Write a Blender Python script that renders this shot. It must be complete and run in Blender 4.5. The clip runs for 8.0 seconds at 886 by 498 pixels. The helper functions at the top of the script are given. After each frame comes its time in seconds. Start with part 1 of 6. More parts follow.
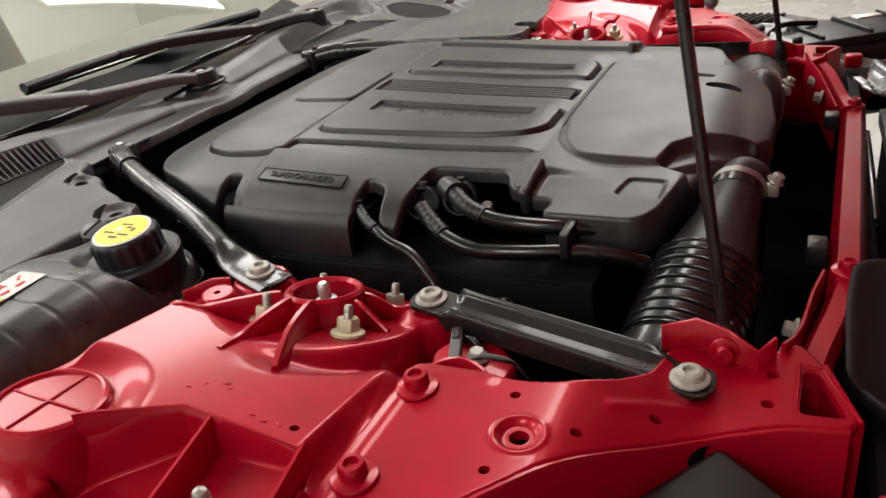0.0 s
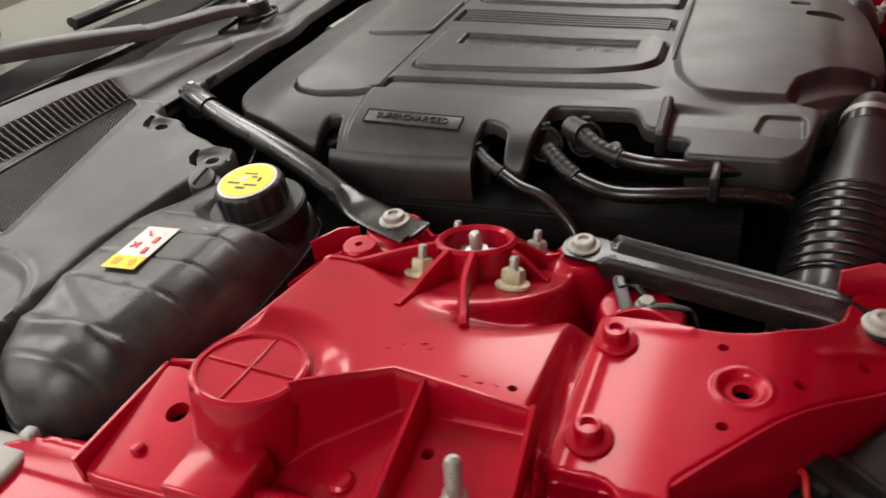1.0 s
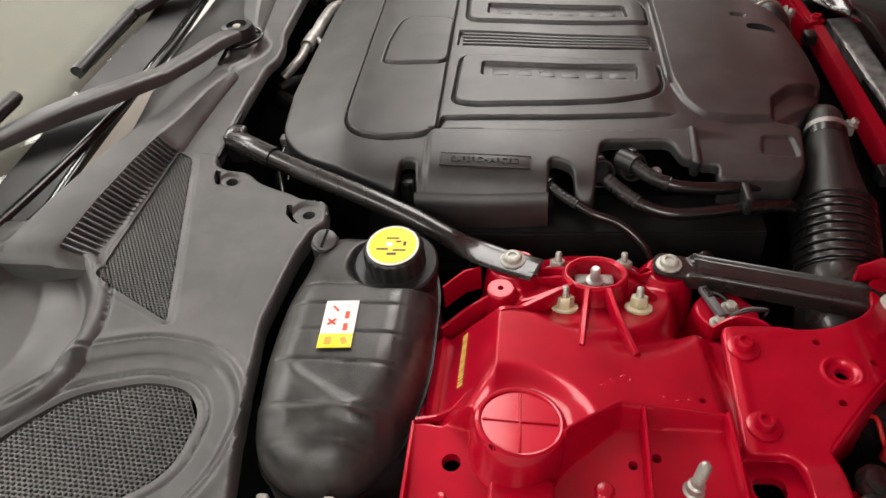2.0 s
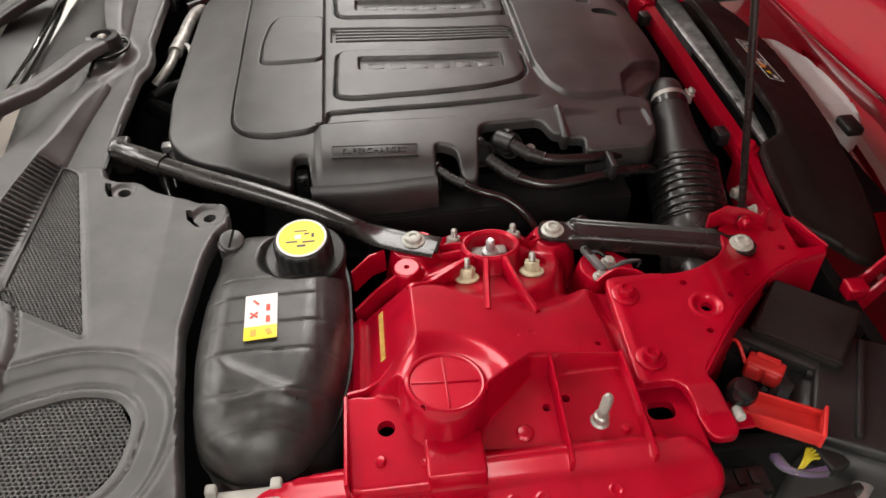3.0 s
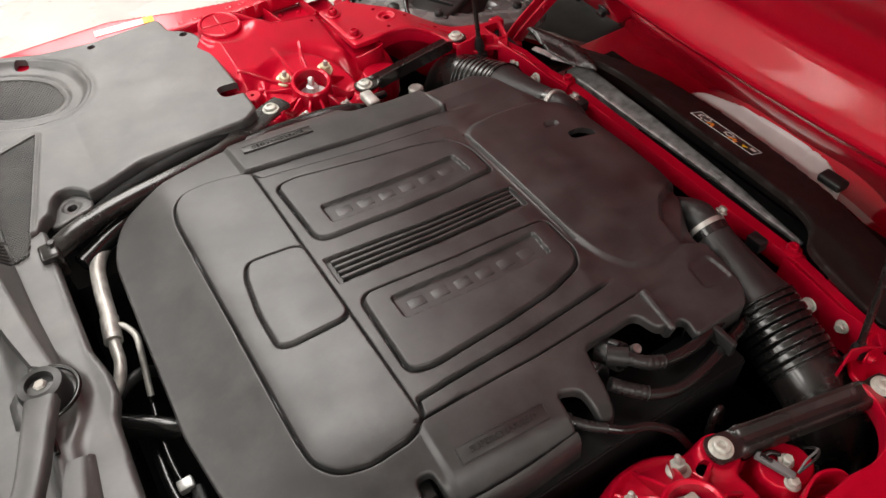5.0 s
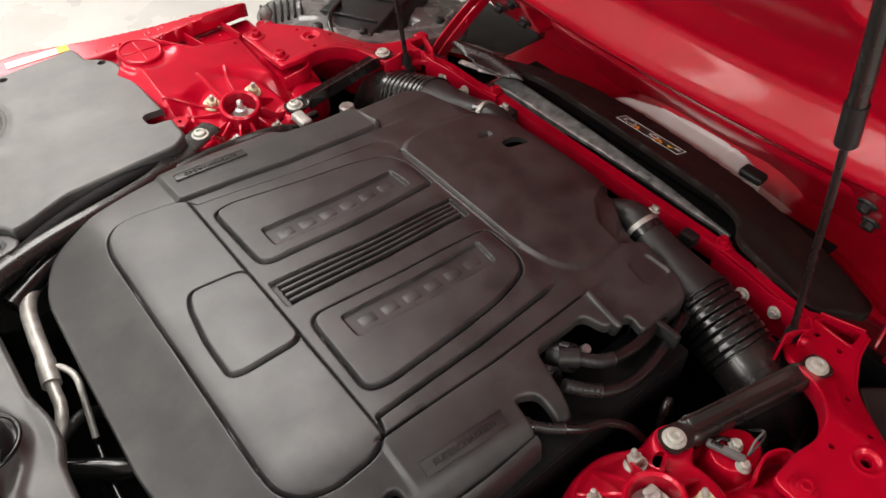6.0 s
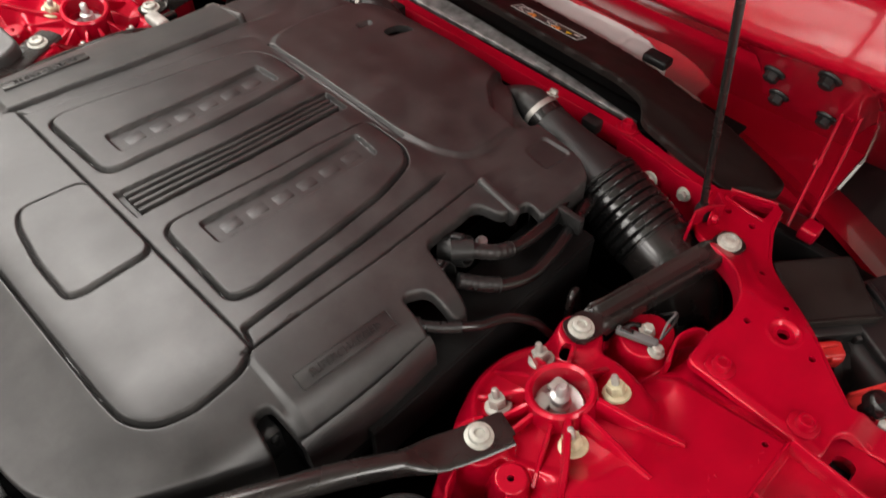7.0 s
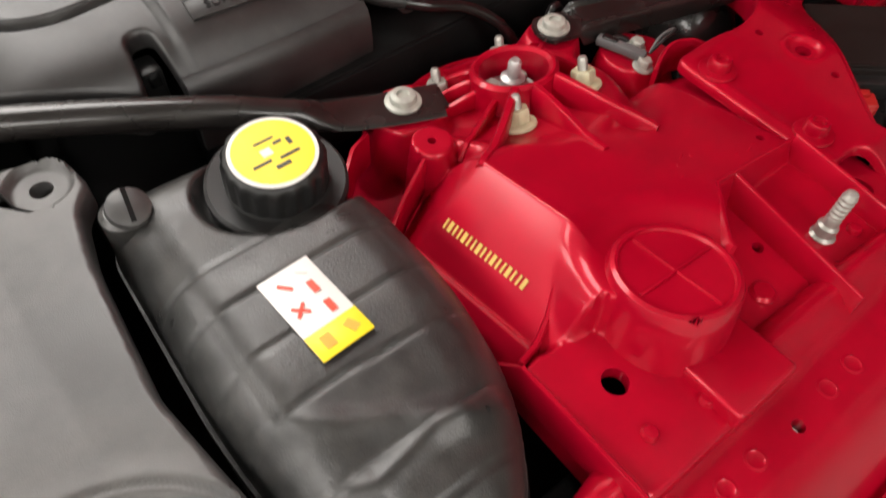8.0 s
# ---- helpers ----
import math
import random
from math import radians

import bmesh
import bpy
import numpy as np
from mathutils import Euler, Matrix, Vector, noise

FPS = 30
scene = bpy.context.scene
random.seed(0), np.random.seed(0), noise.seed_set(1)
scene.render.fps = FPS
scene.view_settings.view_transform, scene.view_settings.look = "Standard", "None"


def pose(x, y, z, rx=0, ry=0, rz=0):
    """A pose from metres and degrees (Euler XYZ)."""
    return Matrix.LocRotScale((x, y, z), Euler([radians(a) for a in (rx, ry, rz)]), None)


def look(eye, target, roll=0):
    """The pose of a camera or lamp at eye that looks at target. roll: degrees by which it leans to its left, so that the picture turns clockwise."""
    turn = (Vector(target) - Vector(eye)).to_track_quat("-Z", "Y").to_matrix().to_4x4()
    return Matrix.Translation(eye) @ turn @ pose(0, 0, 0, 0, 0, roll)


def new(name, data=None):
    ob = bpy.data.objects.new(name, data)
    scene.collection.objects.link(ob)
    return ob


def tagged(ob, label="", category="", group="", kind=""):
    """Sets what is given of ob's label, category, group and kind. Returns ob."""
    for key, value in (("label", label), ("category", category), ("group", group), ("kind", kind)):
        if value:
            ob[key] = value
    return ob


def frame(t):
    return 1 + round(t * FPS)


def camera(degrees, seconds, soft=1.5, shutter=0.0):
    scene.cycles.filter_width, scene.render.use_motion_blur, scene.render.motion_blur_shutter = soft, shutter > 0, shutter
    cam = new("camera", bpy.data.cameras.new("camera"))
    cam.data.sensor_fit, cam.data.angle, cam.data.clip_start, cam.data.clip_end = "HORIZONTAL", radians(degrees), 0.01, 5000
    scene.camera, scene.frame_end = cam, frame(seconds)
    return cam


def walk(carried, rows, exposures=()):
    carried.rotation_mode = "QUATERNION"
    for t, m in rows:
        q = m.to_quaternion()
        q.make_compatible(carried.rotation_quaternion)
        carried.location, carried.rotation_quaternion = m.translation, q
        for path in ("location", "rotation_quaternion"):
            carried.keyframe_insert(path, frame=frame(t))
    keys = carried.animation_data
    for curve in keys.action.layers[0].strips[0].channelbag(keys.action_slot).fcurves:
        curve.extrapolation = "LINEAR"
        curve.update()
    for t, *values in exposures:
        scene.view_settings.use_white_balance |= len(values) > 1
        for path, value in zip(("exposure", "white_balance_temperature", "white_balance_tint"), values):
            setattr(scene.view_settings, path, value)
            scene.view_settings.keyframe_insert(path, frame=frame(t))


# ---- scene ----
cam = camera(60.9, 8.0, 1.5, 0.2)
PATH = [
    (0, (0.315, -1.031, 1.223), (-0.515, 0.544, 0.311), -8.6),
    (0.5, (0.27, -1.045, 1.254), (-0.581, 0.465, 0.255), -8.1),
    (1, (0.142, -1.071, 1.256), (-0.593, 0.433, 0.162), -8.9),
    (1.2, (0.026, -1.082, 1.284), (-0.552, 0.424, 0.102), -8.7),
    (2.3, (-0.175, -1.221, 1.551), (-0.327, 0.251, 0.206), -4.2),
    (2.5, (-0.18, -1.237, 1.555), (-0.255, 0.234, 0.203), -2.8),
    (3, (-0.215, -1.237, 1.544), (-0.098, 0.219, 0.178), -2.6),
    (3.5, (-0.289, -1.093, 1.517), (0.021, 0.315, 0.131), -4.8),
    (4, (-0.368, -0.88, 1.577), (0.105, 0.448, 0.158), -5.8),
    (4.5, (-0.457, -0.724, 1.673), (0.127, 0.497, 0.2), -4.8),
    (4.7, (-0.482, -0.696, 1.705), (0.134, 0.497, 0.223), -4.2),
    (5.8, (-0.532, -0.674, 1.752), (0.275, 0.413, 0.28), -1.9),
    (6, (-0.531, -0.672, 1.737), (0.307, 0.401, 0.272), -1.4),
    (6.5, (-0.494, -0.681, 1.71), (0.401, 0.317, 0.226), -1.5),
    (7, (-0.472, -0.702, 1.593), (0.439, 0.184, 0.049), 0.4),
    (7.5, (-0.468, -0.777, 1.414), (0.417, 0.076, -0.164), 2.6),
    (8, (-0.484, -0.872, 1.293), (0.32, 0.03, -0.301), 3.1),
]
walk(cam, [(t, look(eye, target, roll)) for t, eye, target, roll in PATH], [(0.0, -0.27), (0.5, -0.34), (1.2, -0.2), (2.4, -0.06), (3.4, 0.03), (4.5, 0.08), (6.0, 0.08), (7.0, 0.20), (7.5, 0.12), (8.0, 0.02)])

# ---------------------------------------------------------------- light
scene.view_settings.exposure = 0.0
world = bpy.data.worlds.new("room_air")
world.use_nodes = True
scene.world = world
world.node_tree.nodes["Background"].inputs[0].default_value = (1.0, 0.96, 0.9, 1)
world.node_tree.nodes["Background"].inputs[1].default_value = 0.12

CEIL = 2.9
LAMPS = [(-0.15, 1.35), (-0.15, 3.9), (-0.3, -3.2), (-2.7, -2.4), (-2.7, 0.3), (-2.7, 2.7), (-4.8, 0.3)]
LAMP_WATTS = 46.0


def ceiling_lamp(x, y):
    data = bpy.data.lights.new("panel_light", "AREA")
    data.shape, data.size, data.size_y = "RECTANGLE", 1.0, 1.8
    data.energy, data.color = LAMP_WATTS, (1.0, 0.965, 0.945)
    lamp = new("panel_light", data)
    lamp.matrix_basis = pose(x, y, CEIL - 0.07)
    return lamp


# ---------------------------------------------------------------- materials
def links(mat):
    mat.use_nodes = True
    t = mat.node_tree
    return t, t.nodes["Principled BSDF"]


def material(name, colour, rough=0.5, metal=0.0, coat=0.0, grain=0.0, grain_size=900.0, dust=0.0,
             dust_colour=(0.35, 0.32, 0.29), blotch=0.15, blotch_size=18.0, rough_vary=0.1, coat_rough=0.06, spec=0.5):
    """Base colour with blotches and fine grain, dust in patches, uneven roughness and a fine relief."""
    mat = bpy.data.materials.new(name)
    t, p = links(mat)
    n = t.nodes
    co = n.new("ShaderNodeTexCoord")
    big = n.new("ShaderNodeTexNoise")
    big.inputs["Scale"].default_value = blotch_size
    big.inputs["Detail"].default_value = 5
    t.links.new(co.outputs["Object"], big.inputs["Vector"])
    fine = n.new("ShaderNodeTexNoise")
    fine.inputs["Scale"].default_value = grain_size
    fine.inputs["Detail"].default_value = 3
    t.links.new(co.outputs["Object"], fine.inputs["Vector"])
    ramp = n.new("ShaderNodeMapRange")
    ramp.inputs["From Min"].default_value, ramp.inputs["From Max"].default_value = 0.3, 0.7
    ramp.inputs["To Min"].default_value, ramp.inputs["To Max"].default_value = 1 - blotch, 1 + blotch
    t.links.new(big.outputs["Fac"], ramp.inputs["Value"])
    mul = n.new("ShaderNodeMix")
    mul.data_type, mul.blend_type = "RGBA", "MULTIPLY"
    mul.inputs["Factor"].default_value = 1.0
    mul.inputs["A"].default_value = (*colour, 1)
    t.links.new(ramp.outputs["Result"], mul.inputs["B"])
    out = mul.outputs["Result"]
    if dust:
        spots = n.new("ShaderNodeTexNoise")
        spots.inputs["Scale"].default_value = blotch_size * 0.55
        spots.inputs["Detail"].default_value = 9
        spots.inputs["Roughness"].default_value = 0.65
        t.links.new(co.outputs["Object"], spots.inputs["Vector"])
        r2 = n.new("ShaderNodeMapRange")
        r2.inputs["From Min"].default_value, r2.inputs["From Max"].default_value = 0.42, 0.8
        r2.inputs["To Min"].default_value, r2.inputs["To Max"].default_value = 0.0, dust
        t.links.new(spots.outputs["Fac"], r2.inputs["Value"])
        mix = n.new("ShaderNodeMix")
        mix.data_type = "RGBA"
        t.links.new(r2.outputs["Result"], mix.inputs["Factor"])
        t.links.new(out, mix.inputs["A"])
        mix.inputs["B"].default_value = (*dust_colour, 1)
        out = mix.outputs["Result"]
    t.links.new(out, p.inputs["Base Color"])
    r3 = n.new("ShaderNodeMapRange")
    r3.inputs["From Min"].default_value, r3.inputs["From Max"].default_value = 0.3, 0.7
    r3.inputs["To Min"].default_value, r3.inputs["To Max"].default_value = max(0.02, rough - rough_vary), min(1, rough + rough_vary)
    t.links.new(big.outputs["Fac"], r3.inputs["Value"])
    t.links.new(r3.outputs["Result"], p.inputs["Roughness"])
    p.inputs["Metallic"].default_value = metal
    p.inputs["Coat Weight"].default_value = coat
    p.inputs["Coat Roughness"].default_value = coat_rough
    p.inputs["Specular IOR Level"].default_value = spec
    if grain:
        bump = n.new("ShaderNodeBump")
        bump.inputs["Strength"].default_value = grain
        bump.inputs["Distance"].default_value = 0.0004
        t.links.new(fine.outputs["Fac"], bump.inputs["Height"])
        t.links.new(bump.outputs["Normal"], p.inputs["Normal"])
    return mat


RED = material("red_paint", (0.36, 0.0004, 0.015), 0.40, 0.30, 0.5, spec=0.10, grain=0.08, grain_size=260, dust=0.006, blotch=0.10, rough_vary=0.06, coat_rough=0.13)
RED_GLOSS = material("red_gloss_paint", (0.37, 0.0012, 0.014), 0.36, 0.10, 1.0, blotch=0.06, rough_vary=0.03, coat_rough=0.08, spec=0.15)
RED_PLASTIC = material("red_plastic", (0.50, 0.02, 0.018), 0.45, grain=0.2, grain_size=500)
COVER = material("moulded_cover_plastic", (0.0130, 0.0125, 0.0124), 0.41, spec=0.50, grain=0.16, grain_size=1500, dust=0.10, blotch=0.2, rough_vary=0.04, dust_colour=(0.30, 0.29, 0.28))
COWL = material("cowl_plastic", (0.038, 0.038, 0.038), 0.42, spec=0.62, grain=0.5, grain_size=1300, dust=0.14, blotch=0.15, rough_vary=0.06)
TANK = material("tank_plastic", (0.021, 0.021, 0.0205), 0.35, grain=0.6, grain_size=700, dust=0.08, blotch=0.25, blotch_size=50, rough_vary=0.08)
BLACK = material("black_plastic", (0.011, 0.011, 0.011), 0.40, grain=0.3, grain_size=900, dust=0.02, spec=0.34)
# Near-black that holds the shade of deep places in its colour.
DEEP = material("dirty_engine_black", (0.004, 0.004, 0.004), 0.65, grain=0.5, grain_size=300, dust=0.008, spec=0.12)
GLOSS = material("black_enamel", (0.010, 0.0085, 0.008), 0.28, coat=0.3, grain=0.05, grain_size=300, dust=0.015, rough_vary=0.05, spec=0.38)
RUBBER = material("rubber_hose", (0.005, 0.005, 0.005), 0.20, grain=0.2, grain_size=700, dust=0.015)
ZINC = material("zinc_plate", (0.35, 0.35, 0.31), 0.40, 0.15, grain=0.25, grain_size=700, blotch=0.2, blotch_size=120)
YELLOW_ZINC = material("yellow_passivated_steel", (0.50, 0.47, 0.31), 0.42, 0.12, grain=0.25, grain_size=700, blotch=0.2, blotch_size=120)
STEEL = material("bare_steel", (0.34, 0.33, 0.30), 0.38, 0.5, grain=0.2, grain_size=500)
ALLOY = material("brushed_alloy", (0.50, 0.50, 0.49), 0.42, 0.7, grain=0.4, grain_size=220, blotch=0.3, blotch_size=60)
CAST = material("weathered_alloy", (0.27, 0.265, 0.26), 0.42, 0.55, grain=0.9, grain_size=260, blotch=0.5, blotch_size=45, dust=0.35, dust_colour=(0.12, 0.11, 0.10))
PIPE = material("aged_metal_pipe", (0.30, 0.29, 0.27), 0.46, 0.6, grain=0.4, grain_size=300, blotch=0.3, blotch_size=50)
SILVER = material("silver_plastic", (0.60, 0.60, 0.59), 0.4, 0.0, grain=0.2, grain_size=500, blotch=0.06)
SHROUD = material("shroud_plastic", (0.012, 0.009, 0.008), 0.50, grain=0.25, grain_size=900, dust=0.01, spec=0.18)
MOULD = material("grey_gloss_moulding", (0.11, 0.11, 0.108), 0.26, spec=0.7, grain=0.2, grain_size=300, blotch=0.3)
WHITE = material("white_label", (0.66, 0.645, 0.62), 0.45, blotch=0.04)
YELLOW = material("yellow_label", (0.80, 0.60, 0.015), 0.40, blotch=0.05)
MARK = material("label_print_dark", (0.03, 0.03, 0.03), 0.5)
MARK_RED = material("label_print_red", (0.65, 0.05, 0.02), 0.5)
MARK_ORANGE = material("label_print_orange", (0.85, 0.30, 0.03), 0.5)
MARK_GREY = material("label_print_grey", (0.60, 0.60, 0.58), 0.5)
GOLD = material("yellow_paint_stamp", (0.62, 0.42, 0.10), 0.5)
SEAL = material("grey_rubber_seal", (0.10, 0.095, 0.09), 0.6, grain=0.3)
NATURAL = material("natural_plastic", (0.36, 0.35, 0.32), 0.45)
CEILING = material("ceiling_paint", (0.62, 0.61, 0.58), 0.9, grain=0.2, grain_size=60, blotch=0.05, blotch_size=1.5)
DULL = material("dull_wall_paint", (0.34, 0.33, 0.31), 0.85, grain=0.2, grain_size=60, blotch=0.05, blotch_size=1.5)
WALL = material("room_paint", (0.78, 0.76, 0.70), 0.8, grain=0.2, grain_size=60, blotch=0.05, blotch_size=1.5)
CREAM = material("cream_wall_paint", (0.50, 0.485, 0.45), 0.8, grain=0.2, grain_size=60, blotch=0.05, blotch_size=1.5)
FLOOR = material("floor_epoxy", (0.46, 0.45, 0.43), 0.30, grain=0.1, grain_size=40, blotch=0.08, blotch_size=3, dust=0.1)
SEAT = material("cabin_trim", (0.15, 0.13, 0.11), 0.7, grain=0.3)
WIRES = [material("wire_violet", (0.16, 0.10, 0.20), 0.5), material("wire_yellow", (0.60, 0.50, 0.03), 0.5),
         material("wire_grey", (0.09, 0.09, 0.09), 0.5)]

GLASS = bpy.data.materials.new("tinted_glass")
_t, _p = links(GLASS)
_p.inputs["Base Color"].default_value = (0.90, 0.96, 0.92, 1)
_p.inputs["Roughness"].default_value = 0.02
_p.inputs["Transmission Weight"].default_value = 1.0
_p.inputs["IOR"].default_value = 1.48

LIT = bpy.data.materials.new("lamp_diffuser")
_t, _p = links(LIT)
_p.inputs["Base Color"].default_value = (0.9, 0.9, 0.9, 1)
_p.inputs["Emission Color"].default_value = (1.0, 0.94, 0.86, 1)
_p.inputs["Emission Strength"].default_value = 4.5


# Glow of the added, unseen window that lights the bonnet's steep face.
WINDOW_GLOW = bpy.data.materials.new("pale_sky")
_t, _p = links(WINDOW_GLOW)
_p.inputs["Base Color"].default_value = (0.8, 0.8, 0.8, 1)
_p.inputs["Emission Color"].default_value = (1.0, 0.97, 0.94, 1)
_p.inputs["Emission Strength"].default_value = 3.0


# ---------------------------------------------------------------- mesh tools
def thing(name, at, label, category, group="", kind=""):
    root = new(name)
    root.empty_display_size = 0.05
    root.matrix_basis = pose(*at)
    return tagged(root, label, category, group, kind)


def link_part(name, me, mat, parent, label="", at=None):
    ob = new(name, me)
    if mat and not me.materials:
        me.materials.append(mat)
    if parent is not None:
        ob.parent = parent
        ob.matrix_parent_inverse = parent.matrix_basis.inverted() if parent.type == "EMPTY" else Matrix()
        if parent.type != "EMPTY" and parent.matrix_basis != Matrix():
            ob.matrix_parent_inverse = parent.matrix_basis.inverted()
    if at is not None:
        ob.matrix_basis = at
    if label:
        ob["label"] = label
    return ob


def part(name, bm, mat, parent, label="", at=None, smooth=True):
    me = bpy.data.meshes.new(name)
    bm.to_mesh(me)
    bm.free()
    if smooth:
        me.polygons.foreach_set("use_smooth", [True] * len(me.polygons))
        me.set_sharp_from_angle(angle=radians(38))
    return link_part(name, me, mat, parent, label, at)


def mesh_of(name, verts, faces, smooth=True, sharp=38):
    me = bpy.data.meshes.new(name)
    me.from_pydata([tuple(map(float, v)) for v in verts], [], [tuple(map(int, f)) for f in faces])
    if smooth:
        me.polygons.foreach_set("use_smooth", [True] * len(me.polygons))
        if sharp:
            me.set_sharp_from_angle(angle=radians(sharp))
    me.update()
    return me


def box_bm(cx, cy, cz, sx, sy, sz, bevel=0.003, segments=2, turn=None):
    bm = bmesh.new()
    bmesh.ops.create_cube(bm, size=1)
    bmesh.ops.scale(bm, vec=(sx, sy, sz), verts=bm.verts)
    if bevel:
        bmesh.ops.bevel(bm, geom=bm.edges[:], offset=min(bevel, min(sx, sy, sz) * 0.45), segments=segments, affect="EDGES", profile=0.5)
    m = Matrix.Translation((cx, cy, cz))
    if turn is not None:
        m = m @ turn
    bmesh.ops.transform(bm, matrix=m, verts=bm.verts)
    return bm


def lathe_mesh(name, profile, segments=24, flat=False):
    """Turned about z; profile: (radius, height) from the bottom outwards to the top."""
    verts, faces = [], []
    for r, z in profile:
        for i in range(segments):
            a = 2 * math.pi * i / segments
            verts.append((r * math.cos(a), r * math.sin(a), z))
    for k in range(len(profile) - 1):
        for i in range(segments):
            j = (i + 1) % segments
            faces.append((k * segments + i, k * segments + j, (k + 1) * segments + j, (k + 1) * segments + i))
    faces.append(tuple(range(segments))[::-1])
    top = (len(profile) - 1) * segments
    faces.append(tuple(top + i for i in range(segments)))
    return mesh_of(name, verts, faces, not flat, 35)


def join(name, meshes):
    """One mesh out of several (mesh, matrix) pairs."""
    verts, faces = [], []
    for me, m in meshes:
        base = len(verts)
        verts += [m @ v.co for v in me.vertices]
        faces += [[base + i for i in f.vertices] for f in me.polygons]
    return mesh_of(name, verts, faces, True, 35)


def smooth_path(pts, per=8, closed=False):
    """Catmull-Rom points through pts."""
    p = [Vector(q) for q in pts]
    n = len(p)
    out = []
    for i in range(n if closed else n - 1):
        if closed:
            a, b, c, d = p[(i - 1) % n], p[i], p[(i + 1) % n], p[(i + 2) % n]
        else:
            a, b, c, d = p[max(i - 1, 0)], p[i], p[i + 1], p[min(i + 2, n - 1)]
        for k in range(per):
            t = k / per
            out.append(0.5 * ((2 * b) + (c - a) * t + (2 * a - 5 * b + 4 * c - d) * t * t + (3 * b - a - 3 * c + d) * t ** 3))
    if not closed:
        out.append(p[-1])
    return out


def tube_mesh(name, pts, radius, segments=14, per=8, flat=None):
    """Round tube along pts. radius: a number or f(u), u 0..1. flat: f(u) giving (width, height) factors."""
    path = smooth_path(pts, per)
    n = len(path)
    tangents = [(path[min(i + 1, n - 1)] - path[max(i - 1, 0)]).normalized() for i in range(n)]
    up = Vector((0, 0, 1)) if abs(tangents[0].z) < 0.9 else Vector((1, 0, 0))
    side = tangents[0].cross(up).normalized()
    verts, faces = [], []
    for i in range(n):
        side = (side - side.dot(tangents[i]) * tangents[i]).normalized()
        top = side.cross(tangents[i])
        u = i / (n - 1)
        r = radius(u) if callable(radius) else radius
        fw, fh = flat(u) if flat else (1, 1)
        for k in range(segments):
            a = 2 * math.pi * k / segments
            verts.append(path[i] + side * (math.cos(a) * r * fw) + top * (math.sin(a) * r * fh))
    for i in range(n - 1):
        for k in range(segments):
            j = (k + 1) % segments
            faces.append((i * segments + k, i * segments + j, (i + 1) * segments + j, (i + 1) * segments + k))
    faces.append(tuple(range(segments))[::-1])
    faces.append(tuple((n - 1) * segments + k for k in range(segments)))
    return mesh_of(name, verts, faces, True, 50)


def bar_mesh(name, pts, widths, thicks, per=6):
    """A bar of rounded rectangular section along pts, its width and thickness changing from point to point."""
    path = smooth_path(pts, per)
    n = len(path)
    where = np.linspace(0, len(pts) - 1, n)
    verts, faces = [], []
    section = [(0.5, -0.5), (0.5, 0.22), (0.44, 0.40), (0.30, 0.5), (-0.30, 0.5), (-0.44, 0.40), (-0.5, 0.22), (-0.5, -0.5)]
    for i, p in enumerate(path):
        d = path[min(i + 1, n - 1)] - path[max(i - 1, 0)]
        across = Vector((d.y, -d.x, 0)).normalized()
        up = across.cross(d.normalized())
        w, h = np.interp(where[i], range(len(pts)), widths), np.interp(where[i], range(len(pts)), thicks)
        verts += [p + across * (u * w) + up * (v * h) for u, v in section]
    for i in range(n - 1):
        for k in range(8):
            j = (k + 1) % 8
            faces.append((i * 8 + k, i * 8 + j, (i + 1) * 8 + j, (i + 1) * 8 + k))
    faces += [tuple(range(8))[::-1], tuple((n - 1) * 8 + k for k in range(8))]
    bm = bmesh.new()
    bm.from_mesh(mesh_of("m", verts, faces))
    bmesh.ops.recalc_face_normals(bm, faces=bm.faces)
    me = bpy.data.meshes.new(name)
    bm.to_mesh(me)
    bm.free()
    me.polygons.foreach_set("use_smooth", [True] * len(me.polygons))
    me.set_sharp_from_angle(angle=radians(40))
    return me


def fillet(pts, r=0.01, steps=5):
    """Closed outline with rounded corners; a point may carry its own radius as a third number."""
    out = []
    n = len(pts)
    for i in range(n):
        p = Vector(pts[i][:2])
        a, b = Vector(pts[i - 1][:2]), Vector(pts[(i + 1) % n][:2])
        rr = pts[i][2] if len(pts[i]) > 2 else r
        da, db = (a - p), (b - p)
        cut = min(rr, da.length * 0.45, db.length * 0.45)
        q0, q1 = p + da.normalized() * cut, p + db.normalized() * cut
        for k in range(steps + 1):
            t = k / steps
            out.append(tuple((1 - t) ** 2 * q0 + 2 * t * (1 - t) * p + t * t * q1))
    return out


def sdf(poly, X, Y):
    """Signed distance to a closed outline, negative inside."""
    P = np.asarray(poly, float)[:, :2]
    Q = np.roll(P, -1, axis=0)
    best = np.full(X.shape, 1e9)
    inside = np.zeros(X.shape, bool)
    for (ax, ay), (bx, by) in zip(P, Q):
        ex, ey = bx - ax, by - ay
        ll = ex * ex + ey * ey
        if ll < 1e-14:
            continue
        t = np.clip(((X - ax) * ex + (Y - ay) * ey) / ll, 0, 1)
        best = np.minimum(best, (X - ax - t * ex) ** 2 + (Y - ay - t * ey) ** 2)
        if ay != by:
            hit = ((ay > Y) != (by > Y)) & (X < ex * (Y - ay) / (by - ay) + ax)
            inside ^= hit
    d = np.sqrt(best)
    return np.where(inside, -d, d)


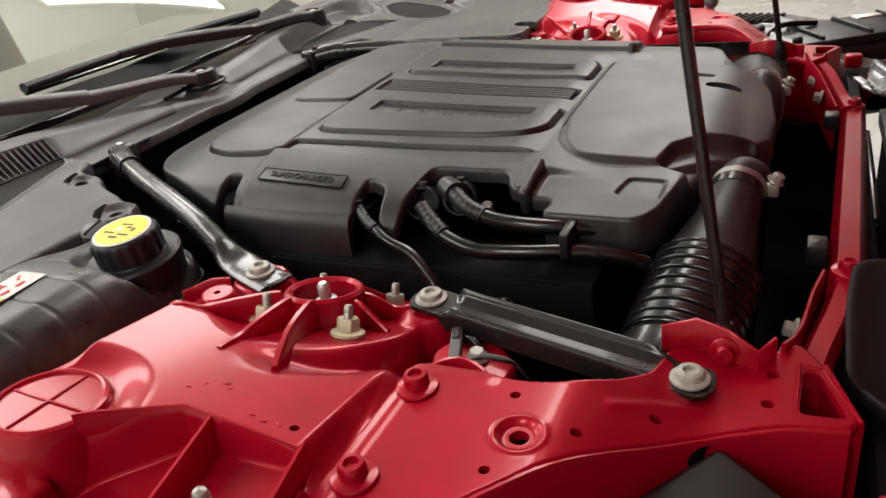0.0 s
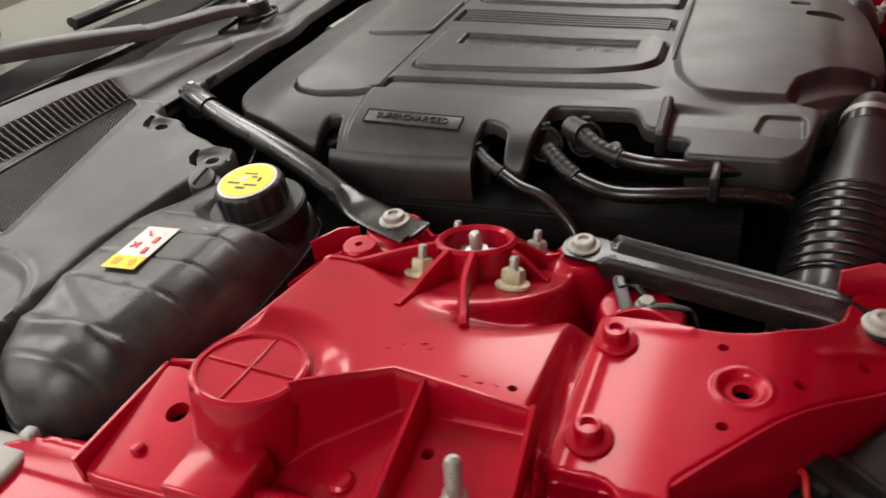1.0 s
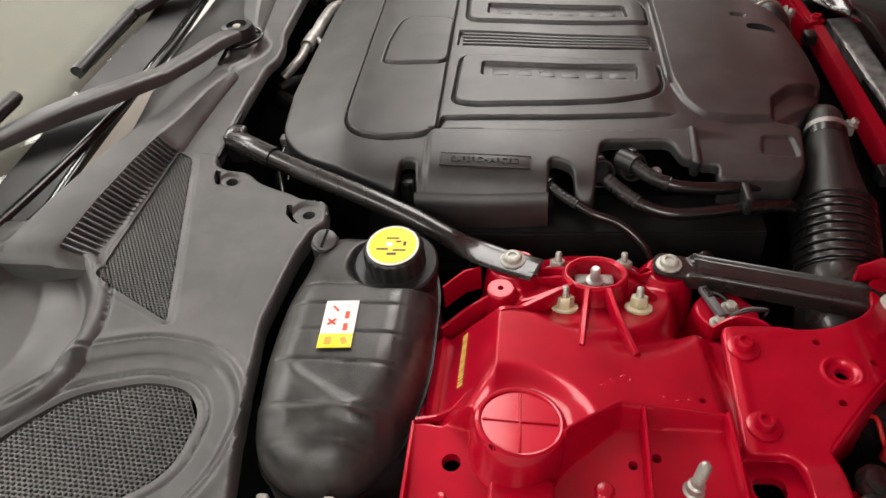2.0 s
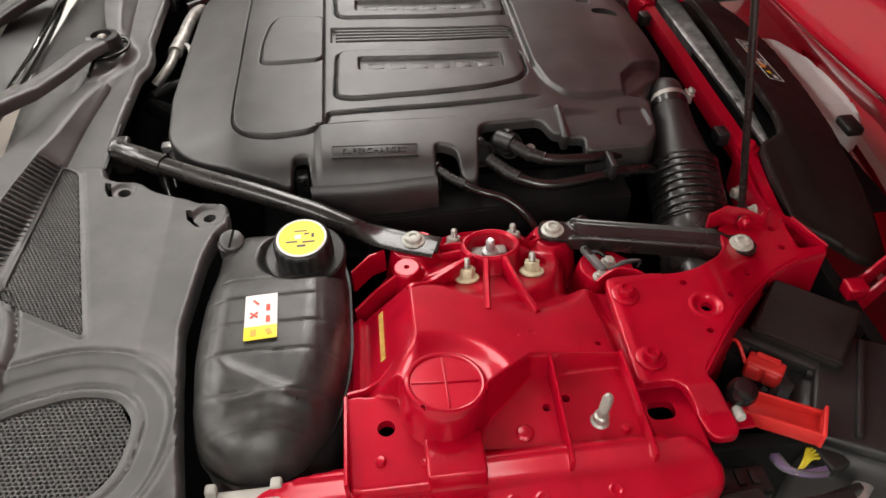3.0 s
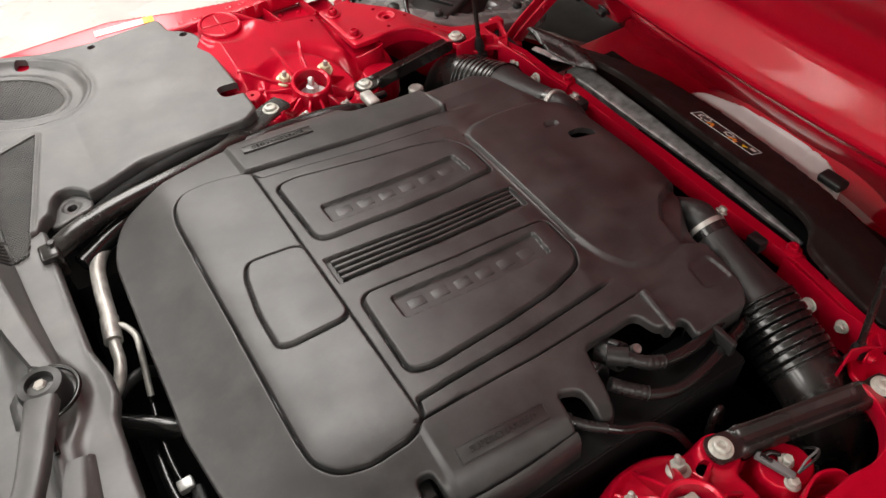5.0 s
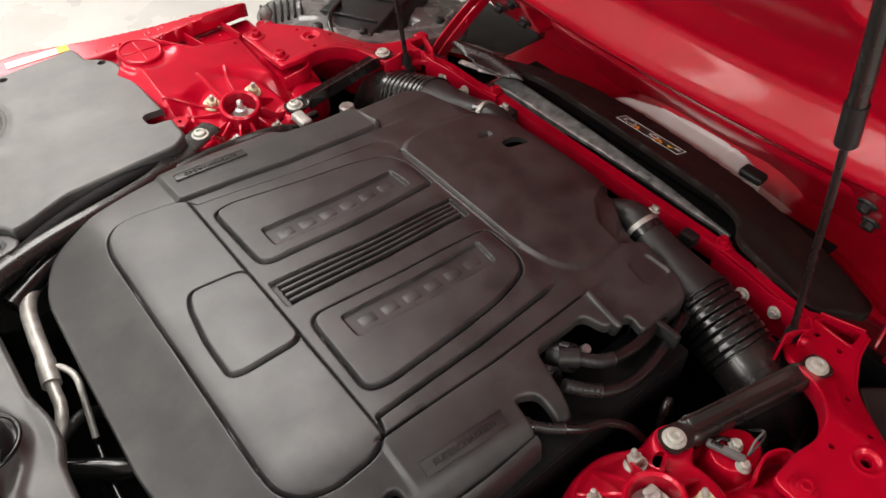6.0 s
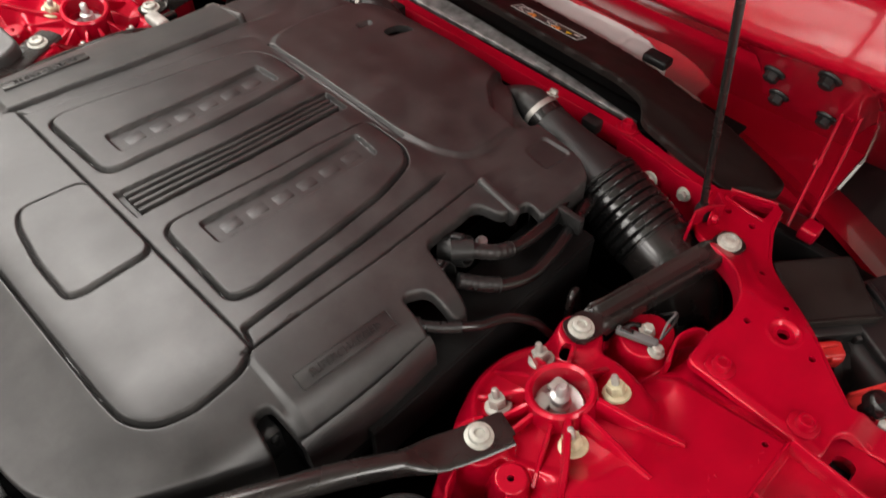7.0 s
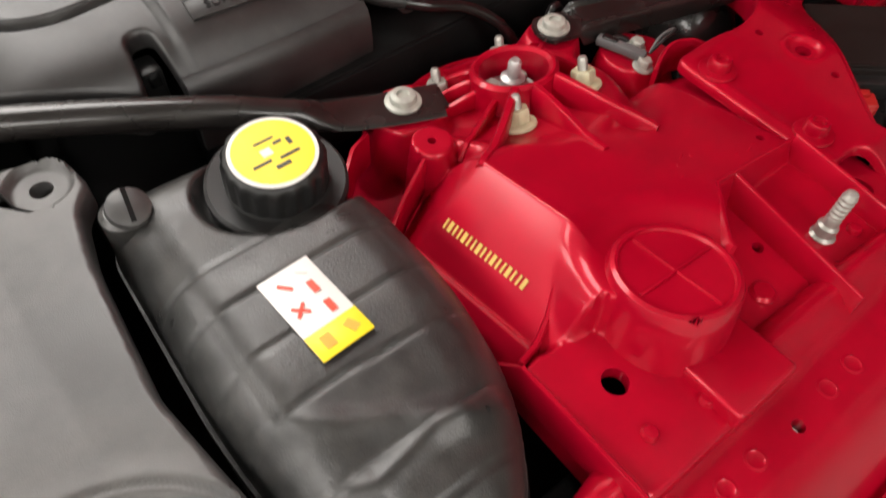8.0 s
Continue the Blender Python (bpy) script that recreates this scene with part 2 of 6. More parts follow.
def to_line(pts, X, Y):
    """Distance to an open line."""
    best = np.full(X.shape, 1e9)
    for (ax, ay), (bx, by) in zip(pts[:-1], pts[1:]):
        ex, ey = bx - ax, by - ay
        t = np.clip(((X - ax) * ex + (Y - ay) * ey) / (ex * ex + ey * ey), 0, 1)
        best = np.minimum(best, (X - ax - t * ex) ** 2 + (Y - ay - t * ey) ** 2)
    return np.sqrt(best)


def step_up(a, b, v):
    t = np.clip((v - a) / (b - a), 0, 1)
    return t * t * (3 - 2 * t)


def groove(d, width, depth):
    return -depth * np.exp(-(d / (0.5 * width)) ** 2)


def circle(cx, cy, r, n=28):
    return [(cx + r * math.cos(2 * math.pi * i / n), cy + r * math.sin(2 * math.pi * i / n)) for i in range(n)]


def sheet_mesh(name, outline, height, step, skirt=0.02, edge=0.004, holes=(), side=1, place=None, hole_depth=0.012):
    """A moulded or pressed skin over an outline: the height is a function of the plan, the rim is rounded and turned down.
    side=-1 mirrors the plan in y; place maps (u, v, h) into the world."""
    O = np.asarray(outline, float)[:, :2]
    x0, y0 = O.min(0) - 2 * step
    x1, y1 = O.max(0) + 2 * step
    xs, ys = np.arange(x0, x1, step), np.arange(y0, y1, step)
    X, Y = np.meshgrid(xs, ys, indexing="ij")

    def dist(X, Y):
        d = sdf(outline, X, Y)
        for h in holes:
            d = np.maximum(d, -sdf(h, X, Y))
        return d

    cx, cy = X[:-1, :-1] + step / 2, Y[:-1, :-1] + step / 2
    keep = dist(cx, cy) < 0
    idx = np.arange(X.size).reshape(X.shape)
    quads = np.stack([idx[:-1, :-1], idx[1:, :-1], idx[1:, 1:], idx[:-1, 1:]], -1)[keep]
    used, inv = np.unique(quads, return_inverse=True)
    quads = inv.reshape(-1, 4)
    px, py = X.ravel()[used].copy(), Y.ravel()[used].copy()
    edges = {}
    for q in quads.tolist():
        for a, b in ((q[0], q[1]), (q[1], q[2]), (q[2], q[3]), (q[3], q[0])):
            if (b, a) in edges:
                del edges[(b, a)]
            else:
                edges[(a, b)] = True
    rim = np.array(sorted({v for e in edges for v in e}))
    e = step * 0.05
    for _ in range(3):
        rx, ry = px[rim], py[rim]
        d = dist(rx, ry)
        gx = (dist(rx + e, ry) - dist(rx - e, ry)) / (2 * e)
        gy = (dist(rx, ry + e) - dist(rx, ry - e)) / (2 * e)
        g = np.maximum(np.hypot(gx, gy), 0.3)
        px[rim] = rx - np.clip(d, -1.2 * step, 1.2 * step) * gx / g ** 2
        py[rim] = ry - np.clip(d, -1.2 * step, 1.2 * step) * gy / g ** 2
    z = height(px, py)
    if edge:
        d = np.minimum(sdf(outline, px, py), 0)
        k = np.clip(1 + d / edge, 0, 1)
        z = z - edge * (1 - np.sqrt(np.maximum(1 - k * k, 0)))
    verts = np.stack([px, py, z], -1)
    low = {int(v): len(verts) + i for i, v in enumerate(rim)}
    depth = skirt(px[rim], py[rim]) if callable(skirt) else np.full(len(rim), skirt)
    if holes:
        near = np.full(len(rim), 1e9)
        for h in holes:
            near = np.minimum(near, np.abs(sdf(h, px[rim], py[rim])))
        depth[near < 0.002] = hole_depth
    bottom = verts[rim].copy()
    bottom[:, 2] -= depth
    verts = np.concatenate([verts, bottom])
    faces = quads.tolist() + [[b, a, low[a], low[b]] for a, b in edges]
    if side < 0:
        verts[:, 1] *= -1
        faces = [f[::-1] for f in faces]
    if place is not None:
        verts = [place @ Vector(v) for v in verts]
    return mesh_of(name, verts, faces, True, 55)


def strip_mesh(name, pts, width, tall, side=1):
    """A thin upright web along pts (x, y, z of its top), running down by tall (a number or one for each point)."""
    path = [Vector(p) for p in pts]
    verts, faces = [], []
    n = len(path)
    for i, p in enumerate(path):
        d = path[min(i + 1, n - 1)] - path[max(i - 1, 0)]
        nrm = Vector((-d.y, d.x, 0)).normalized() * (width / 2)
        h = tall[i] if isinstance(tall, (list, tuple)) else tall
        r = width * 0.3
        for off, z in ((-1, p.z - h), (-1, p.z - r), (-0.55, p.z), (0.55, p.z), (1, p.z - r), (1, p.z - h)):
            q = p + nrm * off
            verts.append((q.x, q.y * side, z))
    for i in range(n - 1):
        for k in range(5):
            f = (i * 6 + k, (i + 1) * 6 + k, (i + 1) * 6 + k + 1, i * 6 + k + 1)
            faces.append(f if side > 0 else f[::-1])
    faces.append(tuple(range(6)))
    faces.append(tuple((n - 1) * 6 + k for k in range(6))[::-1])
    return mesh_of(name, verts, faces, True, 40)


def hex_grille(name, region, height, pitch, bar, side=1, thick=0.004):
    """A pierced plate of six-sided holes over a region of the plan."""
    R = np.asarray(region)
    verts, faces = [], []
    s = pitch / math.sqrt(3)
    row, y = 0, R[:, 1].min()
    cells = []
    while y < R[:, 1].max():
        x = R[:, 0].min() + (pitch / 2 if row % 2 else 0)
        while x < R[:, 0].max():
            cells.append((x, y))
            x += pitch
        y += s * 1.5
        row += 1
    c = np.array(cells)
    c = c[sdf(region, c[:, 0], c[:, 1]) < -pitch * 0.35]
    zc = height(c[:, 0], c[:, 1])
    for (x, y), z in zip(c, zc):
        b = len(verts)
        for r, dz in ((s * 1.01, 0), (s - bar, 0), (s - bar, -thick)):
            for k in range(6):
                a = math.pi / 6 + k * math.pi / 3
                verts.append((x + r * math.cos(a), (y + r * math.sin(a)) * side, z + dz))
        for k in range(6):
            j = (k + 1) % 6
            for o in (0, 6):
                f = (b + o + k, b + o + j, b + o + 6 + j, b + o + 6 + k)
                faces.append(f if side > 0 else f[::-1])
    return mesh_of(name, verts, faces, False)


def text_mesh(name, words, size, depth=0.0006):
    cu = bpy.data.curves.new(name, "FONT")
    cu.body, cu.size, cu.extrude = words, size, depth
    cu.align_x, cu.align_y = "CENTER", "CENTER"
    ob = bpy.data.objects.new(name, cu)
    scene.collection.objects.link(ob)
    me = bpy.data.meshes.new_from_object(ob.evaluated_get(bpy.context.evaluated_depsgraph_get()))
    bpy.data.objects.remove(ob)
    me.name = name
    return me


def frame_at(origin, x_axis, normal):
    z = Vector(normal).normalized()
    x = Vector(x_axis)
    x = (x - x.dot(z) * z).normalized()
    y = z.cross(x)
    return Matrix(((x.x, y.x, z.x, origin[0]), (x.y, y.y, z.y, origin[1]), (x.z, y.z, z.z, origin[2]), (0, 0, 0, 1)))

# ---------------------------------------------------------------- room
def slab(name, cx, cy, cz, sx, sy, sz, mat, label, bevel=0.0):
    ob = part(name, box_bm(cx, cy, cz, sx, sy, sz, bevel), mat, None, smooth=False)
    return tagged(ob, label, "structure", kind="structure")


slab("floor", 0, 0, -0.05, 12, 10, 0.1, FLOOR, "pale grey sealed workshop floor")
slab("ceiling", 0, 0, CEIL + 0.05, 12, 10, 0.1, CEILING, "dull grey ceiling with light panels")
slab("wall_north", 0, 5.05, CEIL / 2, 12.2, 0.1, CEIL, CREAM, "plain cream painted workshop wall")
slab("wall_south", 0, -5.05, CEIL / 2, 12.2, 0.1, CEIL, WALL, "plain pale painted workshop wall")
slab("wall_east", 6.05, 0, CEIL / 2, 0.1, 10, CEIL, DULL, "plain dull grey painted workshop wall")
# back wall with an added, unseen window for the bonnet's bright reflected band
west = slab("wall_west", -6.05, 0, 0.79, 0.1, 10, 1.58, WALL, "cream painted workshop wall below the added unseen window")
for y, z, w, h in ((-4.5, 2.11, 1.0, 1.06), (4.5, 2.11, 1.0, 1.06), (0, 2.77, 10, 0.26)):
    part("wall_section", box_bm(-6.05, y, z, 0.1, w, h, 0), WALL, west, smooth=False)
window = tagged(new("window_1"), "added unseen high window that brightens the bonnet's reflection", "window", kind="structure")
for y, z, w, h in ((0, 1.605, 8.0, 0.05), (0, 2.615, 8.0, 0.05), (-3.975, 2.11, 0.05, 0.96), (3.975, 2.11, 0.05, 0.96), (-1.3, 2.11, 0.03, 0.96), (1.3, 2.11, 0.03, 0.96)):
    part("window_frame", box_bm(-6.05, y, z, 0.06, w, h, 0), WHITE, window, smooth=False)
slab("backdrop", -6.35, 0, 2.0, 0.02, 9.6, 2.2, WINDOW_GLOW, "glowing sheet behind the added unseen window")
for lx, ly in LAMPS:
    ceiling_lamp(lx, ly)
    root = thing("ceiling_light", (lx, ly, CEIL), "flat white light panel fixed to the ceiling", "ceiling light", "ceiling lights")
    part("frame", box_bm(lx, ly, CEIL - 0.03, 1.06, 1.86, 0.06, 0.006), WHITE, root)
    part("diffuser", box_bm(lx, ly, CEIL - 0.0625, 1.0, 1.8, 0.005, 0.0), LIT, root, "glowing opal diffuser", smooth=False)

# ---------------------------------------------------------------- fasteners, built once as shared meshes
CAP_BOLT = join("bolt", [
    (lathe_mesh("m", [(0.0158, 0), (0.0168, 0.0012), (0.0164, 0.003), (0.0125, 0.0042)], 28), Matrix()),
    (lathe_mesh("m", [(0.0122, 0.003), (0.0122, 0.0070), (0.0112, 0.0092), (0.0085, 0.0106), (0.0058, 0.0104), (0.0052, 0.0075), (0.001, 0.0075)], 24), Matrix()),
])
HEX_NUT = join("nut", [
    (lathe_mesh("m", [(0.0118, 0), (0.0126, 0.0010), (0.0122, 0.0028), (0.0096, 0.0040)], 26), Matrix()),
    (lathe_mesh("m", [(0.0084, 0.003), (0.0084, 0.0115), (0.0076, 0.0128), (0.0045, 0.0128)], 6, True), Matrix()),
])
STUD = join("stud", [
    (lathe_mesh("m", [(0.0042, 0.010)] + [(0.0042 + 0.0004 * (k % 2), 0.011 + 0.0011 * k) for k in range(15)] + [(0.0034, 0.0285), (0.001, 0.029)], 14), Matrix()),
])
RED_BOLT = join("bolt", [
    (lathe_mesh("m", [(0.0165, 0), (0.0175, 0.0015), (0.0168, 0.0032), (0.0110, 0.0048)], 26), Matrix()),
    (lathe_mesh("m", [(0.0108, 0.004), (0.0104, 0.0120), (0.0088, 0.0148), (0.0058, 0.0150), (0.0050, 0.0115), (0.001, 0.0115)], 12), Matrix()),
])
HEX_BOLT = join("bolt", [
    (lathe_mesh("m", [(0.0120, 0), (0.0128, 0.0010), (0.0120, 0.0030), (0.0092, 0.0042)], 24), Matrix()),
    (lathe_mesh("m", [(0.0085, 0.004), (0.0085, 0.0110), (0.0072, 0.0124), (0.001, 0.0124)], 6, True), Matrix()),
])


def bolt(kind, parent, at, normal, mat, name="bolt", label="", size=1.0, spin=0):
    m = frame_at(at, (math.cos(spin), math.sin(spin), 0.01), normal) @ Matrix.Diagonal((size, size, size, 1))
    me = kind
    if not me.materials:
        me.materials.append(mat)
    elif me.materials[0] is not mat:
        key = kind.name.split(".")[0] + "_" + mat.name
        me = bpy.data.meshes.get(key) or kind.copy()
        if me.name != key:
            me.name = key
            me.materials.clear()
            me.materials.append(mat)
    return link_part(name, me, None, parent, label, m)


# ---------------------------------------------------------------- engine cover
def cover_v(x, y):
    return y + 0.06 * np.minimum(0, x + 0.13) + 0.012 * np.maximum(0, x + 0.13)


def cover_y(x, v):
    return v - float(cover_v(x, 0.0))


DECK = fillet([(0.038, 0.212), (0.038, -0.212, 0.01), (-0.302, -0.2445, 0.006), (-0.3085, -0.270, 0.008), (-0.332, -0.285, 0.02), (-0.392, -0.2915), (-0.428, -0.282), (-0.446, -0.258), (-0.449, -0.22), (-0.447, 0.22), (-0.440, 0.255), (-0.420, 0.278), (-0.385, 0.284), (-0.332, 0.276, 0.02), (-0.3085, 0.264, 0.008), (-0.302, 0.2445, 0.006)], 0.02)
DOME = fillet([(0.043, -0.10), (0.056, -0.172), (0.078, -0.206), (0.120, -0.209), (0.178, -0.203), (0.215, -0.170), (0.270, -0.120), (0.33, -0.05), (0.36, 0.05), (0.33, 0.14), (0.20, 0.190), (0.120, 0.196), (0.066, 0.184), (0.043, 0.165)], 0.014)
SCOOP = fillet([(0.182, -0.156), (0.172, -0.206), (0.215, -0.230), (0.29, -0.10), (0.262, -0.094), (0.214, -0.120)], 0.006)
LABELS = [fillet([(-0.250, s * 0.088), (-0.250, s * 0.130), (-0.012, s * 0.131), (-0.008, s * 0.084)], 0.006) for s in (-1, 1)]
PANELS = [fillet([(-0.284, s * 0.064), (-0.288, s * 0.207), (-0.258, s * 0.213), (-0.05, s * 0.187), (0.006, s * 0.169, 0.016), (0.0235, s * 0.140, 0.014), (0.0235, s * 0.071, 0.008), (-0.06, s * 0.066)], 0.022) for s in (-1, 1)]
SQUARE = fillet([(-0.309, 0.070), (-0.390, 0.076), (-0.402, 0.050), (-0.412, -0.02), (-0.412, -0.085), (-0.396, -0.090), (-0.309, -0.086)], 0.02)
OPENING = fillet([(0.190, 0.062), (0.192, 0.082), (0.222, 0.083), (0.240, 0.072), (0.240, 0.056), (0.214, 0.056)], 0.009)
SLOT = fillet([(0.172, 0.112), (0.176, 0.124), (0.198, 0.120), (0.196, 0.110)], 0.004)
RIB_WELL = fillet([(-0.296, -0.027), (-0.296, 0.027), (0.026, 0.021), (0.026, -0.025)], 0.003)


def soft_max(t, w):
    return 0.5 * (t + np.sqrt(t * t + w * w))


def cover_height(x, y):
    v = cover_v(x, y)
    a = np.abs(v)
    z = 0.913 - 0.0135 * step_up(-0.34, 0.06, x) - np.where(v > 0, 0.15, 0.20) * soft_max(a - 0.270, 0.03) - 1.3 * soft_max(a - np.where(v > 0, 0.386, 0.356), 0.018)
    z = z - 0.27 * soft_max(-0.442 - x, 0.016)
    # lower flat shoulders ahead of the side hoods
    hood = step_up(0.246, 0.262, a)
    w = step_up(0.020, 0.130, x) * (1 - hood) + step_up(0.044, 0.060, x) * hood
    z = z * (1 - w) + w * (0.8865 - 0.03 * (x - 0.065) - 0.10 * np.maximum(0, a - 0.29) - 0.5 * np.maximum(0, x - 0.20) ** 1.2)
    front = 1 - step_up(0.0, 0.04, x)
    d = sdf(DECK, x, v)
    z = z + (0.0045 * (1 - step_up(-0.0016, 0.0016, d)) + groove(d - 0.0026, 0.0032, 0.0060)) * front
    inside = d < 0
    d = sdf(DOME, x, v)
    zd = 0.9045 - 0.08 * (x - 0.04) - 0.10 * v * v - 4.2 * np.maximum(0, x - 0.205) ** 2
    k = 1 - step_up(-0.002, 0.011, d)
    z = np.where(k > 0, np.maximum(z, z * (1 - k) + zd * k), z)
    z = z - 0.015 * (1 - step_up(-0.007, 0.003, sdf(SCOOP, x, v)))
    z = z + groove(np.abs(x - 0.040), 0.0030, 0.0050) * (v > -0.125) * (v < 0.175)
    z = z + np.where(inside, groove(np.abs(x + 0.308), 0.0028, 0.0046), 0)
    for poly in PANELS:
        d = sdf(poly, x, v)
        z = z + 0.0045 * (1 - step_up(-0.0026, 0.0006, d)) + groove(d - 0.0026, 0.0034, 0.0060)
    for poly in LABELS:
        d = sdf(poly, x, v)
        z = z - 0.0070 * (1 - step_up(-0.0016, 0.0016, d))
    d = sdf(SQUARE, x, v)
    z = z + 0.0035 * (1 - step_up(-0.0025, 0.0025, d)) + np.where(x < -0.31, groove(d - 0.0028, 0.0034, 0.0050), 0)
    z = z - 0.0085 * (1 - step_up(-0.0016, 0.0016, sdf(RIB_WELL, x, v)))
    # side hoods: a seam, then a slightly raised shoulder
    for s in (-1, 1):
        sv = v * s
        edge_v = 0.271 - 0.055 * (x + 0.225)
        z = z + groove(np.abs(sv - edge_v + 0.003), 0.0032, 0.0052) * step_up(-0.324, -0.312, x) * (1 - step_up(0.040, 0.050, x))
        z = z + groove(to_line([(-0.306, 0.272), (-0.244, 0.267)], x, sv), 0.0034, 0.0046)
        z = z + 0.0060 * step_up(-0.0018, 0.0018, sv - edge_v) * step_up(-0.324, -0.312, x) * (1 - step_up(0.050, 0.062, x))
    z = z - 0.006 * (1 - step_up(-0.003, 0.003, sdf(SLOT, x, y)))
    pad = sdf(fillet([(0.142, -0.296), (0.150, -0.252), (0.190, -0.252), (0.190, -0.300)], 0.008), x, y)
    z = z - 0.0035 * (1 - step_up(-0.003, 0.003, pad))
    return z


COVER_EDGE = fillet([
    (-0.562, 0.10), (-0.556, 0.255, 0.06), (-0.520, 0.325, 0.04), (-0.440, 0.360), (-0.375, 0.376), (-0.285, 0.392), (-0.105, 0.386), (-0.088, 0.352),
    (-0.020, 0.340), (0.075, 0.335), (0.165, 0.332), (0.190, 0.305), (0.204, 0.250), (0.224, 0.208), (0.244, 0.180), (0.276, 0.130), (0.288, 0.02), (0.285, -0.06), (0.268, -0.118), (0.238, -0.165),
    (0.216, -0.196), (0.204, -0.260), (0.194, -0.318), (0.174, -0.345), (0.074, -0.347), (0.080, -0.316), (0.032, -0.316), (0.018, -0.282), (-0.074, -0.286), (-0.083, -0.335), (-0.088, -0.374),
    (-0.112, -0.374), (-0.116, -0.330), (-0.146, -0.318), (-0.149, -0.374), (-0.330, -0.376), (-0.334, -0.318), (-0.354, -0.318), (-0.360, -0.360), (-0.440, -0.330, 0.04), (-0.515, -0.285, 0.05), (-0.556, -0.225, 0.05), (-0.568, -0.10)], 0.012)

def cover_skirt(x, y):
    """Depth of the turned-down rim: shallow round the hose cut-outs, deep elsewhere."""
    cut = (y < -0.27) & (x > -0.362) & (x < 0.078) & ~((y < -0.362) & (x < -0.15))
    return np.where(cut, 0.012, 0.038)


cover = thing("engine_cover", (-0.1, 0, 0.80), "black moulded plastic engine cover with raised panels and ribs", "engine cover")
body = link_part("cover_body", sheet_mesh("cover_body", COVER_EDGE, cover_height, 0.0013, cover_skirt, 0.0045, [OPENING], hole_depth=0.012), COVER, cover)
# drop-down flap on the side nearest the coolant tank
FL = [(-0.332, -0.366), (-0.240, -0.371), (-0.149, -0.367)]
verts, faces = [], []
prof = [(0.0, 0.875), (0.0065, 0.8695), (0.0105, 0.859), (0.0125, 0.838), (0.0115, 0.800), (0.0055, 0.800), (0.0055, 0.86)]
for px, py in [(q.x, q.y) for q in smooth_path([(a, b, 0) for a, b in FL], 8)]:
    for dy, z in prof:
        verts.append((px, py - dy, z))
n = len(prof)
for i in range(len(verts) // n - 1):
    for k in range(n - 1):
        faces.append((i * n + k, i * n + k + 1, (i + 1) * n + k + 1, (i + 1) * n + k))
faces += [tuple(range(n))[::-1], tuple(len(verts) - n + k for k in range(n))]
link_part("side_flap", mesh_of("side_flap", verts, faces, True, 60), COVER, cover)

for vv in (-0.0165, -0.0055, 0.0055, 0.0165):
    pts = []
    for i in range(9):
        u = -0.288 + 0.306 * i / 8
        vk = vv * (1.05 - 0.22 * i / 8)
        yy = cover_y(u, vk)
        pts.append((u, yy, float(cover_height(np.array([u]), np.array([yy]))[0]) + 0.0080))
    link_part("rib", strip_mesh("rib", pts, 0.0056, 0.010), COVER, cover)
for s in (-1, 1):
    part("end_fin", box_bm(0.050, s * 0.287 - 0.003, 0.886, 0.013, 0.070, 0.034, 0.006, 4, Matrix.Rotation(-s * 0.22, 4, "X")), COVER, cover)
    part("bridge_tab", box_bm(-0.264, s * 0.256 + 0.004, 0.9050, 0.030, 0.012, 0.006, 0.002, 2, Matrix.Rotation(-s * 0.06, 4, "Z")), COVER, cover)
# raised badge on the two recessed name panels: plain blocks, no letters
for s in (-1, 1):
    for i in range(6):
        u = -0.222 + i * 0.0365
        vv = s * 0.109
        yy = cover_y(u, vv)
        zz = float(cover_height(np.array([u]), np.array([yy]))[0])
        me = join("badge_block", [
            (lathe_mesh("m", [(0.0086, -0.001), (0.0086, 0.0003), (0.0078, 0.0007), (0.001, 0.0007)], 4, True), Matrix.Translation((u, yy, zz)) @ Matrix.Diagonal((2.1, 1.35, 1, 1)) @ Matrix.Rotation(math.pi / 4, 4, "Z"))])
        link_part("badge_block", me, COVER, cover)
# lettered plaques
for s in (-1, 1):
    px, pv = -0.235, s * 0.334
    yy = cover_y(px, pv)
    zz = float(cover_height(np.array([px]), np.array([yy]))[0])
    near = cover_height(np.array([px, px, px - 0.055, px + 0.055]), np.array([yy - 0.010, yy + 0.010, yy + 0.0033, yy - 0.0033]))
    slope, fall = float(near[1] - near[0]) / 0.020, float(near[3] - near[2]) / 0.110 + 0.06 * float(near[1] - near[0]) / 0.020
    m = frame_at((px, yy, zz + 0.0008), (1, -0.06, 0) if s < 0 else (-1, 0.06, 0), (-fall, -slope, 1))
    plaque = part("plaque", box_bm(0, 0, 0, 0.126, 0.0215, 0.0022, 0.0006), COVER, cover, at=m)
    for u, w, h, q in ((0, 0.126, 0.0011, 0.0100), (0, 0.126, 0.0011, -0.0100), (-0.0625, 0.0011, 0.0215, 0), (0.0625, 0.0011, 0.0215, 0)):
        part("border", box_bm(u, q, 0.0014, w, h, 0.0010, 0.0002, 1), COVER, plaque, at=m)
    tm = text_mesh("lettering", "SUPERCHARGED", 0.0125, 0.0010)
    link_part("lettering", tm, BLACK, plaque, "raised moulded lettering", m @ Matrix.Translation((0, 0, 0.0014)) @ Matrix.Diagonal((1.02, 1.0, 1, 1)))

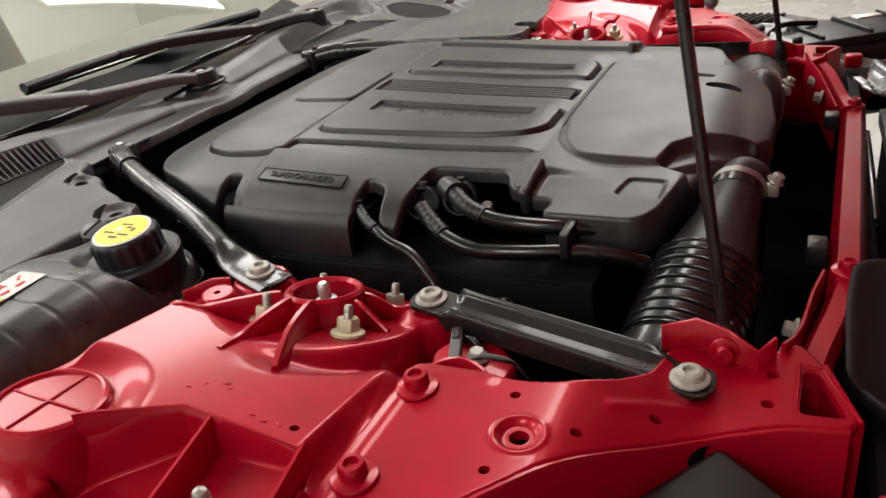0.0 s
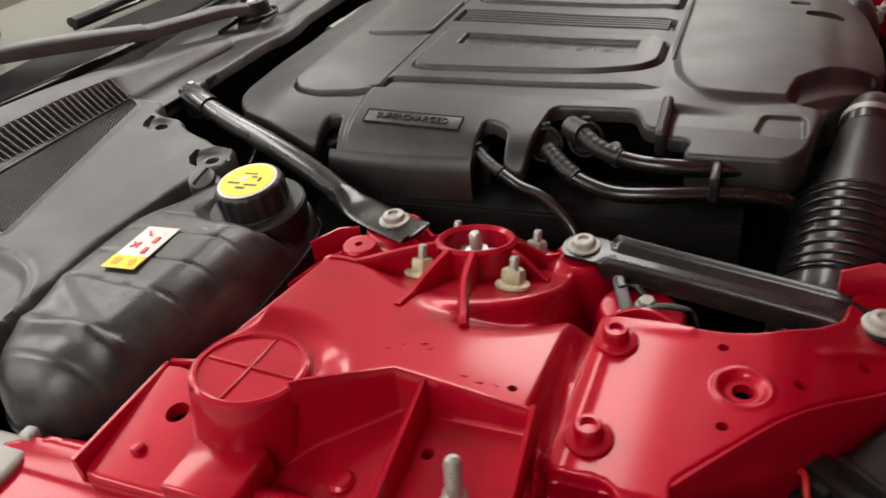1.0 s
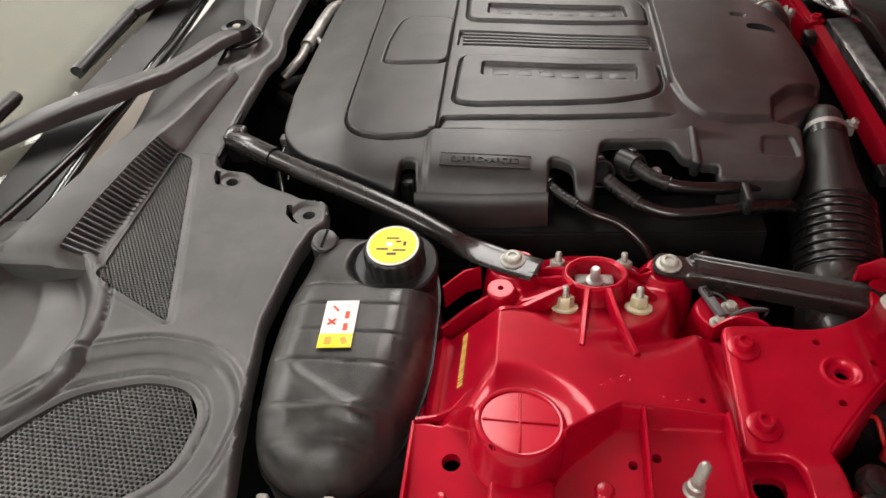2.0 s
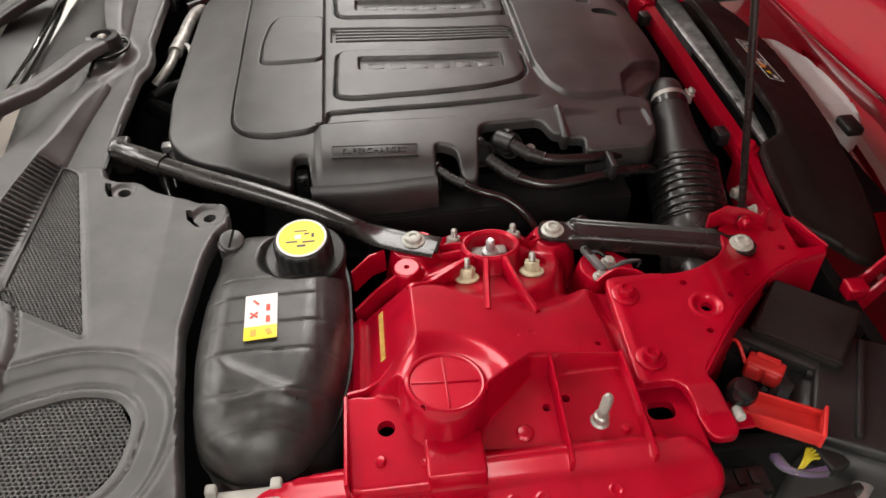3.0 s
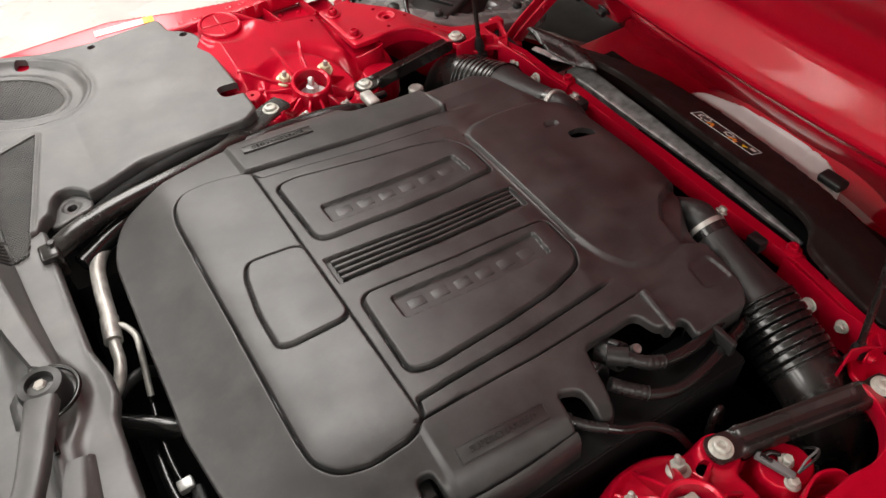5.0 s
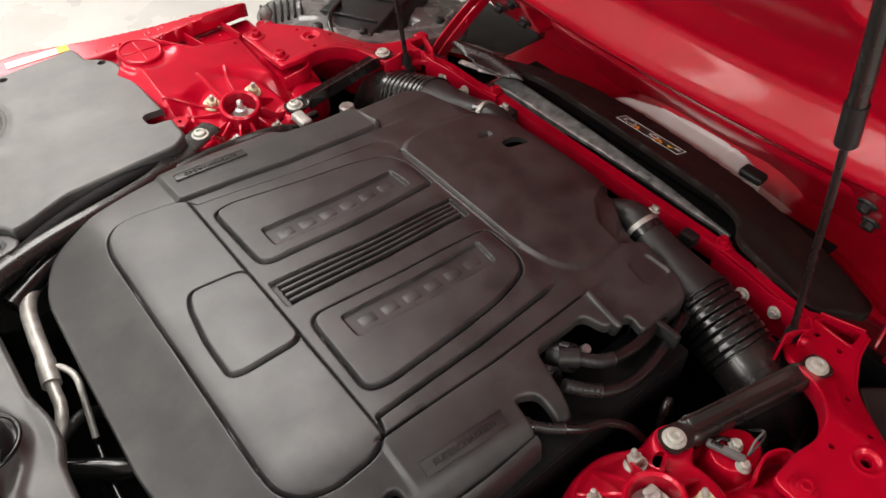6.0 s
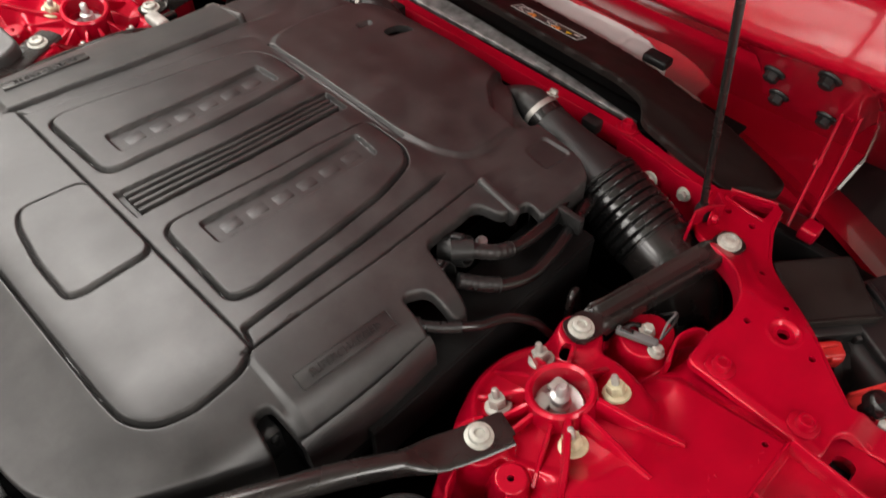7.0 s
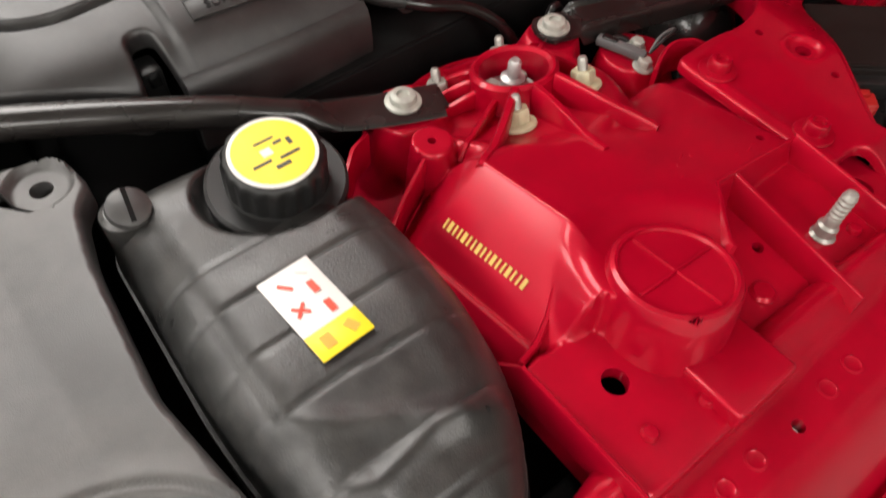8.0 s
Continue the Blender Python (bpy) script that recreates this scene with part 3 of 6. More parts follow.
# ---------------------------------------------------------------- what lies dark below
# The bay's deep shade is put into the colour of these parts.
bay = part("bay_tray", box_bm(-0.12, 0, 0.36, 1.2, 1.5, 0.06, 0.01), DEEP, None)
tagged(bay, "undertray below the engine, near-black for the shade there", "undertray", kind="structure")
engine = thing("engine", (-0.12, 0, 0.39), "engine block below the plastic cover, near-black for its shade", "engine")
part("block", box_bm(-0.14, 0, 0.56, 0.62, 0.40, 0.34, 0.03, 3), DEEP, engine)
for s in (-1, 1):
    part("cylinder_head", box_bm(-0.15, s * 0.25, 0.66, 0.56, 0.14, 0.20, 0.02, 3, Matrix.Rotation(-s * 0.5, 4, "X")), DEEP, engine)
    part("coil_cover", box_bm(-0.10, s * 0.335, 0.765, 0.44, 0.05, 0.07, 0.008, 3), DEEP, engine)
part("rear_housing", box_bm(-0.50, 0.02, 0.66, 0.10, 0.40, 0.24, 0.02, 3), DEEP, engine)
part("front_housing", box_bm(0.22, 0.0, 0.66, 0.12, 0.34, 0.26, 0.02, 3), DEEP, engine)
# Side and front walls added to stop light entering the bay from below.
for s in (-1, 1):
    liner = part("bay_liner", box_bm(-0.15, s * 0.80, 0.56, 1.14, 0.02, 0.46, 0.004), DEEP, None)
    tagged(liner, "added near-black wall keeping light out of the bay's side", "liner", kind="structure")
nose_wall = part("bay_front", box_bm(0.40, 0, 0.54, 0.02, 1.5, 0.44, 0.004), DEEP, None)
tagged(nose_wall, "added near-black wall keeping light out of the bay's front", "liner", kind="structure")
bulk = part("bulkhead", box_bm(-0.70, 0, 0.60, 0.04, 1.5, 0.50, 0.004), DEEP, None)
tagged(bulk, "bulkhead behind the engine, near-black for the bay's shade", "bulkhead", kind="structure")


# ---------------------------------------------------------------- inner wing casting, one each side
def wing_panel_height(x, y):
    return 0.879 - 0.17 * (x + 0.06) + 0.18 * (y - 0.68)


POCKET = fillet([(-0.206, 0.792), (-0.180, 0.7985), (-0.156, 0.791), (-0.139, 0.768), (-0.083, 0.721), (0.024, 0.722), (0.056, 0.86), (-0.206, 0.86)], 0.004)
LEDGE = fillet([(0.030, 0.742), (0.20, 0.742), (0.20, 0.90), (0.046, 0.90)], 0.010)
SHELF = fillet([(-0.31, 0.733), (-0.278, 0.730), (-0.226, 0.738), (-0.2215, 0.757), (-0.216, 0.778), (-0.202, 0.794), (-0.176, 0.7995), (-0.176, 0.86), (-0.31, 0.86)], 0.003)


def wing_height(x, y):
    z = wing_panel_height(x, y)
    zt = 0.836 + 0.36 * (y - 0.515) - 0.05 * (x + 0.094)
    r = np.hypot(x + 0.094, (y - 0.515))
    k = 1 - step_up(0.082, 0.112, r)
    hollow = -0.016 * np.exp(-((r - 0.112) / 0.016) ** 2) * (y > 0.5) * (1 - step_up(-0.12, 0.0, -x - 0.12))
    inboard = step_up(0.60, 0.53, y)
    z = z + hollow - 0.06 * inboard * (1 - k)
    z = z * (1 - k) + zt * k
    # valley towards the front plate
    z = z - 0.013 * step_up(0.012, 0.034, x) * (1 - step_up(0.60, 0.44, y))
    # slanted rear face and its lip
    fall = np.maximum(0, -0.206 - x)
    z = z - 1.15 * fall + 0.012 * step_up(-0.266, -0.274, x) * (y > 0.56)
    # pad under the rear brace end
    d = np.hypot(x + 0.196, y - 0.487)
    z = np.where(d < 0.05, z * step_up(0.026, 0.045, d) + 0.8545 * (1 - step_up(0.026, 0.045, d)), z)
    d = np.hypot(x, y - 0.473)
    z = np.where(d < 0.05, z * step_up(0.024, 0.042, d) + 0.834 * (1 - step_up(0.024, 0.042, d)), z)
    # platform with two bolts under the front brace
    d = np.hypot((x - 0.066) / 1.25, y - 0.528)
    k = 1 - step_up(0.030, 0.044, d)
    z = z * (1 - k) + k * (0.818 - 0.10 * (x - 0.066))
    # small tab with a hole beside the rear brace
    d = np.hypot(x + 0.207, y - 0.541)
    z = z * step_up(0.016, 0.024, d) + 0.866 * (1 - step_up(0.016, 0.024, d))
    # seat of the round boss
    r = np.hypot(x + 0.180, y - 0.757)
    k = (1 - step_up(0.044, 0.078, r)) * step_up(0.800, 0.765, y)
    z = z * (1 - k) + k * (0.8985 - 0.10 * (x + 0.18) + 0.10 * (y - 0.757))
    z = np.where(r < 0.0425, np.minimum(z, 0.880 - 0.5 * np.maximum(0, y - 0.74)), z)
    # open pocket and shelf along the outer edge
    d = sdf(POCKET, x, y)
    k = 1 - step_up(-0.006, 0.001, d)
    z = z * (1 - k) + (0.846 - 0.15 * (y - 0.78)) * k
    d = sdf(SHELF, x, y)
    k = 1 - step_up(-0.007, 0.000, d)
    z = z * (1 - k) + (0.862 - 0.1 * (y - 0.78)) * k
    d = sdf(LEDGE, x, y)
    k = 1 - step_up(-0.005, 0.003, d)
    z = z * (1 - k) + 0.834 * k
    k = step_up(0.014, 0.036, x) * step_up(0.750, 0.735, y)
    z = z * (1 - k) + np.minimum(z, 0.847) * k
    return z


WING_EDGE = fillet([
    (-0.278, 0.500), (-0.250, 0.468), (-0.205, 0.452), (-0.165, 0.428), (-0.120, 0.415), (-0.065, 0.415), (-0.030, 0.428), (0.005, 0.440), (0.034, 0.458), (0.052, 0.478), (0.085, 0.500), (0.104, 0.520), (0.101, 0.542), (0.120, 0.566), (0.113, 0.590),
    (0.100, 0.62), (0.095, 0.76), (0.096, 0.845), (-0.288, 0.845), (-0.290, 0.740), (-0.284, 0.700), (-0.286, 0.560)], 0.012)


def ring_mesh(cx, cy, tilt, side, r0, r1, low, top):
    me = lathe_mesh("mount_ring", [(r0, low), (r1 + 0.002, low), (r1, low + 0.004), (r1 - 0.0005, top - 0.003), (r1 - 0.0035, top), (r0 + 0.0035, top), (r0, top - 0.003), (r0, low)], 40)
    bm = bmesh.new()
    bm.from_mesh(me)
    caps = [f for f in bm.faces if len(f.verts) > 4]
    bmesh.ops.delete(bm, geom=caps, context="FACES_ONLY")
    bmesh.ops.transform(bm, matrix=Matrix.Translation((cx, cy * side, 0)) @ Matrix.Rotation(tilt * side, 4, "X"), verts=bm.verts)
    return bm


def inner_wing(side):
    tone = "near the coolant tank" if side < 0 else "beside the flat cowl cover"
    root = thing("inner_wing", (-0.1, side * 0.65, 0.78), "red cast inner wing with suspension tower " + tone, "body panel", "inner wings")
    holes = [circle(-0.094, 0.515, 0.031), circle(0.0, 0.704, 0.0038, 12), circle(-0.247, 0.778, 0.0095, 20), circle(-0.071, 0.765, 0.0048, 14),
             circle(-0.048, 0.757, 0.0048, 14), circle(-0.207, 0.541, 0.0038, 12), circle(-0.030, 0.478, 0.009, 16), fillet([(0.041, 0.764), (0.041, 0.788), (0.072, 0.788), (0.072, 0.764)], 0.011)]
    link_part("casting", sheet_mesh("casting", WING_EDGE, wing_height, 0.0015, 0.05, 0.005, holes, side), RED, root)
    nrm = Vector((0.05, -0.36 * side, 1)).normalized()
    part("mount_ring", ring_at(side), RED, root)
    # radial webs
    for ang, r1, drop in ((-1.62, 0.088, 0.03), (-1.05, 0.084, 0.03), (-0.45, 0.080, 0.03), (0.18, 0.075, 0.03), (2.72, 0.108, 0.035), (3.35, 0.095, 0.035), (-2.15, 0.090, 0.03), (-2.65, 0.100, 0.03)):
        pts, tall = [], []
        for k in range(7):
            r = 0.038 + (r1 - 0.038) * k / 6
            x, y = -0.094 + r * math.cos(ang), 0.515 + r * math.sin(ang)
            ground = float(wing_height(np.array([x]), np.array([y]))[0])
            top = (0.866 if ang < 2 else 0.859) - (0.005 if side > 0 else 0.0) + 0.30 * (y - 0.515) - 0.012 * (k / 6) ** 1.5
            fade = (k / 6) ** 1.6
            top = (top - 0.003) * (1 - fade) + (ground + 0.003) * fade
            pts.append((x, y, max(top, ground + 0.003)))
            tall.append(max(top - ground, 0.004) + 0.010)
        link_part("web", strip_mesh("web", pts, 0.0058, tall, side), RED, root)
    for ends in (((-0.106, 0.553), (-0.112, 0.60), (-0.117, 0.642)), ((-0.082, 0.553), (-0.074, 0.600), (-0.058, 0.646)), ((-0.122, 0.545), (-0.165, 0.575), (-0.209, 0.600))):
        pts, tall = [], []
        path = smooth_path([(a, b, 0) for a, b in ends], 5)
        for k, q in enumerate(path):
            ground = float(wing_height(np.array([q.x]), np.array([q.y]))[0])
            u = k / (len(path) - 1)
            top = ground + 0.003 + 0.006 * (1 - u) if side > 0 else max(0.880 + 0.02 * math.sin(math.pi * u) * 0.2 - 0.004 * u, ground + 0.002 + 0.006 * (1 - u))
            pts.append((q.x, q.y, top))
            tall.append(top - ground + 0.012)
        link_part("web", strip_mesh("web", pts, 0.0076, tall, side), RED, root)
    # pocket walls
    for name, pts in (("divider", [(-0.060, 0.721, 0.886), (-0.060, 0.78, 0.874), (-0.060, 0.842, 0.862)]),
                      ("divider", [(0.021, 0.722, 0.880), (0.024, 0.78, 0.870), (0.028, 0.842, 0.858)]),
                      ("face_ridge", [(-0.214, 0.692, 0.897), (-0.230, 0.704, 0.884), (-0.250, 0.718, 0.868), (-0.268, 0.727, 0.866), (-0.287, 0.732, 0.868)]),
                      ("rear_rim", [(-0.286, 0.56, 0.812), (-0.288, 0.66, 0.822), (-0.288, 0.710, 0.836), (-0.289, 0.735, 0.868), (-0.290, 0.842, 0.868)]),
                      ("rear_rib", [(-0.278, 0.575, 0.832), (-0.250, 0.562, 0.850), (-0.222, 0.550, 0.862)]),
                      ("rear_rib", [(-0.280, 0.520, 0.846), (-0.255, 0.498, 0.852), (-0.235, 0.490, 0.852)])):
        link_part(name, strip_mesh(name, pts, 0.0045, 0.036, side), RED, root)
    flange = [(q.x, q.y, q.z) for q in smooth_path([(0.036, 0.574, 0.838), (0.055, 0.566, 0.845), (0.072, 0.564, 0.848), (0.092, 0.571, 0.846), (0.101, 0.583, 0.842), (0.098, 0.604, 0.836)], 4)]
    link_part("edge_flange", strip_mesh("edge_flange", flange, 0.0045, 0.036, side), RED, root)
    rim = [(-0.139, 0.770), (-0.134, 0.763), (-0.110, 0.742), (-0.083, 0.7195), (-0.03, 0.7195), (0.020, 0.7205)]
    link_part("pocket_rim", strip_mesh("pocket_rim", [(a, b, float(wing_panel_height(a, b)) + 0.0012) for a, b in rim], 0.0034, 0.02, side), RED, root)
    seat = frame_at((-0.180, side * 0.757, 0.9045), (1, 0, -0.10), (0.10, -0.10 * side, 1))
    boss = link_part("boss", lathe_mesh("boss", [(0.0475, -0.066), (0.0455, -0.012), (0.0445, -0.004), (0.0428, 0.0), (0.0400, 0.0014), (0.0380, 0.0010), (0.0370, -0.0012), (0.001, -0.0014)], 56), RED, root, at=seat)
    for turn in (0.0, math.pi / 2):
        part("cross_rib", box_bm(0, 0, -0.0012, 0.072, 0.0026, 0.0030, 0.0010, 2, Matrix.Rotation(turn, 4, "Z")), RED, boss, at=seat)
    part("step_block", box_bm(-0.1785, side * 0.821, 0.852, 0.061, 0.050, 0.036, 0.004, 3), RED, root)
    # fixings of the suspension top mount
    for x, y, mat in ((-0.137, 0.466, ZINC), (-0.053, 0.460, ZINC), (-0.132, 0.563, YELLOW_ZINC), (-0.046, 0.557, YELLOW_ZINC)):
        z = float(wing_height(np.array([x]), np.array([y]))[0])
        nut = bolt(HEX_NUT, root, (x, y * side, z), nrm, mat, "nut", "pale zinc flange nut", 1.3, x * 40)
        bolt(STUD, nut, (x, y * side, z), nrm, STEEL, "stud", "grey threaded stud", 1.0)
    # damper top inside the ring
    link_part("damper_top", lathe_mesh("damper_top", [(0.0305, -0.012), (0.0305, 0.0), (0.028, 0.003), (0.020, 0.001), (0.001, 0.001)], 32), ALLOY, root, "pale alloy damper top", pose(-0.094, 0.515 * side, 0.834))
    link_part("damper_rod", lathe_mesh("damper_rod", [(0.014, 0), (0.014, 0.012), (0.011, 0.014), (0.011, 0.024), (0.006, 0.026), (0.006, 0.040), (0.004, 0.043)], 18), ALLOY, root, "threaded alloy damper rod", pose(-0.094, 0.515 * side, 0.832))
    for dx in (-0.014, 0.014):
        part("bump_stop_tab", box_bm(-0.094 + dx, (0.515 - 0.012) * side, 0.842, 0.020, 0.018, 0.008, 0.003), NATURAL, root, "white plastic tab")
    # tall stud in the pocket
    if side < 0:
        m = frame_at((-0.017, -0.787, 0.842), (1, 0, 0), (0.10, -0.02, 1))
        link_part("long_stud", lathe_mesh("long_stud", [(0.010, 0), (0.011, 0.003), (0.0085, 0.005), (0.0085, 0.013), (0.0062, 0.015), (0.0062, 0.02)] + [(0.0062 - 0.0009 * (k % 2), 0.021 + 0.0022 * k) for k in range(11)] + [(0.0045, 0.048), (0.001, 0.050)], 16), STEEL, root, "long grey threaded stud", m)
        # raised casting nibs on the top
        for x, y, w, turn in ((-0.078, 0.683, 0.012, 0.4), (-0.070, 0.687, 0.006, 1.2), (-0.099, 0.700, 0.008, 0.2), (-0.090, 0.690, 0.005, 0.9), (-0.037, 0.706, 0.010, 0.1), (-0.025, 0.709, 0.012, 0.3), (-0.012, 0.706, 0.008, -0.3)):
            z = float(wing_height(np.array([x]), np.array([y]))[0])
            part("casting_nib", box_bm(x, -y, z - 0.0002, w * 0.8, 0.0018, 0.0014, 0.0006, 2, Matrix.Rotation(turn, 4, "Z")), RED, root)
        # stamped mark on the slanted face: bars only
        for i in range(17):
            y = 0.606 + i * 0.0052
            x = -0.245
            z = float(wing_height(np.array([x]), np.array([y]))[0])
            part("stamp_bar", box_bm(x, -y, z + 0.001, 0.0085, 0.0018 + 0.0014 * (i % 3 == 1), 0.0008, 0.0, 1, Matrix.Rotation(-0.86, 4, "Y")), GOLD, root, "yellow paint bar of an unreadable stamp", smooth=False)
    for x, y, r in ((-0.10, 0.792, 0.010), (-0.208, 0.822, 0.006), (-0.030, 0.815, 0.006), (0.008, 0.800, 0.006), (-0.255, 0.815, 0.006)):
        z = float(wing_height(np.array([x]), np.array([y]))[0])
        link_part("rivet", lathe_mesh("rivet", [(r, -0.001), (r, 0.002), (r * 0.75, 0.0045), (r * 0.2, 0.005)], 16), RED, root, at=pose(x, y * side, z))
    return root


def ring_at(side):
    bm = ring_mesh(0, 0, 0, 1, 0.0310, 0.0400, -0.034, 0.006)
    m = Matrix.Translation((-0.094, 0.515 * side, 0.8625)) @ Matrix.Rotation(0.22 * side, 4, "X")
    bmesh.ops.transform(bm, matrix=m, verts=bm.verts)
    return bm


# ---------------------------------------------------------------- bracket plate ahead of each tower
PLATE_EDGE = fillet([
    (0.040, 0.588), (0.095, 0.586), (0.130, 0.592), (0.165, 0.585), (0.200, 0.562), (0.222, 0.535), (0.232, 0.490), (0.270, 0.462), (0.300, 0.470), (0.330, 0.440), (0.350, 0.470), (0.374, 0.530), (0.368, 0.545),
    (0.322, 0.552, 0.03), (0.268, 0.580, 0.03), (0.186, 0.662, 0.03), (0.112, 0.748), (0.136, 0.790), (0.132, 0.818), (0.100, 0.818), (0.092, 0.775), (0.076, 0.752), (0.034, 0.754), (0.036, 0.700)], 0.012)


def plate_height(x, y):
    z = 0.857 - 0.037 * step_up(0.165, 0.28, x)
    line = to_line([(0.046, 0.75), (0.050, 0.60), (0.11, 0.597)], x, y)
    z = z + 0.0012 * np.exp(-(line / 0.006) ** 2)
    ridge = to_line([(0.262, 0.553), (0.232, 0.570), (0.205, 0.592)], x, y)
    z = z + 0.0015 * np.exp(-(ridge / 0.005) ** 2)
    r = np.hypot(x - 0.152, y - 0.650)
    z = z - 0.004 * (1 - step_up(0.012, 0.017, r)) + 0.0012 * np.exp(-((r - 0.019) / 0.002) ** 2)
    z = z - 0.024 * step_up(0.757, 0.79, y)
    return z


def bracket_plate(side):
    tone = "beside the black fuse box" if side < 0 else "beside the black headlamp housing"
    root = thing("bracket_plate", (0.15, side * 0.65, 0.78), "red painted pressed bracket plate with holes, " + tone, "bracket", "bracket plates")
    holes = [circle(0.136, 0.610, 0.0042, 12), circle(0.141, 0.690, 0.0042, 12), circle(0.189, 0.634, 0.0042, 12), circle(0.152, 0.650, 0.0075, 18),
             circle(0.235, 0.583, 0.0045, 12), circle(0.310, 0.530, 0.0050, 14), circle(0.312, 0.492, 0.0050, 14),
             fillet([(0.334, 0.482), (0.332, 0.536), (0.366, 0.534), (0.345, 0.482)], 0.006)]
    link_part("plate", sheet_mesh("plate", PLATE_EDGE, plate_height, 0.0016, 0.008, 0.0022, holes, side, hole_depth=0.008), RED, root)
    for y in (0.621, 0.722):
        bolt(RED_BOLT, root, (0.058, y * side, 0.857), (0, 0, 1), RED, "bolt", "red painted torx bolt", 1.0, y * 30)
    # side wall folded down along the outer edge
    wall = [(q.x, q.y, float(plate_height(np.array([q.x]), np.array([q.y]))[0]) - 0.001) for q in smooth_path([(0.114, 0.747, 0), (0.150, 0.704, 0), (0.187, 0.662, 0), (0.226, 0.622, 0), (0.266, 0.584, 0), (0.300, 0.565, 0), (0.328, 0.553, 0), (0.366, 0.545, 0)], 5)]
    link_part("side_wall", strip_mesh("side_wall", wall, 0.005, [0.09 + 0.06 * min(1.0, 2.5 * i / len(wall)) for i in range(len(wall))], side), RED, root)
    inner = [(q.x, q.y, float(plate_height(np.array([q.x]), np.array([q.y]))[0]) - 0.0015) for q in smooth_path([(0.100, 0.589, 0), (0.130, 0.5945, 0), (0.165, 0.5875, 0), (0.200, 0.565, 0), (0.222, 0.537, 0), (0.231, 0.505, 0)], 4)]
    link_part("inner_wall", strip_mesh("inner_wall", inner, 0.004, 0.032, side), RED, root)
    if side < 0:
        # Near-black disc on the wall, standing in for a dark oval hole.
        gm = frame_at((0.2682, -0.5822, 0.805), (0.66, 0.60, 0), (0.60, -0.70, 0.0))
        link_part("hole_disc", lathe_mesh("hole_disc", [(0.0105, -0.006), (0.0105, 0.0030), (0.0096, 0.0034), (0.0080, 0.0030), (0.001, 0.0028)], 24), DEEP, root, "black disc standing in for a hole in the side wall", gm @ Matrix.Diagonal((1.25, 1.0, 1, 1)))
    # upright lip behind the front brace bolt
    lip = [(0.222, 0.478, 0.846), (0.250, 0.470, 0.852), (0.275, 0.478, 0.850), (0.300, 0.487, 0.838), (0.312, 0.470, 0.842)]
    link_part("upright_lip", strip_mesh("upright_lip", lip, 0.004, 0.05, side), RED, root)
    bolt(RED_BOLT, root, (0.274, 0.484 * side, 0.832), (0.1, side, 0.15), RED, "bolt", "red painted bolt", 0.7)
    for a, b in (((0.334, 0.476), (0.349, 0.476)), ((0.350, 0.474), (0.374, 0.535)), ((0.331, 0.476), (0.329, 0.54))):
        link_part("pocket_wall", strip_mesh("pocket_wall", [(a[0], a[1], 0.824), (b[0], b[1], 0.820)], 0.004, 0.09, side), RED, root)
    return root


for side in (-1, 1):
    inner_wing(side)
    bracket_plate(side)


# ---------------------------------------------------------------- braces
def rear_brace(side):
    root = thing("rear_brace", (-0.4, side * 0.38, 0.86), "black enamelled tubular brace bolted from bulkhead to tower", "brace", "tower braces")
    pts = [(-0.607, 0.262, 0.893), (-0.575, 0.290, 0.897), (-0.50, 0.335, 0.893), (-0.41, 0.380, 0.886), (-0.33, 0.420, 0.876), (-0.285, 0.444, 0.866), (-0.255, 0.460, 0.860), (-0.21, 0.482, 0.858), (-0.165, 0.500, 0.857)]
    if side > 0:
        pts = [(-0.622, 0.318, 0.888), (-0.590, 0.332, 0.892), (-0.537, 0.349, 0.892), (-0.484, 0.363, 0.889), (-0.429, 0.376, 0.884), (-0.374, 0.392, 0.877), (-0.315, 0.414, 0.869), (-0.262, 0.450, 0.861), (-0.21, 0.482, 0.858), (-0.165, 0.500, 0.857)]
    pts = [(x, y * side, z) for x, y, z in pts]
    ax, ay = pts[0][0] - 0.011, pts[0][1] - 0.012 * side
    thick = 0.0155 if side > 0 else 0.0136

    def shape(u):
        k = max(0.0, min(1.0, (u - 0.66) / 0.16))
        k = k * k * (3 - 2 * k)
        return 1 + 0.55 * k, 1 - 0.76 * k

    link_part("tube", tube_mesh("tube", pts, thick, 18, 8, shape), GLOSS, root)
    link_part("socket", tube_mesh("socket", [Vector(pts[0]) + Vector((-0.011, -0.006 * side, -0.002)), Vector(pts[1]) + Vector((-0.006, -0.004 * side, 0.0)), Vector(pts[1]).lerp(Vector(pts[2]), 0.45)], thick + 0.003, 18, 6), GLOSS, root, "slotted black end socket")
    part("anchor", box_bm(ax, ay, 0.880, 0.03, 0.036, 0.05, 0.006, 3), GLOSS, root)
    part("end_plate", box_bm(-0.190, 0.488 * side, 0.8575, 0.064, 0.031, 0.005, 0.002, 2, Matrix.Rotation(0.30 * side, 4, "Z")), GLOSS, root)
    bolt(HEX_BOLT, root, (ax + 0.006, ay + 0.008 * side, 0.902), (0.2, 0, 1), GLOSS, "bolt", "black bolt", 0.7)
    bolt(CAP_BOLT, root, (-0.194, 0.486 * side, 0.8595), (0, 0, 1), ZINC, "bolt", "pale zinc button head bolt", 0.96)
    return root


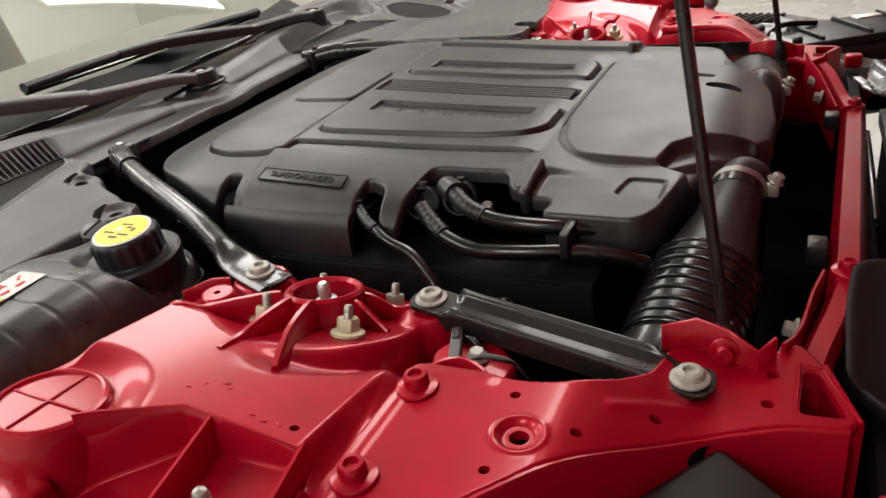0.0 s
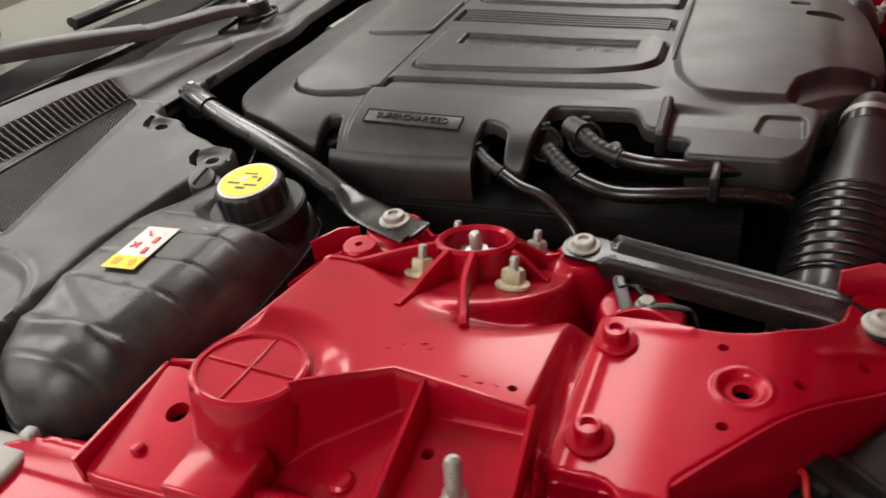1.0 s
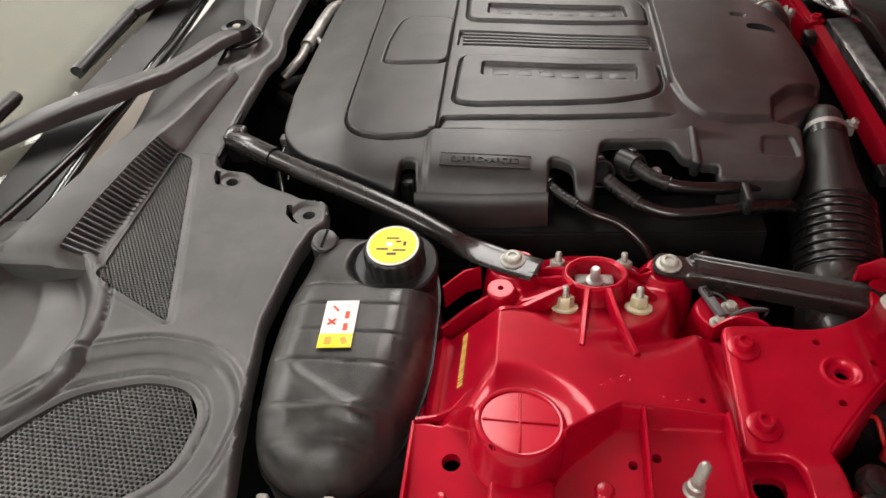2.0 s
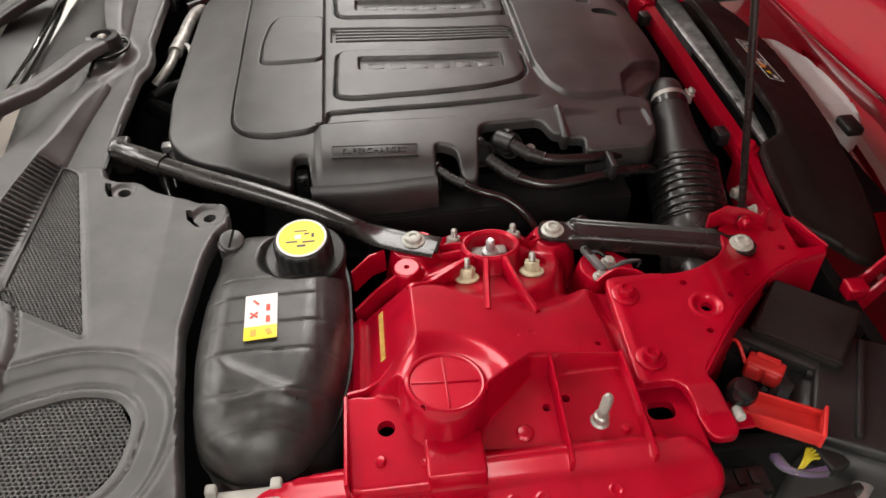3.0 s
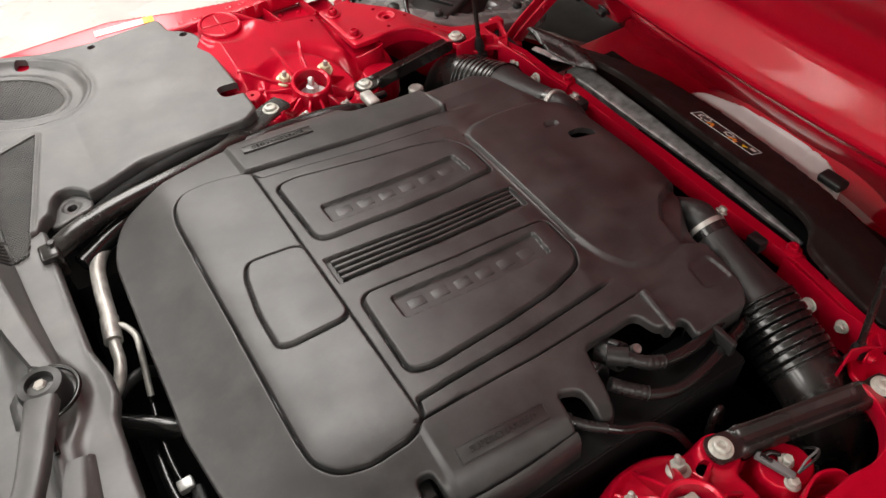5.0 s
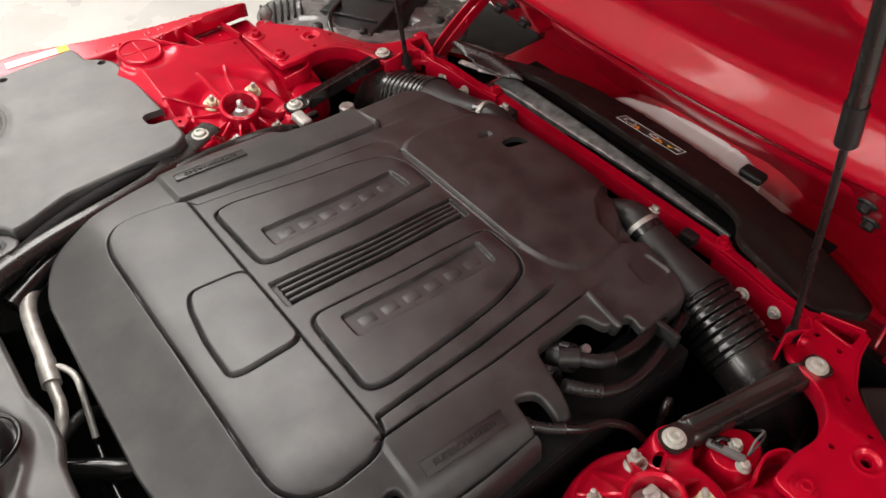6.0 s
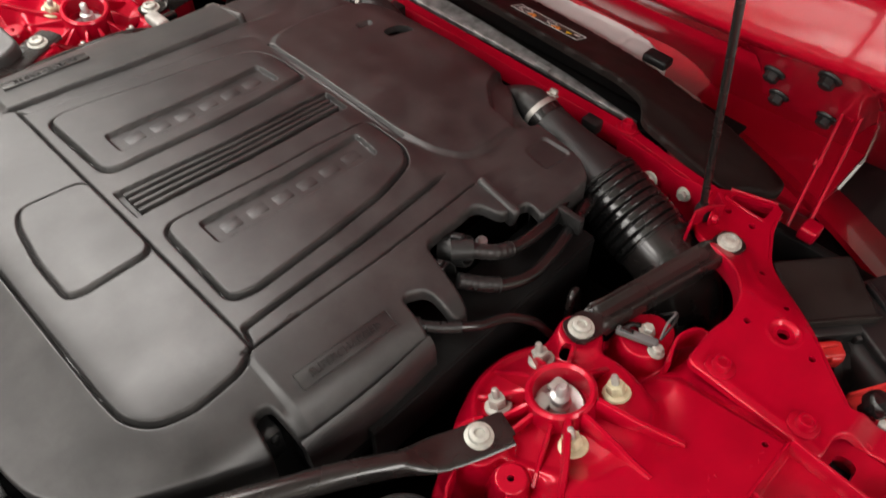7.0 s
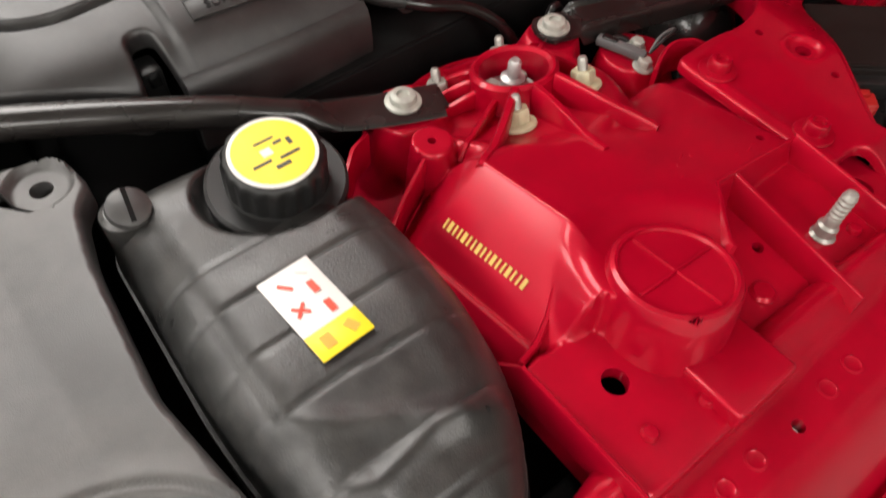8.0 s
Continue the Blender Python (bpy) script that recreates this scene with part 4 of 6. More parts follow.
def front_brace(side):
    root = thing("front_brace", (0.125, side * 0.5, 0.83), "black enamelled channel brace bolted between tower and bracket plate", "brace", "front braces")
    a, b = Vector((0.0, 0.473 * side, 0.838)), Vector((0.252, 0.526 * side, 0.8262))
    d = (b - a).normalized()
    s = Vector((-d.y, d.x, 0)).normalized()
    verts, faces = [], []
    n, m = 121, 41
    for i in range(n):
        u = i / (n - 1)
        p = a - d * 0.02 + (b - a + d * 0.04) * u
        w = 0.0195 - 0.0030 * float(step_up(0.10, 0.24, u) * step_up(0.94, 0.86, u))
        endr = min(1.0, math.sqrt(max(0, 1 - max(0, 1 - min(u, 1 - u) * 15) ** 2)) + 0.15)
        for k in range(m):
            v = -1 + 2 * k / (m - 1)
            q = p + s * (w * v * endr)
            rise = float(step_up(0.026, 0.034, math.hypot(q.x - a.x, q.y - a.y)) * step_up(0.90, 0.80, u)) * (u > 0.08)
            z = 0.004 + rise * float(np.interp(-side * v, (-1, -0.95, -0.85, -0.7, -0.55, -0.2, 0.2, 0.7, 0.88, 0.96, 1.0), (-0.013, -0.004, 0.002, 0.0042, 0.0025, -0.001, 0.0005, 0.006, 0.0112, 0.0112, -0.010)))
            verts.append((q.x, q.y, p.z + z))
    top = len(verts)
    verts += [(x, y, z - 0.004) for x, y, z in verts]
    for i in range(n - 1):
        for k in range(m - 1):
            f = (i * m + k, (i + 1) * m + k, (i + 1) * m + k + 1, i * m + k + 1)
            faces += [f, tuple(top + j for j in f[::-1])]
        for k in (0, m - 1):
            f = (i * m + k, (i + 1) * m + k, top + (i + 1) * m + k, top + i * m + k)
            faces.append(f)
    for i in (0, n - 1):
        for k in range(m - 1):
            faces.append((i * m + k, i * m + k + 1, top + i * m + k + 1, top + i * m + k))
    bm = bmesh.new()
    bm.from_mesh(mesh_of("m", verts, faces))
    bmesh.ops.recalc_face_normals(bm, faces=bm.faces)
    part("bar", bm, GLOSS, root)
    bolt(CAP_BOLT, root, (0.0, 0.473 * side, 0.8415), (0, 0, 1), ZINC, "bolt", "pale zinc button head bolt", 0.96)
    bolt(CAP_BOLT, root, (0.252, 0.526 * side, 0.8300), (0, 0, 1), ZINC, "bolt", "pale zinc button head bolt", 0.96)
    return root


for side in (-1, 1):
    rear_brace(side)
    front_brace(side)

# ---------------------------------------------------------------- coolant tank
TANK_EDGE = fillet([(-0.452, 0.470, 0.03), (-0.420, 0.448, 0.02), (-0.300, 0.455, 0.04), (-0.284, 0.52, 0.05), (-0.284, 0.66, 0.05), (-0.302, 0.75, 0.05), (-0.345, 0.808, 0.05), (-0.405, 0.812, 0.05), (-0.452, 0.775, 0.05), (-0.462, 0.66, 0.05)], 0.03, 8)


def tank_height(x, y):
    d = sdf(TANK_EDGE, x, y)
    crown = 0.888 + 0.018 * step_up(0.50, 0.60, y) - 0.012 * step_up(0.66, 0.80, y)
    r = 0.045
    k = np.clip(1 + d / r, 0, 1)
    z = crown - r * 1.1 * (1 - np.sqrt(np.maximum(1 - k * k, 0)))
    for yy, wob in ((0.572, 0.0), (0.606, 0.0), (0.648, 0.001), (0.688, 0.002), (0.738, 0.001), (0.776, 0.0)):
        z = z + groove(np.abs(y - yy - wob * np.sin((x + 0.37) * 40)), 0.0028, 0.0016)
    for xx in (-0.432, -0.312):
        z = z + groove(np.abs(x - xx), 0.0026, 0.0009) * step_up(0.57, 0.60, y) * (1 - step_up(0.69, 0.73, y))
    # two shallow folds running aslant over the outer end
    for line, h in (([(-0.446, 0.682), (-0.405, 0.712), (-0.350, 0.744)], 0.0030), ([(-0.450, 0.735), (-0.410, 0.750), (-0.372, 0.744), (-0.325, 0.752)], 0.0045)):
        z = z + h * np.exp(-(to_line(line, x, y) / 0.0085) ** 2)
    rr = np.hypot(x + 0.334, y - 0.520)
    z = np.where(rr < 0.075, z - 0.014 * (1 - step_up(0.052, 0.062, rr)), z)
    return z


tank = thing("coolant_tank", (-0.37, -0.63, 0.72), "black moulded coolant expansion tank with a yellow-topped cap", "coolant tank")
link_part("tank_body", sheet_mesh("tank_body", TANK_EDGE, tank_height, 0.0025, 0.11, 0.0, (), -1), TANK, tank)
seam = [(x, -y, 0.832) for x, y in TANK_EDGE]
verts, faces = [], []
cxy = Vector((-0.37, -0.63))
for x, y, z in seam:
    o = (Vector((x, y)) - cxy).normalized() * 0.003
    for dx, dz in ((-0.5, -0.003), (1, -0.003), (1, 0.003), (-0.5, 0.003)):
        verts.append((x + o.x * dx, y + o.y * dx, z + dz))
for i in range(len(seam)):
    j = (i + 1) % len(seam)
    for k in range(4):
        l = (k + 1) % 4
        faces.append((i * 4 + k, i * 4 + l, j * 4 + l, j * 4 + k))
link_part("weld_seam", mesh_of("weld_seam", verts, faces, True, 40), BLACK, tank)
CAPX, CAPY, CAPZ = -0.334, -0.520, 0.884
tilt = frame_at((CAPX, CAPY, CAPZ), (1, 0, 0), (0.0, -0.10, 1))
link_part("filler_flange", lathe_mesh("filler_flange", [(0.048, -0.03), (0.0515, -0.004), (0.0515, 0.002), (0.049, 0.0045), (0.037, 0.0035), (0.034, 0.008)], 40), BLACK, tank, at=tilt)
cap_verts, cap_faces = [], []
segs = 96
prof = [(0.0335, 0.006, 0.35), (0.0340, 0.010, 1), (0.0340, 0.029, 1), (0.0330, 0.0335, 0.6), (0.0310, 0.0365, 0.1), (0.0290, 0.0375, 0), (0.0285, 0.0370, 0), (0.001, 0.0370, 0)]
for r, z, g in prof:
    for i in range(segs):
        a = 2 * math.pi * i / segs
        rr = r - 0.0016 * g * (0.5 - 0.5 * math.tanh(4 * math.cos(18 * a)))
        cap_verts.append((rr * math.cos(a), rr * math.sin(a), z))
for k in range(len(prof) - 1):
    for i in range(segs):
        j = (i + 1) % segs
        cap_faces.append((k * segs + i, k * segs + j, (k + 1) * segs + j, (k + 1) * segs + i))
tilt = tilt @ Matrix.Diagonal((1.09, 1.09, 0.90, 1))
cap = link_part("cap", mesh_of("cap", cap_verts, cap_faces, True, 40), BLACK, tank, "ribbed black screw cap", tilt)
link_part("rim", lathe_mesh("rim", [(0.0288, 0.0368), (0.0288, 0.0380), (0.0284, 0.0383), (0.001, 0.0383)], 48), WHITE, cap, "white rim of the cap label", tilt)
link_part("cap_label", lathe_mesh("cap_label", [(0.0262, 0.0382), (0.0262, 0.0387), (0.001, 0.0387)], 48), YELLOW, cap, "yellow cap label", tilt)
for i, (u, v, w, h) in enumerate(((-0.011, -0.006, 0.013, 0.0022), (0.008, -0.0075, 0.014, 0.0022), (0.006, 0.005, 0.006, 0.0022), (-0.001, 0.010, 0.014, 0.0016), (0.0, -0.013, 0.010, 0.003), (0.013, 0.002, 0.003, 0.006))):
    part("label_mark", box_bm(u, v, 0.0389, w, h, 0.0004, 0), MARK, cap, "dark printed bar", tilt, smooth=False)
part("label_mark", box_bm(-0.004, 0.001, 0.0389, 0.007, 0.006, 0.0004, 0), MARK_GREY, cap, "grey printed mark", tilt, smooth=False)
# paper label on the tank top
lm = frame_at((-0.3785, -0.640, 0.9078), (1, 0.04, 0), (0.0, 0.02, 1))
tank_label = part("label", box_bm(0, 0, 0, 0.037, 0.070, 0.0008, 0.0003), WHITE, tank, "white warning label", lm)
part("label_foot", box_bm(0, -0.0255, 0.0006, 0.037, 0.020, 0.0006, 0.0002), YELLOW, tank_label, "yellow foot of the label", lm)
for u, v, w, h, r, mt in ((0.008, 0.012, 0.0045, 0.010, 0, MARK_RED), (0.008, -0.006, 0.0045, 0.010, 0, MARK_RED), (-0.006, 0.022, 0.0025, 0.010, 0.7, MARK_RED), (-0.008, 0.002, 0.0022, 0.012, 0.8, MARK_RED),
                          (-0.008, 0.002, 0.0022, 0.012, -0.8, MARK_RED), (0.008, 0.026, 0.0012, 0.008, 0.8, MARK_GREY), (-0.008, -0.0255, 0.007, 0.010, 0, MARK_ORANGE), (0.009, -0.0255, 0.006, 0.009, 0.4, MARK_ORANGE)):
    part("label_mark", box_bm(u, v, 0.0012, w, h, 0.0004, 0, 1, Matrix.Rotation(r, 4, "Z")), mt, tank_label, "printed bar", lm, smooth=False)
# fixing lug with a slotted screw
link_part("lug", lathe_mesh("lug", [(0.018, -0.04), (0.018, 0.0), (0.014, 0.003)], 24), TANK, tank, at=pose(-0.432, -0.480, 0.884))
scr = frame_at((-0.430, -0.484, 0.888), (1, 0.3, 0), (0.12, -0.35, 1))
screw = link_part("screw", lathe_mesh("screw", [(0.0150, 0), (0.0158, 0.002), (0.0150, 0.006), (0.010, 0.0085), (0.001, 0.0090)], 26), COWL, tank, "grey plastic slotted screw", scr)
for a in (1.1,):
    part("screw_slot", box_bm(0, 0, 0.0086, 0.026, 0.0034, 0.0016, 0, 1, Matrix.Rotation(a, 4, "Z")), DEEP, screw, at=scr, smooth=False)
# pale clip at the outer end of the tank
clip = thing("wing_clip", (-0.395, -0.84, 0.83), "translucent white plastic clip at the wing edge", "clip")
part("clip_body", box_bm(-0.395, -0.845, 0.843, 0.075, 0.05, 0.010, 0.004, 3), NATURAL, clip)
part("clip_tab", box_bm(-0.428, -0.822, 0.852, 0.012, 0.012, 0.012, 0.003, 3), NATURAL, clip)
part("clip_tab", box_bm(-0.362, -0.822, 0.852, 0.012, 0.012, 0.012, 0.003, 3), NATURAL, clip)
bolt(HEX_BOLT, clip, (-0.405, -0.855, 0.848), (0, 0, 1), ZINC, "screw", "zinc screw", 0.7)

# ---------------------------------------------------------------- cowl panels
MESH_OVAL = fillet([(-0.514, 0.740), (-0.522, 0.808), (-0.572, 0.850), (-0.640, 0.866), (-0.700, 0.860), (-0.716, 0.815), (-0.690, 0.772), (-0.652, 0.728), (-0.580, 0.702), (-0.535, 0.708)], 0.04, 6)
MESH_WEDGE = fillet([(-0.684, 0.305), (-0.660, 0.319), (-0.586, 0.628), (-0.694, 0.570)], 0.008)


DISH = fillet([(-0.688, 0.576), (-0.670, 0.640), (-0.673, 0.695), (-0.700, 0.752), (-0.76, 0.785), (-0.85, 0.77), (-0.85, 0.60), (-0.80, 0.50), (-0.735, 0.525)], 0.05)


def cowl_height(x, y):
    z = 0.884 + 0.13 * np.maximum(0, -0.52 - x)
    d = sdf(MESH_OVAL, x, y)
    z = z - 0.004 * (1 - step_up(0.006, 0.014, d)) - 0.010 * (1 - step_up(0.036, 0.052, d)) + 0.003 * np.exp(-((d - 0.055) / 0.010) ** 2)
    z = z + 0.002 * np.exp(-((d - 0.006) / 0.004) ** 2) + groove(np.abs(d - 0.0125), 0.0040, 0.0040) + groove(np.abs(d - 0.054), 0.0046, 0.0030)
    w = sdf(MESH_WEDGE, x, y)
    z = z + groove(np.abs(w - 0.006), 0.004, 0.002)
    z = z - 0.007 * (1 - step_up(0.020, 0.025, np.hypot(x + 0.469, y - 0.418)))
    z = z - 0.005 * (1 - step_up(0.014, 0.018, np.hypot(x + 0.592, y - 0.358)))
    dish = sdf(DISH, x, y)
    z = z - 0.026 * (1 - step_up(-0.022, -0.002, dish)) - 0.016 * (1 - step_up(-0.10, -0.02, dish)) + 0.005 * np.exp(-((dish - 0.005) / 0.006) ** 2) + groove(np.abs(dish - 0.016), 0.0046, 0.0040)
    return z


NEAR_EDGE = fillet([(-0.628, 0.300), (-0.624, 0.326), (-0.604, 0.336), (-0.572, 0.336), (-0.554, 0.356), (-0.502, 0.376), (-0.486, 0.388), (-0.446, 0.395), (-0.440, 0.440), (-0.455, 0.455), (-0.466, 0.500), (-0.478, 0.620), (-0.464, 0.740),
                    (-0.446, 0.86), (-0.446, 0.95), (-0.90, 0.95), (-0.90, 0.50), (-0.745, 0.46), (-0.715, 0.40), (-0.694, 0.300)], 0.012)
FAR_EDGE = fillet([(-0.640, 0.36), (-0.626, 0.388), (-0.612, 0.398, 0.004), (-0.604, 0.428), (-0.589, 0.446), (-0.572, 0.449), (-0.556, 0.436), (-0.548, 0.421, 0.003), (-0.449, 0.456), (-0.372, 0.456), (-0.250, 0.456), (-0.222, 0.475), (-0.221, 0.56), (-0.224, 0.750), (-0.226, 0.788), (-0.246, 0.818), (-0.270, 0.834), (-0.276, 0.894),
                   (-0.331, 0.890), (-0.42, 0.888), (-0.62, 0.93), (-0.90, 0.95), (-0.90, 0.50), (-0.745, 0.46), (-0.715, 0.40), (-0.700, 0.36)], 0.012)
EAR_EDGE = fillet([(-0.622, 0.386), (-0.608, 0.384), (-0.552, 0.398), (-0.546, 0.414), (-0.556, 0.436), (-0.572, 0.449), (-0.589, 0.446), (-0.604, 0.428)], 0.008)


def cowl_side(side):
    label = "dark grey plastic scuttle cover with honeycomb grilles beside the tank" if side < 0 else "dark grey plastic scuttle cover with honeycomb grilles and slots"
    root = thing("scuttle_cover", (-0.6, side * 0.65, 0.86), label, "scuttle cover", "scuttle covers")
    edge = NEAR_EDGE if side < 0 else FAR_EDGE
    holes = [MESH_OVAL, MESH_WEDGE]
    if side < 0:
        holes += [circle(-0.469, 0.418, 0.0085), circle(-0.592, 0.358, 0.0085),
                  [(-0.620, 0.340), (-0.617, 0.358), (-0.610, 0.372), (-0.604, 0.372), (-0.609, 0.356), (-0.611, 0.342)],
                  [(-0.502, 0.404), (-0.498, 0.424), (-0.484, 0.441), (-0.468, 0.446), (-0.467, 0.440), (-0.481, 0.434), (-0.491, 0.420), (-0.494, 0.404)]]
    else:
        holes += [circle(-0.250, 0.800, 0.0085), circle(-0.562, 0.885, 0.014), circle(-0.425, 0.868, 0.008), fillet([(-0.264, 0.540), (-0.264, 0.580), (-0.210, 0.572), (-0.210, 0.530)], 0.016)]
    link_part("panel", sheet_mesh("panel", edge, cowl_height, 0.0024, 0.020, 0.005, holes, side, hole_depth=0.014), COWL, root)
    if side > 0:
        link_part("fixing_ear", sheet_mesh("fixing_ear", EAR_EDGE, lambda x, y: 0.8745 + 0 * x - 0.004 * (1 - step_up(0.013, 0.017, np.hypot(x + 0.581, y - 0.420))), 0.0024, 0.006, 0.002, [circle(-0.581, 0.420, 0.0085)], side, hole_depth=0.012), COWL, root)
    g = link_part("oval_grille", hex_grille("oval_grille", MESH_OVAL, lambda x, y: cowl_height(x, y) - 0.002, 0.0056, 0.0011, side), COWL, root)
    tagged(g, kind="stuff")
    g = link_part("wedge_grille", hex_grille("wedge_grille", MESH_WEDGE, lambda x, y: cowl_height(x, y) - 0.002, 0.0046, 0.0009, side), COWL, root)
    tagged(g, kind="stuff")
    # raised hood along the screen edge, its outer half an air intake with slats
    spine = [(-0.668, 0.075, -0.014, 0.004), (-0.676, 0.15, -0.024, 0.016), (-0.683, 0.24, -0.032, 0.022), (-0.686, 0.300, -0.042, 0.030), (-0.692, 0.38, -0.052, 0.034), (-0.698, 0.46, -0.064, 0.034), (-0.704, 0.535, -0.076, 0.028), (-0.708, 0.560, -0.082, 0.010)]
    rows = [(q.x, q.y, dx, h) for q, dx, h in zip(smooth_path([(a, b, 0) for a, b, _, _ in spine], 6), np.interp(np.linspace(0, 7, 43), range(8), [v[2] for v in spine]), np.interp(np.linspace(0, 7, 43), range(8), [v[3] for v in spine]))]
    verts, faces = [], []
    for px, py, dx, h in rows:
        open_face = 0.007 if 0.302 < py < 0.540 else 0.0
        fx = 0.55 * dx
        for ux, uz in ((0.003, -0.006), (0.000, 0.001), (-0.003, 0.003 - open_face), (fx + 0.004, h - 0.003 - open_face), (fx + 0.002, h - 0.001), (fx - 0.004, h + 0.001), (1.3 * dx - 0.008, h + 0.004), (1.3 * dx - 0.018, -0.03)):
            verts.append((px + ux, py * side, 0.905 + uz))
    for i in range(len(rows) - 1):
        for k in range(7):
            f = (i * 8 + k, i * 8 + k + 1, (i + 1) * 8 + k + 1, (i + 1) * 8 + k)
            faces.append(f[::-1] if side > 0 else f)
    faces += [tuple(range(8)), tuple((len(rows) - 1) * 8 + k for k in range(8))[::-1]]
    link_part("intake_hood", mesh_of("intake_hood", verts, faces, True, 40), COWL, root)
    for i in range(26):
        y = 0.306 + 0.230 * i / 25
        px, dx, h = (float(np.interp(y, [v[1] for v in spine], [v[j] for v in spine])) for j in (0, 2, 3))
        dx *= 0.55
        run = math.hypot(dx + 0.002, h)
        part("slat", box_bm(px + 0.5 * dx, y * side, 0.905 + 0.5 * h - 0.0035, run, 0.0026, 0.0075, 0.0006, 1, Matrix.Rotation(math.atan2(h, -dx), 4, "Y")), COWL, root)
    return root


for side in (-1, 1):
    cowl_side(side)

CENTRE_EDGE = fillet([(-0.630, -0.305), (-0.634, -0.18), (-0.630, -0.03), (-0.618, 0.0), (-0.618, 0.045), (-0.630, 0.10), (-0.630, 0.23), (-0.629, 0.372), (-0.80, 0.38), (-0.81, 0.0), (-0.78, -0.30), (-0.71, -0.31)], 0.012)


def centre_height(x, y):
    z = 0.892 + 0.16 * np.maximum(0, -0.64 - x)
    z = z + 0.012 * np.exp(-((x + 0.700 - 0.06 * y) / 0.010) ** 2) * step_up(0.02, -0.06, y)
    r = np.hypot(x + 0.691, y - 0.033)
    z = z + 0.010 * (1 - step_up(0.034, 0.05, r)) - 0.004 * (1 - step_up(0.022, 0.028, r))
    ridge = to_line([(-0.695, 0.36), (-0.689, 0.13), (-0.657, 0.05), (-0.662, 0.0), (-0.686, -0.045), (-0.70, -0.29)], x, y)
    z = z + 0.006 * np.exp(-(ridge / 0.007) ** 2) - 0.010 * step_up(-0.700, -0.735, x) * (r > 0.05)
    return z


mid = thing("scuttle_strip", (-0.7, 0, 0.87), "dark grey plastic scuttle strip below the windscreen", "scuttle strip")
link_part("panel", sheet_mesh("panel", CENTRE_EDGE, centre_height, 0.004, 0.014, 0.004), COWL, mid)

link_part("pivot_ring", tube_mesh("pivot_ring", [(-0.691 + 0.040 * math.cos(a), 0.033 + 0.040 * math.sin(a), 0.918) for a in [-1.9 + 0.42 * k for k in range(10)]] + [(-0.70, -0.06, 0.915)], 0.0035, 8, 5), RUBBER, mid, "thin black tube round the wiper pivot")
part("edge_trim", box_bm(-0.632, -0.24, 0.889, 0.006, 0.12, 0.008, 0.002), BLACK, mid)
# ---------------------------------------------------------------- wipers
def wiper(px, py, pz, tip, blade):
    root = thing("wiper", (px, py, pz - 0.03), "matt black wiper arm and blade resting on the windscreen", "wiper", "wipers")
    link_part("pivot", lathe_mesh("pivot", [(0.030, -0.02), (0.030, 0.008), (0.027, 0.016), (0.018, 0.018), (0.016, 0.010)], 28), BLACK, root, at=pose(px, py, pz))
    link_part("nut", lathe_mesh("nut", [(0.0085, 0.006), (0.0085, 0.015), (0.006, 0.017)], 6, True), STEEL, root, "steel pivot nut", pose(px, py, pz))
    a, b = Vector((px, py, pz + 0.004)), Vector(tip)
    # Near arm takes the paler plastic, so its colour holds the light on it.
    tone = COWL if py < 0.2 else BLACK
    sag = Vector((0.022, -0.012, -0.012))
    knee = a.lerp(b, 0.42) + sag + Vector((0, 0, 0.012))
    link_part("arm_head", bar_mesh("arm_head", [a, a.lerp(b, 0.14) + sag * 0.6 + Vector((0, 0, 0.014)), a.lerp(b, 0.28) + sag + Vector((0, 0, 0.016)), knee], (0.042, 0.036, 0.033, 0.035), (0.016, 0.018, 0.018, 0.018)), tone, root)
    link_part("arm", bar_mesh("arm", [knee + (a - b).normalized() * 0.006 + Vector((0, 0, 0.002)), a.lerp(b, 0.60) + sag * 0.7 + Vector((0, 0, 0.014)), a.lerp(b, 0.80) + sag * 0.3 + Vector((0, 0, 0.010)), b], (0.038, 0.040, 0.036, 0.026), (0.020, 0.022, 0.020, 0.014)), tone, root)
    c, d = Vector(blade[0]), Vector(blade[1])
    link_part("blade", tube_mesh("blade", [c, c.lerp(d, 0.3) + Vector((0, 0, 0.004)), c.lerp(d, 0.7) + Vector((0, 0, 0.004)), d], 0.010, 10, 6, lambda u: (1.1, 0.9)), BLACK, root)
    link_part("wiping_lip", tube_mesh("wiping_lip", [c - Vector((0, 0, 0.010)), d - Vector((0, 0, 0.010))], 0.003, 6, 3), RUBBER, root)
    return root


wiper(-0.691, 0.033, 0.924, (-0.905, -0.42, 0.985), ((-0.90, -0.30, 1.00), (-0.95, -0.86, 0.985)))
wiper(-0.74, 0.50, 0.935, (-0.865, 0.02, 0.978), ((-0.870, -0.19, 0.977), (-0.860, 0.45, 0.964)))

# ---------------------------------------------------------------- windscreen and cabin
def screen_height(x, y):
    base = -0.80 - 0.22 * y * y
    return 0.925 + 0.55 * (base - x) - 0.10 * (base - x) ** 2


screen = thing("windscreen", (-0.85, 0, 0.92), "tinted laminated windscreen above the scuttle", "windscreen")
glass = link_part("pane", sheet_mesh("pane", fillet([(-0.82, -0.45), (-0.90, -0.70), (-1.55, -0.62), (-1.60, 0), (-1.55, 0.62), (-0.90, 0.70), (-0.82, 0.45), (-0.805, 0)], 0.03), screen_height, 0.03, 0.005, 0.0), GLASS, screen)
pane = bmesh.new()
pane.from_mesh(glass.data)
bmesh.ops.solidify(pane, geom=pane.faces[:], thickness=0.005)
bmesh.ops.recalc_face_normals(pane, faces=pane.faces)
pane.to_mesh(glass.data)
pane.free()
glass.visible_shadow = False
